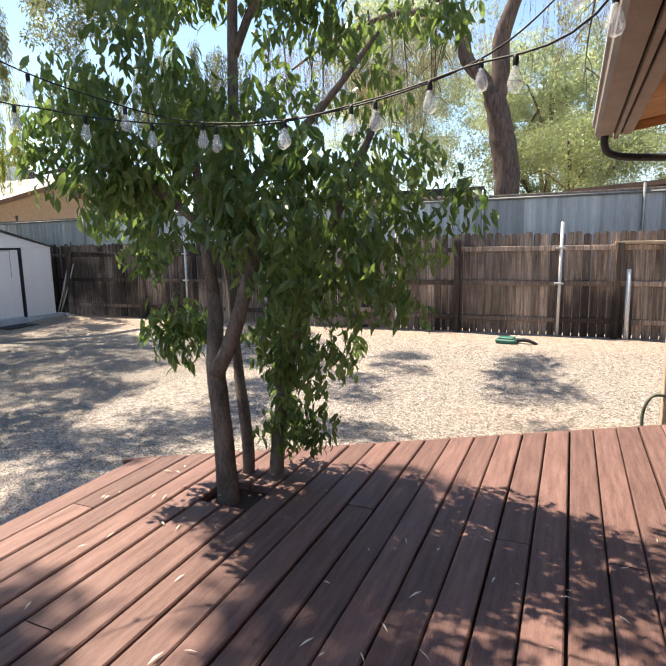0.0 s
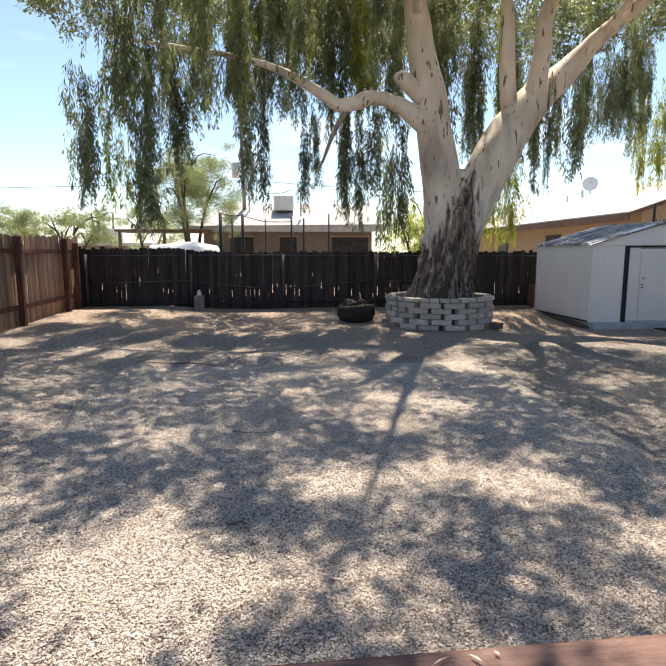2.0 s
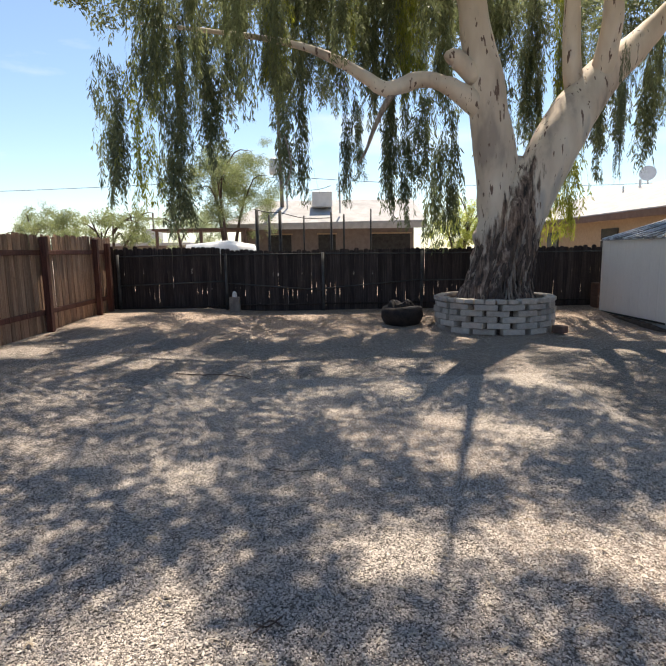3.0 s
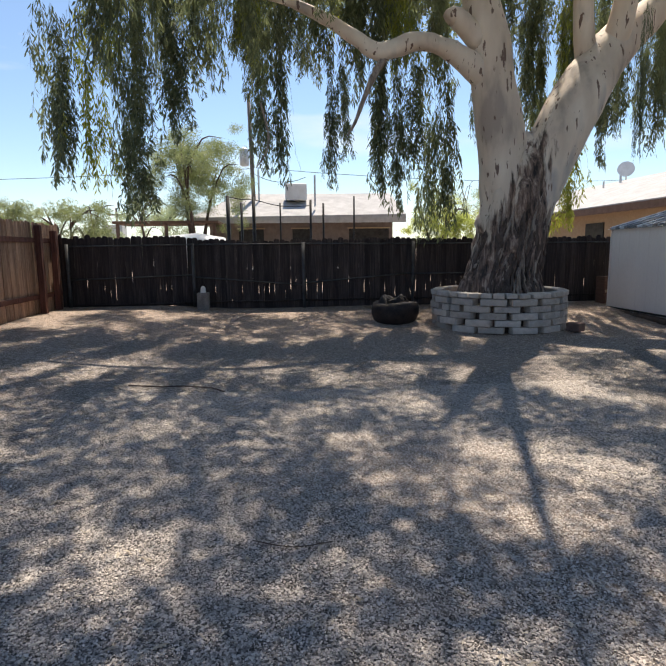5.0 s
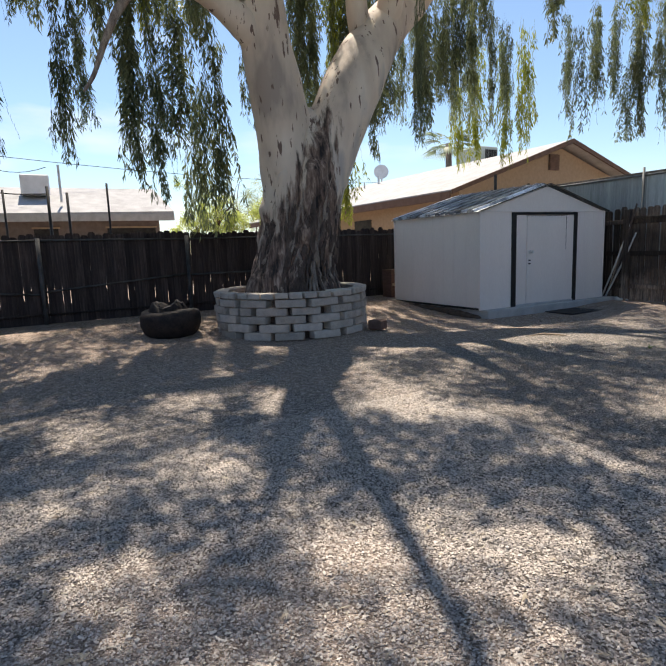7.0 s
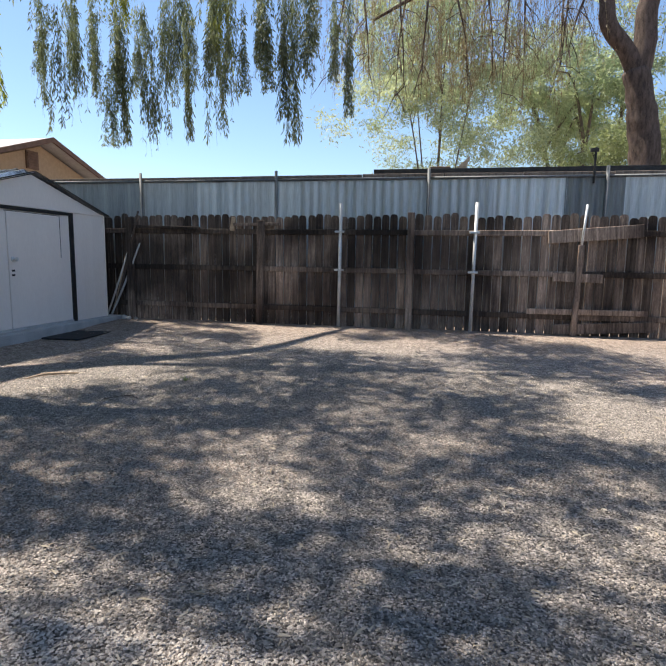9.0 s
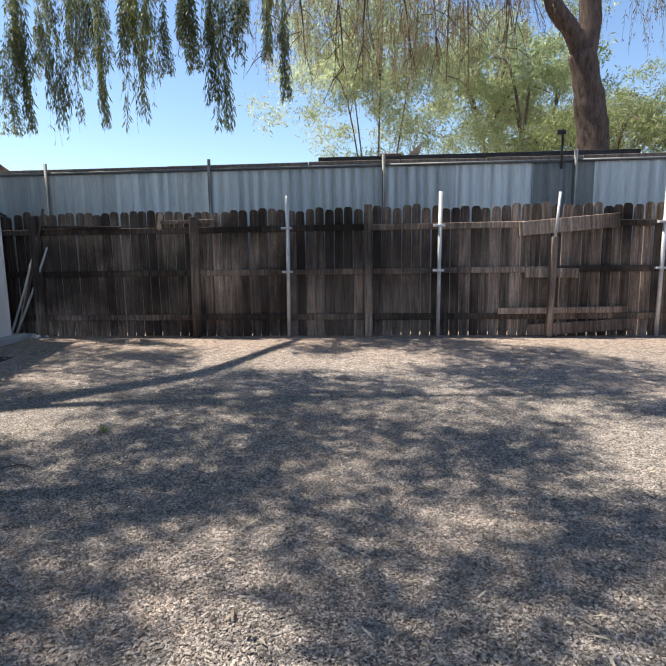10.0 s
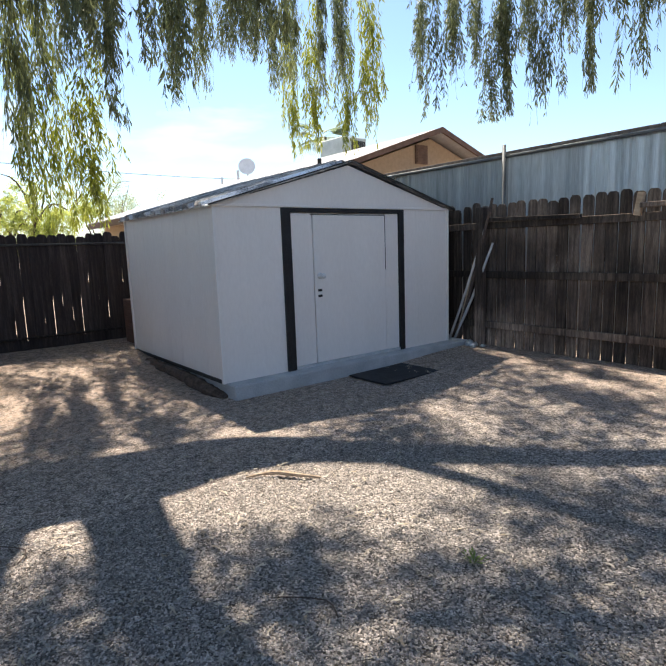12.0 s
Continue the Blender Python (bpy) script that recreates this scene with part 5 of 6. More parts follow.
for i in range(19):
    a = math.pi * (i + 0.5) / 19
    d = Vector((math.sin(a), math.cos(a), 0))
    reach = 0.34 if i % 2 else 0.28
    p0, p1 = Vector((MX + 0.03, MY, MZ + 0.008)) + d * 0.10, Vector((MX + 0.03, MY, MZ + 0.008)) + d * reach
    part("ray", tube(bmesh.new(), [p0, p0.lerp(p1, 0.5), p1], [0.007, 0.014, 0.006], 6), RUBBER, mat_ob, smooth=True)


def scroll(cx, cy, r, turns=1.6, flip=1):
    pts = []
    for i in range(22):
        a = flip * 2 * math.pi * turns * i / 21
        q = r * (1 - 0.75 * i / 21)
        pts.append((cx + q * math.cos(a), cy + q * math.sin(a), MZ + 0.009))
    part("scroll", tube(bmesh.new(), pts, [0.008] * 22, 5), RUBBER, mat_ob, smooth=True)


for n_, rx_, ry_, size_ in ((17, 0.515, 0.43, 0.036), (14, 0.425, 0.355, 0.034)):
    for i in range(n_):
        a = math.pi * (i + 0.5) / n_
        c_, s_ = math.cos(a), math.sin(a)
        scroll(MX + 0.03 + abs(s_) ** 0.8 * rx_, MY + math.copysign(abs(c_) ** 0.8, c_) * ry_, size_, flip=1 if i % 2 else -1)
for dy in (-0.05, 0.05):
    scroll(MX + 0.06, MY + dy, 0.04, flip=1 if dy > 0 else -1)

# ---- string lights ----
lights = thing("string_lights", (0.1, 1.45, 2.2), "two strands of clear teardrop bulbs on black cable, unlit", "string lights")


def bulb(p):
    p = Vector(p)
    holder = part("socket", tube(bmesh.new(), [p, p - Vector((0, 0, 0.006)), p - Vector((0, 0, 0.028)), p - Vector((0, 0, 0.032))], [0.005, 0.008, 0.008, 0.006], 10), CABLE, lights, smooth=True)
    prof = [(0.009, 0.030), (0.011, 0.038), (0.018, 0.058), (0.022, 0.073), (0.021, 0.084), (0.015, 0.094), (0.004, 0.099)]
    ob = part("bulb", tube(bmesh.new(), [p - Vector((0, 0, z)) for _, z in prof], [r for r, _ in prof], 14), GLASS, holder, "clear glass bulb", smooth=True)
    ob.visible_shadow = False


def strand(points, n, skip=0.0):
    near = Vector((-0.09, 0.04, 1.284))
    pts, _ = smooth_line([near + (Vector(p) - near) * 0.95 for p in points], [0.004] * len(points), 6)
    part("cable", tube(bmesh.new(), pts, [0.0032] * len(pts), 6), CABLE, lights, smooth=True)
    total = sum((b - a).length for a, b in zip(pts, pts[1:]))
    want = [total * (i + 0.5 + skip) / n for i in range(n)]
    run = 0.0
    for a, b in zip(pts, pts[1:]):
        ln = (b - a).length
        while want and want[0] <= run + ln:
            bulb(a.lerp(b, (want[0] - run) / ln))
            want.pop(0)
        run += ln


strand([(0.20, 1.30, 2.18), (-0.06, 1.60, 1.83), (-0.42, 1.84, 1.82), (-0.78, 1.95, 1.79), (-1.27, 2.02, 1.77), (-1.82, 1.98, 1.83), (-2.22, 1.85, 1.90), (-2.58, 1.65, 2.02), (-3.3, 1.0, 2.6)], 14)
strand([(0.10, 2.0, 2.33), (-0.14, 2.05, 2.08), (-0.42, 1.95, 1.86), (-0.95, 2.0, 1.78), (-1.5, 2.0, 1.80), (-1.95, 1.92, 1.92), (-2.25, 1.5, 2.08), (-2.6, 0.7, 2.5), (-2.7, 0.0, 2.6), (-2.6, -1.2, 2.62)], 15, 0.3)

# ---- small things in the yard ----


def on_ground(x, y, up=0.0):
    return (x, y, ground_z(x, y) + up)


pit = thing("fire_pit", on_ground(-13.7, 1.8), "round sooty black steel fire pit with charred wood", "fire pit")
gz = ground_z(-13.7, 1.8) - 0.03
part("bowl", tube(bmesh.new(), [(-13.7, 1.8, gz), (-13.7, 1.8, gz + 0.06), (-13.7, 1.8, gz + 0.18), (-13.7, 1.8, gz + 0.30), (-13.7, 1.8, gz + 0.38), (-13.7, 1.8, gz + 0.41), (-13.7, 1.8, gz + 0.38), (-13.7, 1.8, gz + 0.16)], [0.34, 0.40, 0.45, 0.46, 0.44, 0.41, 0.38, 0.34], 36, wobble=0.09, freq=4), IRON, pit, "dented rusty black drum wall", smooth=True)
for i in range(6):
    a = i * 1.1
    part("charred_log", limb([(-13.7 + 0.3 * math.cos(a), 1.8 + 0.3 * math.sin(a), gz + 0.30), (-13.7, 1.8 + 0.04 * i - 0.1, gz + 0.42), (-13.7 - 0.22 * math.cos(a), 1.8 - 0.22 * math.sin(a), gz + 0.40 + 0.02 * i)], [0.05, 0.055, 0.045], 8, 3, wobble=0.25, freq=8), IRON, pit)

heap = limb([(-13.72, 1.45, gz + 0.24), (-13.7, 1.65, gz + 0.26), (-13.68, 1.9, gz + 0.27), (-13.7, 2.15, gz + 0.22)], [0.10, 0.24, 0.23, 0.10], 20, 8, wobble=0.6, freq=6)
part("charred_stump", heap, IRON, pit)

block_t = thing("concrete_block", on_ground(-15.25, -2.02), "grey concrete block standing at the fence with a white cap", "block")
z = ground_z(-15.25, -2.02)
part("body", block((-15.36, -2.14, z - 0.02), (-15.14, -1.90, z + 0.36), bevel=0.01), material("stained_block", (0.17, 0.15, 0.135), (0.30, 0.27, 0.24), 0.95), block_t)
part("cap", tube(bmesh.new(), [(-15.25, -2.02, z + 0.36), (-15.25, -2.02, z + 0.46), (-15.25, -2.02, z + 0.5)], [0.06, 0.05, 0.02], 8), WHITE_PAINT, block_t, "white plaster lump")

WX_, WY_ = -8.94, 6.28
r_ = random.Random(8)
weed_leaves = []
for i in range(26):
    a = r_.uniform(0, 6.28)
    d = Vector((math.cos(a), math.sin(a), r_.uniform(0.3, 1.2))).normalized()
    weed_leaves.append((Vector((WX_, WY_, ground_z(WX_, WY_))) + d * r_.uniform(0.0, 0.05), d, Vector((0, 0, 1)), r_.uniform(0.025, 0.05), 0.012))
weed = tagged(new("weed", leaf_mesh("weed", CITRUS_LEAF, weed_leaves)), "small green weed growing out of the gravel", "weed")

rng = random.Random(3)
for a, b, r, mt, lab in (((-12.36, 10.16, -0.34), (-11.80, 10.2, 1.18), 0.016, GALVANISED, "thin galvanised pipe leaning by the shed"), ((-12.30, 10.18, -0.34), (-11.70, 10.22, 0.98), 0.018, GALVANISED, "thin galvanised pipe leaning by the shed"), ((-12.30, 10.22, -0.34), (-11.96, 10.19, 0.75), 0.014, FRESH_WOOD, "pale wooden stick leaning by the shed"), ((-12.24, 10.20, -0.3), (-11.70, 10.2, 1.52), 0.02, DARK_BARK, "dark branch leaning on the fence")):
    whole("leaning_pole", limb([a, Vector(a).lerp(Vector(b), 0.5) + Vector((0.01, 0, -0.02)), b], [r, r, r * 0.8], 8, 3), mt, lab, "pole", "poles leaning beside the shed", smooth=True)
carton = thing("crate", (-15.1, 6.45, -0.2), "rust-brown wooden crate behind the shed", "crate")
zc = ground_z(-15.1, 6.5)
part("body", block((-15.32, 6.80, zc), (-14.98, 7.15, zc + 0.6), bevel=0.008), material("rust_crate", (0.11, 0.06, 0.045), (0.18, 0.10, 0.075), 0.85, stretch=(1, 1, 8)), carton)
part("plank", block((-14.97, 6.82, zc + 0.25), (-14.94, 7.15, zc + 0.31), bevel=0.004), FRESH_WOOD, carton)
mat2 = whole("rubber_mat", block((-12.02, 8.12, ground_z(-11.7, 8.5) + 0.004), (-11.45, 8.95, ground_z(-11.7, 8.5) + 0.022), Matrix.Rotation(0.03, 4, "Z"), 0.006), RUBBER, "flat black rubber mat in front of the shed door", "mat")
valve = thing("irrigation_box", on_ground(-1.02, 9.4), "low dark-green plastic irrigation box lying on gravel", "box")
zv = ground_z(-1.02, 9.4)
part("body", block((-1.20, 9.30, zv - 0.01), (-0.86, 9.52, zv + 0.075), Matrix.Rotation(-0.12, 4, "Z"), 0.025), GREEN_PLASTIC, valve)
part("lid", block((-1.16, 9.32, zv + 0.075), (-0.90, 9.50, zv + 0.10), Matrix.Rotation(-0.12, 4, "Z"), 0.012), GREEN_PLASTIC, valve)
part("pipe", limb([(-0.88, 9.42, zv + 0.05), (-0.70, 9.38, zv + 0.06), (-0.55, 9.36, zv + 0.0)], [0.03, 0.03, 0.025], 8, 3), RUBBER, valve, smooth=True)
for pts, r in (([(-9.30, -2.0, 0.012), (-9.22, -1.62, 0.02), (-9.28, -1.42, 0.012), (-9.1, -1.1, 0.03), (-9.0, -0.95, 0.01)], 0.007), ([(-4.20, -0.40, 0.012), (-4.15, -0.34, 0.03), (-4.2, -0.28, 0.04)], 0.0045), ([(-4.14, -0.40, 0.01), (-4.19, -0.33, 0.03), (-4.14, -0.27, 0.035)], 0.004), ([(-6.0, -0.5, 0.01), (-5.9, -0.3, 0.02), (-5.95, -0.1, 0.01)], 0.003), ([(-9.3, 5.5, 0.01), (-9.15, 5.62, 0.02), (-9.05, 5.60, 0.01)], 0.003), ([(-10.6, 4.6, 0.01), (-10.4, 4.75, 0.02), (-10.3, 4.7, 0.01)], 0.003)):
    whole("twig", limb([(x, y, ground_z(x, y) + h) for x, y, h in pts], [r] * len(pts), 6, 3), DARK_BARK, "fallen dry twig on gravel", "twig", "fallen twigs", smooth=True)

whole("bark_strip", limb([(-10.45, 5.98, ground_z(-10.45, 5.98) + 0.012), (-10.36, 6.12, ground_z(-10.36, 6.12) + 0.03), (-10.22, 6.22, ground_z(-10.22, 6.22) + 0.028), (-10.12, 6.32, ground_z(-10.12, 6.32) + 0.012)], [0.006, 0.013, 0.012, 0.005], 7, 4, wobble=0.3, freq=12), FRESH_WOOD, "pale curled strip of fallen bark on gravel", "bark")
rng = random.Random(55)
for x, y, k in ((-11.98, 10.12, 0.055), (-11.86, 10.05, 0.04), (-11.92, 10.2, 0.045), (-11.78, 10.14, 0.032), (-12.05, 10.22, 0.05)):
    bm = bmesh.new()
    bmesh.ops.create_icosphere(bm, subdivisions=2, radius=k)
    for v in bm.verts:
        v.co *= 1 + 0.35 * noise.noise(v.co * (1.6 / k) + Vector((x, y, 0)))
        v.co.z *= 0.7
    bm.transform(Matrix.Translation((x, y, ground_z(x, y) + k * 0.5)) @ Matrix.Rotation(rng.uniform(0, 6), 4, "Z"))
    whole("rubble_stone", bm, CONCRETE, "rough grey lump of broken concrete by the shed", "stone", "rubble beside the shed")
for x, y, dx, dy, h, r in ((-12.75, 3.02, 0.02, -0.05, 0.42, 0.008), (-12.62, 3.2, -0.03, 0.02, 0.28, 0.006), (-12.9, 2.9, 0.03, -0.03, 0.24, 0.006)):
    whole("dry_stem", limb([(x, y, 0.0), (x + dx * 0.4, y + dy * 0.6, 0.1 + h * 0.5), (x + dx, y + dy, 0.1 + h)], [r, r * 0.8, r * 0.4], 6, 3, wobble=0.3, freq=14), BARK_STRIP, "thin dry stem standing in the planter soil", "stem", "dry stems in the planter", smooth=True)

# ---- neighbours' houses and yards ----
gable = thing("gable_house", (-30, 19, -0.4), "tan stucco house with pale shingle roof and brown trim", "house")
AY, AZ, LY, LZ, RY = 18.9, 4.62, 13.1, 2.70, 24.7
part("wall", prism(bmesh.new(), [(LY + 0.5, -0.45), (RY - 0.5, -0.45), (RY - 0.5, LZ + 0.05), (AY, AZ - 0.15), (LY + 0.5, LZ + 0.05)], "x", -40.0, -20.5), STUCCO_TAN, gable)
for y0, sg in ((LY, 1), (RY, -1)):
    sl = (AZ - LZ) / abs(AY - y0)
    part("roof", prism(bmesh.new(), [(y0 - 0.25 * sg, LZ - 0.25 * sl), (AY, AZ), (AY, AZ + 0.12), (y0 - 0.25 * sg, LZ + 0.12 - 0.25 * sl)], "x", -40.4, -20.02), ROOF_PALE, gable)
    part("rake_board", prism(bmesh.new(), [(y0 - 0.27 * sg, LZ - 0.03 - 0.25 * sl), (AY, AZ - 0.04), (AY, AZ + 0.14), (y0 - 0.27 * sg, LZ + 0.12 - 0.25 * sl)], "x", -20.02, -19.95), TRIM_BROWN, gable)
part("eave_board", block((-40, LY - 0.33, LZ - 0.30), (-20.05, LY - 0.27, LZ - 0.02)), TRIM_BROWN, gable)
vent = part("vent", block((-20.52, AY - 0.75, 3.62), (-20.44, AY - 0.20, 4.22)), TRIM_BROWN, gable, "brown louvred gable vent")
for i in range(6):
    part("louvre", block((-20.45, AY - 0.72, 3.66 + i * 0.09), (-20.41, AY - 0.23, 3.71 + i * 0.09)), TRIM_BROWN, vent)
for x in (-27.0, -33.0):
    w = part("window", block((x - 0.7, LY + 0.44, 1.1), (x + 0.7, LY + 0.52, 2.1)), DARK_METAL, gable)
    part("frame", block((x - 0.78, LY + 0.42, 1.02), (x + 0.78, LY + 0.47, 1.09)), WHITE_PAINT, w)
part("pipe", rod(bmesh.new(), (-32.6, 18.2, 4.2), (-32.6, 18.2, 4.95), 0.07), GALVANISED, gable)
part("pipe", rod(bmesh.new(), (-33.2, 17.6, 4.1), (-33.2, 17.6, 4.65), 0.05), GALVANISED, gable)
cool = thing("evaporative_cooler", (-26.2, 19.6, 4.6), "pale boxy evaporative cooler on the roof", "cooler")
part("body", block((-27.2, 19.3, 4.2), (-25.6, 20.6, 5.5), bevel=0.04), material("pale_green_cooler", (0.38, 0.42, 0.39), (0.5, 0.54, 0.5), 0.6, scale=4, bump=0.05), cool)
for i in range(7):
    part("louvre", block((-25.6, 19.75 + i * 0.11, 4.75), (-25.57, 19.82 + i * 0.11, 5.35)), DARK_METAL, cool)
dish = thing("satellite_dish", (-36.0, 20.7, 4.6), "pale round satellite dish on a roof mast", "satellite dish")
part("mast", rod(bmesh.new(), (-36.0, 20.7, 4.5), (-36.0, 20.7, 5.5), 0.05), GALVANISED, dish)
dm = Matrix.Translation((-35.9, 20.6, 5.72)) @ Vector((0.82, -0.5, 0.25)).to_track_quat("Z", "Y").to_matrix().to_4x4()
bm = tube(bmesh.new(), [(0, 0, -0.12), (0, 0, -0.10), (0, 0, -0.02), (0, 0, 0.0), (0, 0, -0.03), (0, 0, -0.07)], [0.1, 0.28, 0.46, 0.48, 0.36, 0.1], 24)
bm.transform(dm)
part("reflector", bm, WHITE_PAINT, dish)

low = thing("low_house", (-34, 0.6, -0.4), "low brown house with pale sloping roof behind the trees", "house")
part("wall", block((-38, -3.8, -0.45), (-30.8, 5.2, 2.62)), STUCCO_BROWN, low)
bm = bmesh.new()
vs = [bm.verts.new(c) for c in ((-30.0, -4.6, 2.50), (-30.0, 5.7, 2.62), (-34.2, 5.7, 4.02), (-34.2, -2.6, 3.98), (-38.4, -4.6, 2.5), (-38.4, 5.7, 2.6))]
for f in ((0, 1, 2, 3), (3, 2, 5, 4), (0, 3, 4)):
    bm.faces.new([vs[i] for i in f])
ext = bmesh.ops.extrude_face_region(bm, geom=bm.faces[:])
bmesh.ops.translate(bm, verts=[v for v in ext["geom"] if isinstance(v, bmesh.types.BMVert)], vec=(0, 0, 0.14))
bmesh.ops.recalc_face_normals(bm, faces=bm.faces)
part("roof", bm, ROOF_PALE, low)
part("eave_board", block((-30.02, -4.6, 2.36), (-29.96, 5.7, 2.64)), GUTTER, low)
for y0, y1 in ((-2.4, -1.2), (0.2, 1.1), (3.0, 5.0)):
    w = part("window", block((-30.82, y0, 0.9), (-30.74, y1, 2.1)), DARK_METAL, low)
    part("frame", block((-30.76, y0 - 0.07, 2.1), (-30.70, y1 + 0.07, 2.17)), STUCCO_TAN, w)
part("porch_roof", block((-29.9, -7.4, 2.25), (-27.4, -3.0, 2.36), bevel=0.02), TRIM_BROWN, low)
for y in (-7.2, -5.2, -3.2):
    part("porch_post", block((-27.6, y - 0.06, -0.45), (-27.48, y + 0.06, 2.25)), TRIM_BROWN, low)
cool2 = thing("evaporative_cooler", (-32.5, 0.45, 3.6), "pale square evaporative cooler on the low roof", "cooler")
part("body", block((-33.1, -0.1, 3.6), (-31.9, 1.0, 4.42), bevel=0.04), WHITE_PAINT, cool2)
part("pipe", rod(bmesh.new(), (-31.0, 1.35, 3.2), (-31.0, 1.35, 4.7), 0.05), GALVANISED, low)
tarp = whole("covered_boat", tube(bmesh.new(), [(-24.0, -5.2, 0.9), (-24.0, -5.0, 1.0), (-24.0, -3.4, 1.05), (-24.0, -2.5, 1.0), (-24.0, -2.2, 0.85)], [0.15, 0.6, 0.68, 0.55, 0.15], 14, wobble=0.1, freq=2), WHITE_PAINT, "white covered boat in the next yard", "boat", smooth=True)
tarp_base = part("trailer", block((-24.5, -4.8, -0.45), (-23.5, -2.4, 0.45), bevel=0.05), DARK_METAL, tarp)

tramp = thing("trampoline", (-18.6, 0.0, -0.3), "trampoline with black net poles behind the dark fence", "trampoline")
for x, y, h, r in ((-18.0, -1.69, 2.46, 0.05), (-18.8, -1.4, 2.36, 0.035), (-18.0, -1.03, 2.42, 0.045), (-18.0, -0.345, 2.27, 0.022), (-18.0, 0.446, 2.35, 0.03), (-18.0, 1.59, 2.44, 0.022), (-19.6, 0.9, 2.4, 0.03)):
    part("net_pole", rod(bmesh.new(), (x, y, -0.35), (x, y, h), r), DARK_METAL, tramp, smooth=True)
part("net_rope", limb([(-18.0, -1.69, 2.44), (-18.0, -1.35, 2.37), (-18.0, -1.03, 2.36), (-18.0, -0.345, 2.2), (-18.0, 0.446, 2.2)], [0.012] * 5, 6, 4), DARK_METAL, tramp)
ring = [(-19.0 + 1.9 * math.cos(i * 0.2618), 0.0 + 1.9 * math.sin(i * 0.2618), 0.55) for i in range(25)]
part("frame", tube(bmesh.new(), ring, [0.03] * 25, 8, caps=False), DARK_METAL, tramp, smooth=True)
part("bed", tube(bmesh.new(), [(-19.0, 0.0, 0.53), (-19.0, 0.0, 0.55)], [1.8, 1.8], 32), RUBBER, tramp)

upole = thing("utility_pole", (-33.0, -1.7, -0.4), "weathered wooden utility pole with grey transformer", "utility pole")
part("pole", tube(bmesh.new(), [(-33, -1.7, -0.5), (-33, -1.75, 4), (-33, -1.85, 9)], [0.13, 0.11, 0.09], 10), POLE_WOOD, upole, smooth=True)
part("transformer", tube(bmesh.new(), [(-32.8, -2.15, 5.4), (-32.8, -2.15, 5.45), (-32.8, -2.15, 6.2), (-32.8, -2.15, 6.3)], [0.2, 0.24, 0.24, 0.12], 14), GALVANISED, upole, smooth=True)
part("conduit", rod(bmesh.new(), (-32.7, -1.45, -0.4), (-32.7, -1.45, 5.2), 0.05), GALVANISED, upole)
for a, b in (((-33, -1.8, 5.3), (-36, -40, 5.0)), ((-33, -1.8, 5.1), (-31, 0.9, 4.6)), ((-33, -1.75, 5.35), (-40, 24, 5.6))):
    a, b = Vector(a), Vector(b)
    pts = [a.lerp(b, i / 8) - Vector((0, 0, 0.35 * (1 - (i / 4 - 1) ** 2))) for i in range(9)]
    part("wire", tube(bmesh.new(), pts, [0.014] * 9, 5), CABLE, upole)
pole_b = thing("utility_pole", (-60, -16.5, -0.4), "distant wooden utility pole with cross arm", "utility pole")
part("pole", tube(bmesh.new(), [(-60, -16.5, -0.5), (-60, -16.5, 5.4)], [0.15, 0.1], 8), POLE_WOOD, pole_b)
part("cross_arm", block((-60.1, -17.3, 4.7), (-59.95, -15.7, 4.85)), POLE_WOOD, pole_b)

far_house = thing("distant_house", (-52, -16, -0.4), "far low brown house with flat roof and cooler", "house")
part("wall", block((-58, -22, -0.45), (-50, -11, 1.9)), STUCCO_BROWN, far_house)
part("roof", block((-58.5, -22.6, 1.9), (-49.5, -10.5, 2.15), bevel=0.03), ROOF_PALE, far_house)
part("cooler", block((-53, -15.2, 2.15), (-51.6, -13.7, 3.4), bevel=0.04), GUTTER, far_house)

carp = thing("carport", (-5.2, 13.4, -0.4), "low flat carport roof of dark corrugated iron beyond the fence", "carport")
part("roof", block((-8.0, 12.9, 2.50), (-2.4, 15.6, 2.56)), DARK_METAL, carp)
part("fascia", block((-8.02, 12.86, 2.40), (-2.38, 12.90, 2.56), bevel=0.004), DARK_METAL, carp)
for x in (-7.8, -5.2, -2.6):
    part("carport_post", block((x - 0.05, 12.95, -0.45), (x + 0.05, 13.05, 2.5)), POLE_WOOD, carp)
part("scrap", prism(bmesh.new(), [(-6.42, 2.56), (-6.2, 2.56), (-6.12, 2.82), (-6.28, 2.68)], "y", 13.0, 13.02), FRESH_WOOD, carp, "curled scrap of board")
part("scrap", block((-6.9, 13.0, 2.56), (-6.5, 13.1, 2.62), bevel=0.01), TRIM_BROWN, carp)
shed2 = thing("neighbour_shed", (2.0, 15.5, -0.4), "low neighbouring shed with slanting brown roof", "shed")
part("wall", block((0.2, 14.6, -0.45), (5.8, 17.0, 2.45)), STUCCO_BROWN, shed2)
part("roof", prism(bmesh.new(), [(-0.2, 2.42), (6.2, 2.78), (6.2, 2.88), (-0.2, 2.52)], "y", 14.4, 17.2), TRIM_BROWN, shed2)
lookout = thing("wooden_frame", (-2.6, 15.3, -0.4), "small dark timber frame beside the tree", "frame")
for x in (-2.9, -2.35):
    part("post", block((x - 0.04, 14.9, -0.45), (x + 0.04, 14.98, 2.72)), DARK_BARK, lookout)
part("beam", block((-3.0, 14.88, 2.68), (-2.25, 15.0, 2.76)), DARK_BARK, lookout)
clampp = thing("pipe_stub", (-4.35, 10.98, 2.2), "dark pipe stub with clamp rising above the iron fence", "pipe")
part("pipe", rod(bmesh.new(), (-4.30, 11.0, 2.0), (-4.30, 11.0, 2.55), 0.018), DARK_METAL, clampp)
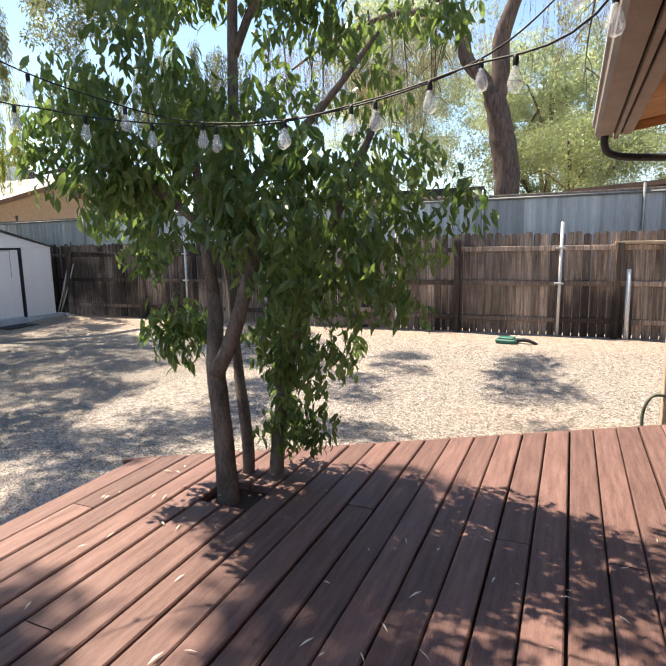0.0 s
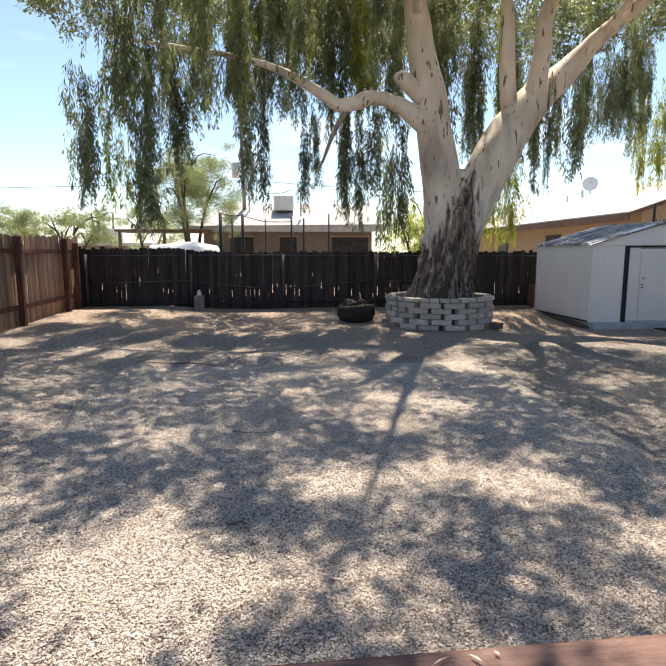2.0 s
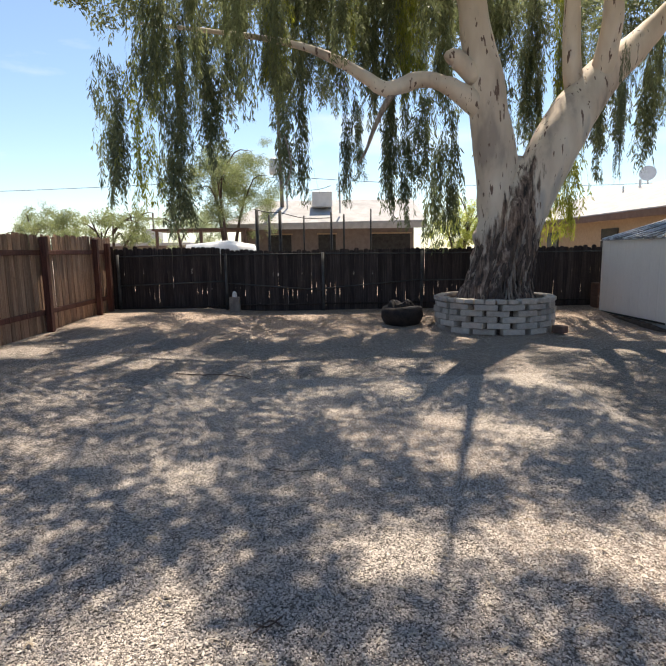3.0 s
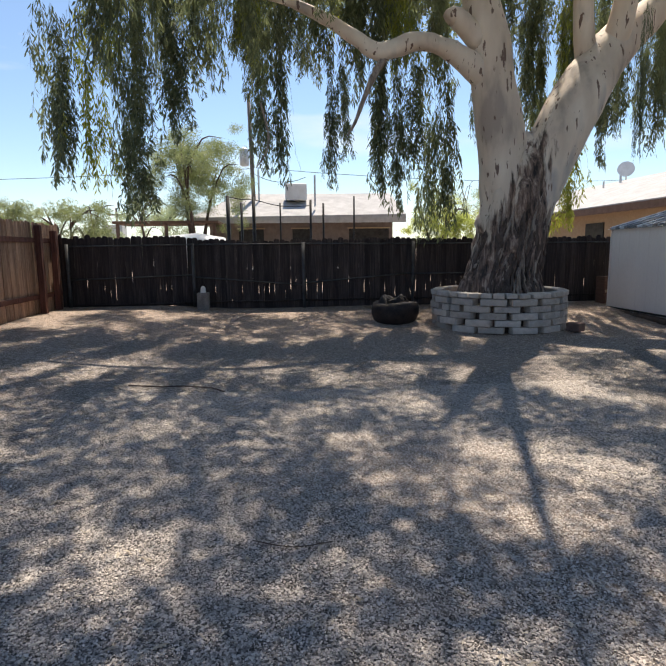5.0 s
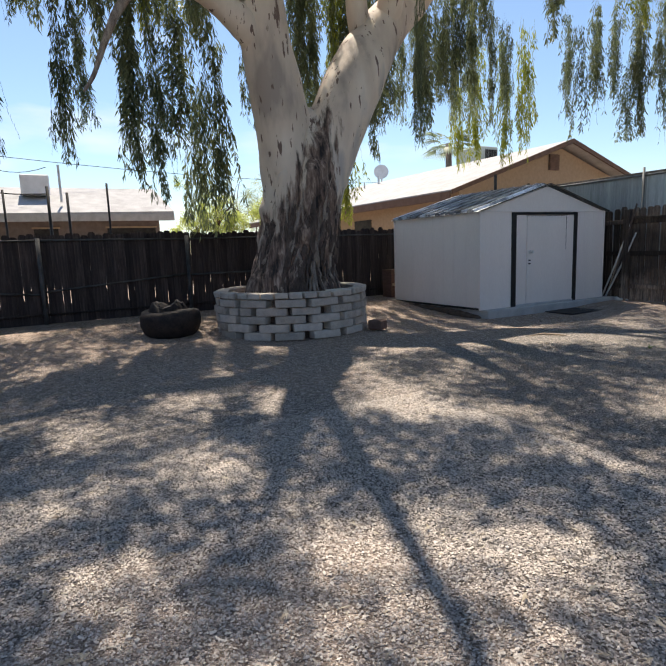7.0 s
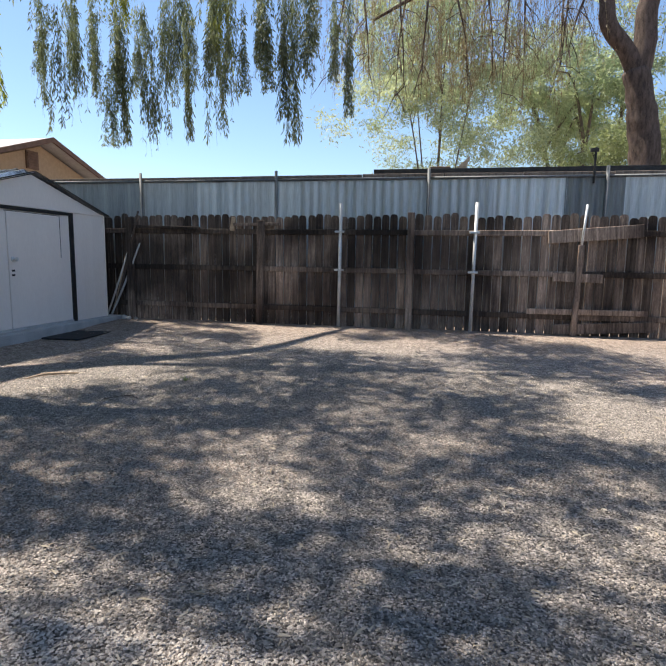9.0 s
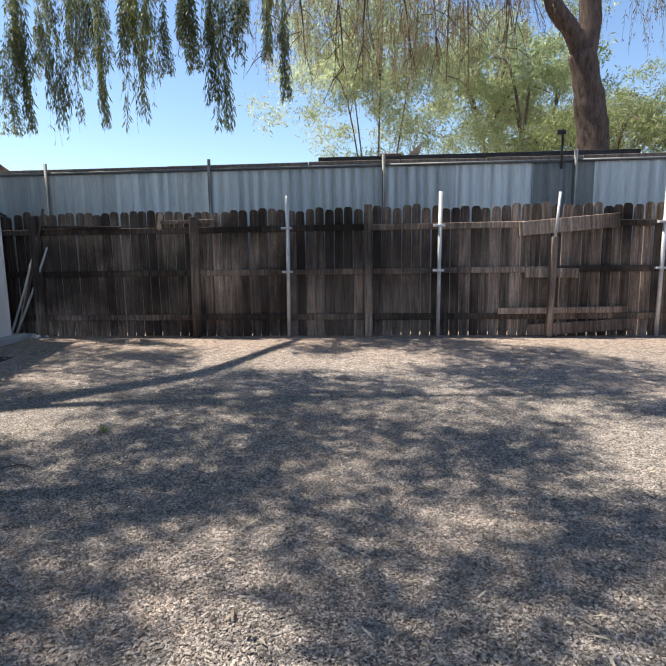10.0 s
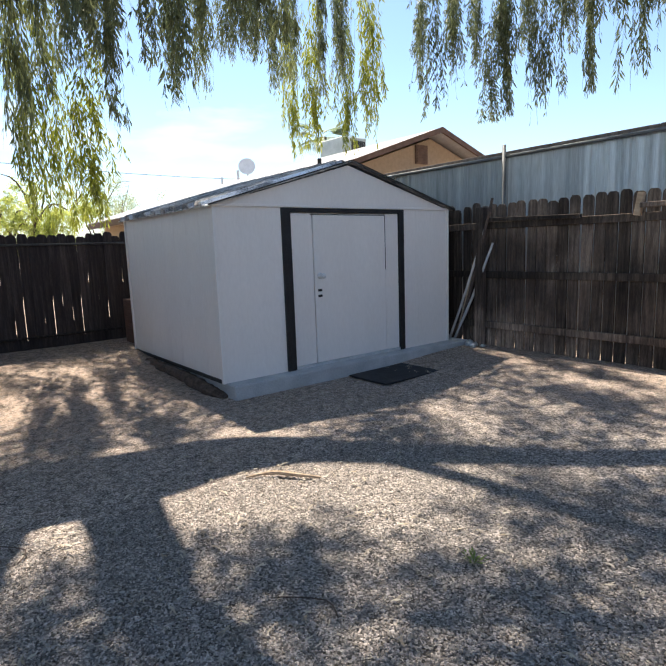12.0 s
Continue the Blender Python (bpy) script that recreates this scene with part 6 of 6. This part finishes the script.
part("clamp", block((-4.38, 10.98, 2.48), (-4.26, 11.02, 2.54), bevel=0.006), DARK_METAL, clampp)
irongate = thing("iron_fence", (-15.9, 11.6, -0.3), "short run of pale iron bars beside the corrugated fence", "fence")
for i in range(9):
    part("bar", rod(bmesh.new(), (-15.9, 10.9 + i * 0.11, -0.35), (-15.9, 10.9 + i * 0.11, 2.2), 0.012, 6), WHITE_PAINT, irongate)
part("rail", rod(bmesh.new(), (-15.9, 10.8, 2.12), (-15.9, 11.9, 2.12), 0.018), WHITE_PAINT, irongate)
for y, h in ((10.75, 2.62), (11.95, 2.42)):
    part("post", rod(bmesh.new(), (-15.9, y, -0.35), (-15.9, y, h), 0.04), DARK_METAL, irongate)


# ---- trees round about ----
def far_tree(x, y, h, spread, mat, bark, seed, label, name="tree", clumps=46, trunk=0.16, low=0.35, stems=3, leaf=0.16, count=420):
    """A broad tree: leaning stems, limbs, and a crown of loose leaf clumps with gaps."""
    r = random.Random(seed)
    base = ground_z(x, y) if -36 < x < 12 and -16 < y < 20 else -0.41
    t = thing(name, (x, y, base), label, "tree")
    cl = [clump_mesh("leaf_clump", mat, seed * 10 + i, spread * 0.22, count, leaf, 0.22, 0.5, 0.8) for i in range(3)]
    tips = []
    for s_ in range(stems):
        a = 2 * math.pi * s_ / stems + r.uniform(-0.4, 0.4)
        top = Vector((x + math.cos(a) * spread * 0.45, y + math.sin(a) * spread * 0.45, base + h * r.uniform(0.65, 0.9)))
        knee = Vector((x + math.cos(a) * spread * 0.2, y + math.sin(a) * spread * 0.2, base + h * 0.4))
        part("limb", limb([(x, y, base - 0.05), ((x + knee.x) / 2, (y + knee.y) / 2, base + h * 0.2), knee, top], [trunk, trunk * 0.8, trunk * 0.5, trunk * 0.12], 8, 3, wobble=0.15), bark, t, smooth=True)
        for b in range(3):
            q = knee.lerp(top, r.uniform(0, 0.7))
            e = q + Vector((r.uniform(-1, 1) * spread * 0.5, r.uniform(-1, 1) * spread * 0.5, r.uniform(0.0, 0.3) * h))
            part("branch", limb([q, q.lerp(e, 0.5) + Vector((0, 0, 0.1 * h)), e], [trunk * 0.35, trunk * 0.22, trunk * 0.06], 6, 3), bark, t, smooth=True)
            tips.append(e)
        tips.append(top)
    for i in range(clumps):
        u = rand_unit(r)
        k = r.uniform(0.5, 1.0)
        p = Vector((x + u.x * spread * k, y + u.y * spread * k, base + h * (low + (1 - low) * (0.5 + 0.5 * u.z * k))))
        if r.random() < 0.5:
            p = p.lerp(tips[r.randrange(len(tips))], 0.5)
        m = Matrix.Translation(p) @ Matrix.Rotation(r.uniform(0, 6.28), 4, "Z") @ Matrix.Diagonal((*[r.uniform(0.7, 1.3)] * 3, 1))
        tagged(piece("leaf_clump", cl[r.randrange(3)], t, m), kind="stuff")
    return t


far_tree(-27.5, -3.9, 6.6, 3.1, FAR_LEAF, DARK_BARK, 51, "airy green mesquite tree beyond the dark fence", clumps=95, trunk=0.13, low=0.28, leaf=0.09, count=640)
far_tree(-34, -11.5, 4.6, 3.2, FAR_LEAF, DARK_BARK, 52, "low green desert tree far behind the fence", clumps=36, low=0.2)
far_tree(-38, -17.5, 4.7, 3.8, FAR_LEAF, DARK_BARK, 53, "low green desert tree far behind the fence", clumps=36, low=0.2)
far_tree(-36, 9.0, 5.6, 3.0, YELLOW_FAR, DARK_BARK, 54, "bright green tree between the two houses", clumps=40, low=0.1)
far_tree(-41, -9.0, 5.2, 3.4, PALE_LEAF, DARK_BARK, 59, "pale feathery desert tree in the distance", clumps=30, low=0.2)
far_tree(-45.0, 15.0, 6.8, 4.2, PALE_LEAF, CITRUS_BARK, 60, "pale feathery tree with many bare twigs", clumps=60, low=0.15, stems=5, trunk=0.1, leaf=0.13, count=300)
far_tree(-7.0, 23.5, 14.0, 4.8, PALE_LEAF, CITRUS_BARK, 55, "tall airy pale-green gum tree beyond the iron fence", clumps=170, trunk=0.05, low=0.2, stems=5, leaf=0.17, count=330)
far_tree(-0.4, 20.5, 6.3, 3.9, FAR_LEAF, DARK_BARK, 56, "feathery bright green palo verde tree", clumps=110, trunk=0.14, low=0.25, stems=4, count=520, leaf=0.12)
far_tree(-1.2, 27.0, 11.5, 4.8, PALE_LEAF, CITRUS_BARK, 57, "tall pale gum tree with a thin airy crown", clumps=100, trunk=0.2, low=0.3, stems=4, leaf=0.2)
far_tree(8.0, 19.0, 6.5, 4.2, FAR_LEAF, DARK_BARK, 58, "feathery green desert tree with many thin limbs", clumps=70, low=0.2)

ntree = thing("old_tree", (-1.85, 16.4, -0.41), "old tree with thick dark trunk and drooping dry branches", "tree")
part("trunk", limb([(-1.78, 16.4, -0.5), (-1.85, 16.4, 2.0), (-1.9, 16.4, 3.4), (-2.05, 16.4, 4.4), (-2.25, 16.4, 5.3)], [0.42, 0.34, 0.33, 0.32, 0.30], 24, 7, wobble=0.16, freq=3.5, ridges=0.12), DARK_BARK, ntree, smooth=True)
part("limb", limb([(-2.2, 16.4, 5.1), (-2.5, 16.3, 5.7), (-3.0, 16.2, 6.3), (-3.2, 16.2, 7.2), (-4.4, 16.4, 8.8)], [0.22, 0.2, 0.19, 0.15, 0.08], 12, 4, wobble=0.1), DARK_BARK, ntree, smooth=True)
part("limb", limb([(-2.2, 16.4, 5.1), (-2.1, 16.4, 6.0), (-2.05, 16.4, 7.0), (-1.2, 16.4, 9.0)], [0.27, 0.25, 0.22, 0.1], 12, 4, wobble=0.1), DARK_BARK, ntree, smooth=True)
part("limb", limb([(-3.3, 16.2, 7.4), (-5.0, 16.4, 7.9), (-7.0, 16.6, 7.6), (-8.6, 16.6, 6.9)], [0.12, 0.09, 0.06, 0.03], 9, 4), DARK_BARK, ntree, smooth=True)
rng = random.Random(44)
for i in range(15):
    x = -9.2 + 0.55 * i + rng.uniform(-0.25, 0.25) if i < 12 else 0.2 + (i - 12) * 1.4
    p = Vector((x, 16.4 + rng.uniform(-0.5, 0.5), 7.9 + rng.uniform(-0.3, 0.4)))
    sway = rng.uniform(-0.5, 0.5)
    pts = [p, p + Vector((sway * 0.3, 0, -0.8)), p + Vector((sway * 0.9, 0.1, -1.7)), p + Vector((sway * 1.2, 0.1, -rng.uniform(2.3, 3.6)))]
    bm = limb(pts, [0.035, 0.028, 0.018, 0.006], 6, 4, wobble=0.3, freq=5)
    for _ in range(8):
        q = pts[1].lerp(pts[3], rng.random())
        e = q + Vector((rng.uniform(-0.6, 0.6), rng.uniform(-0.3, 0.3), -rng.uniform(0.3, 0.9)))
        tube(bm, [q, q.lerp(e, 0.5) + Vector((0, 0, 0.1)), e], [0.012, 0.009, 0.004], 5)
    part("bare_branch", bm, DARK_BARK, ntree, "bare drooping twigs")
DRY = [drape_mesh("twig_strand", TWIG_LEAF, 500 + i, 2.0, 0.6, 9, 0.07, 24) for i in range(3)]
drape_rng = random.Random(12)
for x0, y0, x1, y1, n, lo_, hi_, up in ((-9.8, 16.6, -6.6, 16.6, 13, 4.5, 5.8, 7.8), (-6.8, 16.4, -4.2, 16.4, 14, 3.9, 5.2, 7.8), (-4.4, 16.6, -2.6, 16.6, 5, 5.2, 6.2, 7.8), (-1.2, 16.4, 2.4, 16.4, 10, 5.0, 6.4, 8.2), (2.4, 16.4, 4.5, 16.0, 5, 4.6, 6.0, 8.0)):
    for i in range(n):
        t = (i + drape_rng.uniform(0.1, 0.9)) / n
        tip = drape_rng.uniform(lo_, hi_)
        m = Matrix.Translation((x0 + (x1 - x0) * t, y0 + drape_rng.uniform(-0.5, 0.5), up)) @ Matrix.Rotation(drape_rng.uniform(0, 6.28), 4, "Z") @ Matrix.Diagonal((1.2, 1.2, (up - tip) / 2.0, 1))
        tagged(piece("twig_strand", DRY[i % 3], ntree, m), kind="stuff")

palm = thing("palm_tree", (-35.0, 25.5, -0.4), "tall fan palm with ragged crown behind the house", "palm tree")
part("trunk", tube(bmesh.new(), [(-35, 25.5, -0.5), (-35, 25.5, 4), (-35, 25.5, 7.6)], [0.3, 0.22, 0.2], 10), POLE_WOOD, palm, smooth=True)
rng = random.Random(9)
for i in range(26):
    a, up = rng.uniform(0, 6.28), rng.uniform(-0.5, 0.9)
    d = Vector((math.cos(a), math.sin(a), up)).normalized()
    leaves = []
    tip = Vector((-35, 25.5, 7.6)) + d * 0.9
    for j in range(16):
        sp = (j - 7.5) * 0.16
        side = d.cross(Vector((0, 0, 1))).normalized()
        q = (d * math.cos(sp) + side * math.sin(sp) + Vector((0, 0, -0.15))).normalized()
        leaves.append((tip, q, Vector((0, 0, 1)), 1.25, 0.1))
    leaves.append((Vector((-35, 25.5, 7.6)), d, Vector((0, 0, 1)), 0.85, 0.05))
    hang(new("frond", leaf_mesh("frond", PALM_LEAF, leaves)), palm)

# ---- loose gravel chips and leaf litter ----
gen = np.random.default_rng(6)


GRID = np.array([v[2] for v in verts_of_ground]).reshape(len(ys), len(xs))


def ground_np(x, y):
    """Height of the ground sheet under many points at once."""
    i = np.clip(np.searchsorted(xs, x) - 1, 0, len(xs) - 2)
    j = np.clip(np.searchsorted(ys, y) - 1, 0, len(ys) - 2)
    gx, gy = np.array(xs, float), np.array(ys, float)
    u, v = (x - gx[i]) / (gx[i + 1] - gx[i]), (y - gy[j]) / (gy[j + 1] - gy[j])
    return (GRID[j, i] * (1 - u) + GRID[j, i + 1] * u) * (1 - v) + (GRID[j + 1, i] * (1 - u) + GRID[j + 1, i + 1] * u) * v


def scatter(name, label, category, mat, n, size, thin, x0, x1, y0, y1, long=1.0):
    """Many small angular chips strewn over the ground in one mesh."""
    px, py = gen.uniform(x0, x1, n), gen.uniform(y0, y1, n)
    keep = ~((px > -2.55) & (py < 2.5 + (px + 2.5) * 0.6)) & (((px - PX) ** 2 + (py - PY) ** 2) > 1.6)
    px, py = px[keep], py[keep]
    k = len(px)
    ang, sz = gen.uniform(0, 6.28, k), gen.gamma(6.0, 1 / 6.0, k).clip(0.45, 2.0) * size
    wide = gen.uniform(0.6, 1.15, k)
    co = np.empty((k, 5, 3))
    shape = np.array(((-long, -0.5), (long * 0.9, -0.6), (long * 1.05, 0.45), (-long * 0.85, 0.6), (0, 0)))
    u = shape[None, :, 0] * (1 + gen.uniform(-0.3, 0.3, (k, 5))) + gen.uniform(-0.2, 0.2, (k, 5)) * (np.arange(5) == 4)
    v = shape[None, :, 1] * (1 + gen.uniform(-0.35, 0.35, (k, 5))) * wide[:, None]
    c, s_ = np.cos(ang)[:, None], np.sin(ang)[:, None]
    co[:, :, 0] = px[:, None] + (u * c - v * s_) * sz[:, None] / 2
    co[:, :, 1] = py[:, None] + (u * s_ + v * c) * sz[:, None] / 2
    co[:, :, 2] = ground_np(px, py)[:, None] + thin * (0.1 + np.abs(gen.uniform(-0.8, 0.8, (k, 5)))) * (sz / size)[:, None]
    co[:, 4, 2] += thin * 0.9
    tri = np.array(((0, 1, 4), (1, 2, 4), (2, 3, 4), (3, 0, 4)))
    idx = (np.arange(k)[:, None, None] * 5 + tri[None]).reshape(-1)
    me = bpy.data.meshes.new(name)
    me.vertices.add(k * 5)
    me.vertices.foreach_set("co", co.reshape(-1))
    me.loops.add(k * 12)
    me.loops.foreach_set("vertex_index", idx.astype(np.int32))
    me.polygons.add(k * 4)
    me.polygons.foreach_set("loop_start", np.arange(0, k * 12, 3, dtype=np.int32))
    me.update(calc_edges=True)
    me.materials.append(mat)
    return tagged(new(name, me), label, category, kind="stuff")


for n_, x0, x1, y0, y1 in ((165000, -9.0, -3.0, -2.2, 3.0), (155000, -10.5, -4.8, 3.0, 7.5), (26000, -13.0, -9.0, -3.0, 3.0), (16000, -3.0, -2.52, -2.2, 2.4)):
    scatter("gravel_chips", "loose grey and pale gravel chips", "gravel", STONE, n_, 0.0092, 0.0060, x0, x1, y0, y1)
scatter("gravel_chips", "loose grey and pale gravel chips", "gravel", STONE, 9000, 0.02, 0.007, -2.5, 1.5, 3.0, 9.0)
scatter("leaf_litter", "short dry leaf scraps and twigs strewn on gravel", "leaf litter", DRY_LEAF, 6500, 0.008, 0.006, -12.0, -2.6, -2.0, 8.5, long=3.4)
rng = random.Random(33)
fallen = []
for _ in range(5200):
    x, y = rng.uniform(-14.6, -2.6), rng.uniform(-4.2, 9.9)
    if (x - PX) ** 2 + (y - PY) ** 2 < 1.6 or (x < SX1 + 0.2 and y > S0 - 0.1):
        continue
    if rng.random() > 0.45 + 0.5 * noise.noise((x * 0.7, y * 0.7, 3.0)) + (0.4 if x < -9.5 or y > 8.0 else 0.0):
        continue
    a = rng.uniform(0, 6.28)
    p, ln, w = Vector((x, y, ground_z(x, y) + 0.014)), rng.uniform(0.035, 0.085), rng.uniform(0.008, 0.015)
    d = Vector((math.cos(a), math.sin(a), rng.uniform(-0.05, 0.15))).normalized()
    bend = Vector((math.cos(a + rng.choice((-0.6, 0.6))), math.sin(a + rng.choice((-0.6, 0.6))), rng.uniform(-0.05, 0.3))).normalized()
    face = Vector((rng.uniform(-0.5, 0.5), rng.uniform(-0.5, 0.5), 1)).normalized()
    fallen.append((p, d, face, ln, w))
    fallen.append((p + d * ln * 0.45, bend, face, ln * 0.6, w * 0.9))
tagged(new("leaf_litter", leaf_mesh("leaf_litter", DRY_LEAF, fallen)), "dry curled sickle-shaped gum leaves strewn on gravel", "leaf litter", kind="stuff")
rng = random.Random(21)
litter = []
for _ in range(120):
    x, y = rng.uniform(-2.45, 0.6), rng.uniform(-0.6, 2.6)
    if y < deck_end(x) - 0.1:
        a = rng.uniform(0, 6.28)
        litter.append((Vector((x, y, DECK_Z + 0.006)), Vector((math.cos(a), math.sin(a), 0.08)).normalized(), Vector((0.1, 0, 1)).normalized(), rng.uniform(0.02, 0.075), rng.uniform(0.004, 0.012)))
tagged(new("deck_litter", leaf_mesh("deck_litter", DRY_LEAF, litter)), "small dry leaves lying on the deck boards", "leaf litter", kind="stuff")
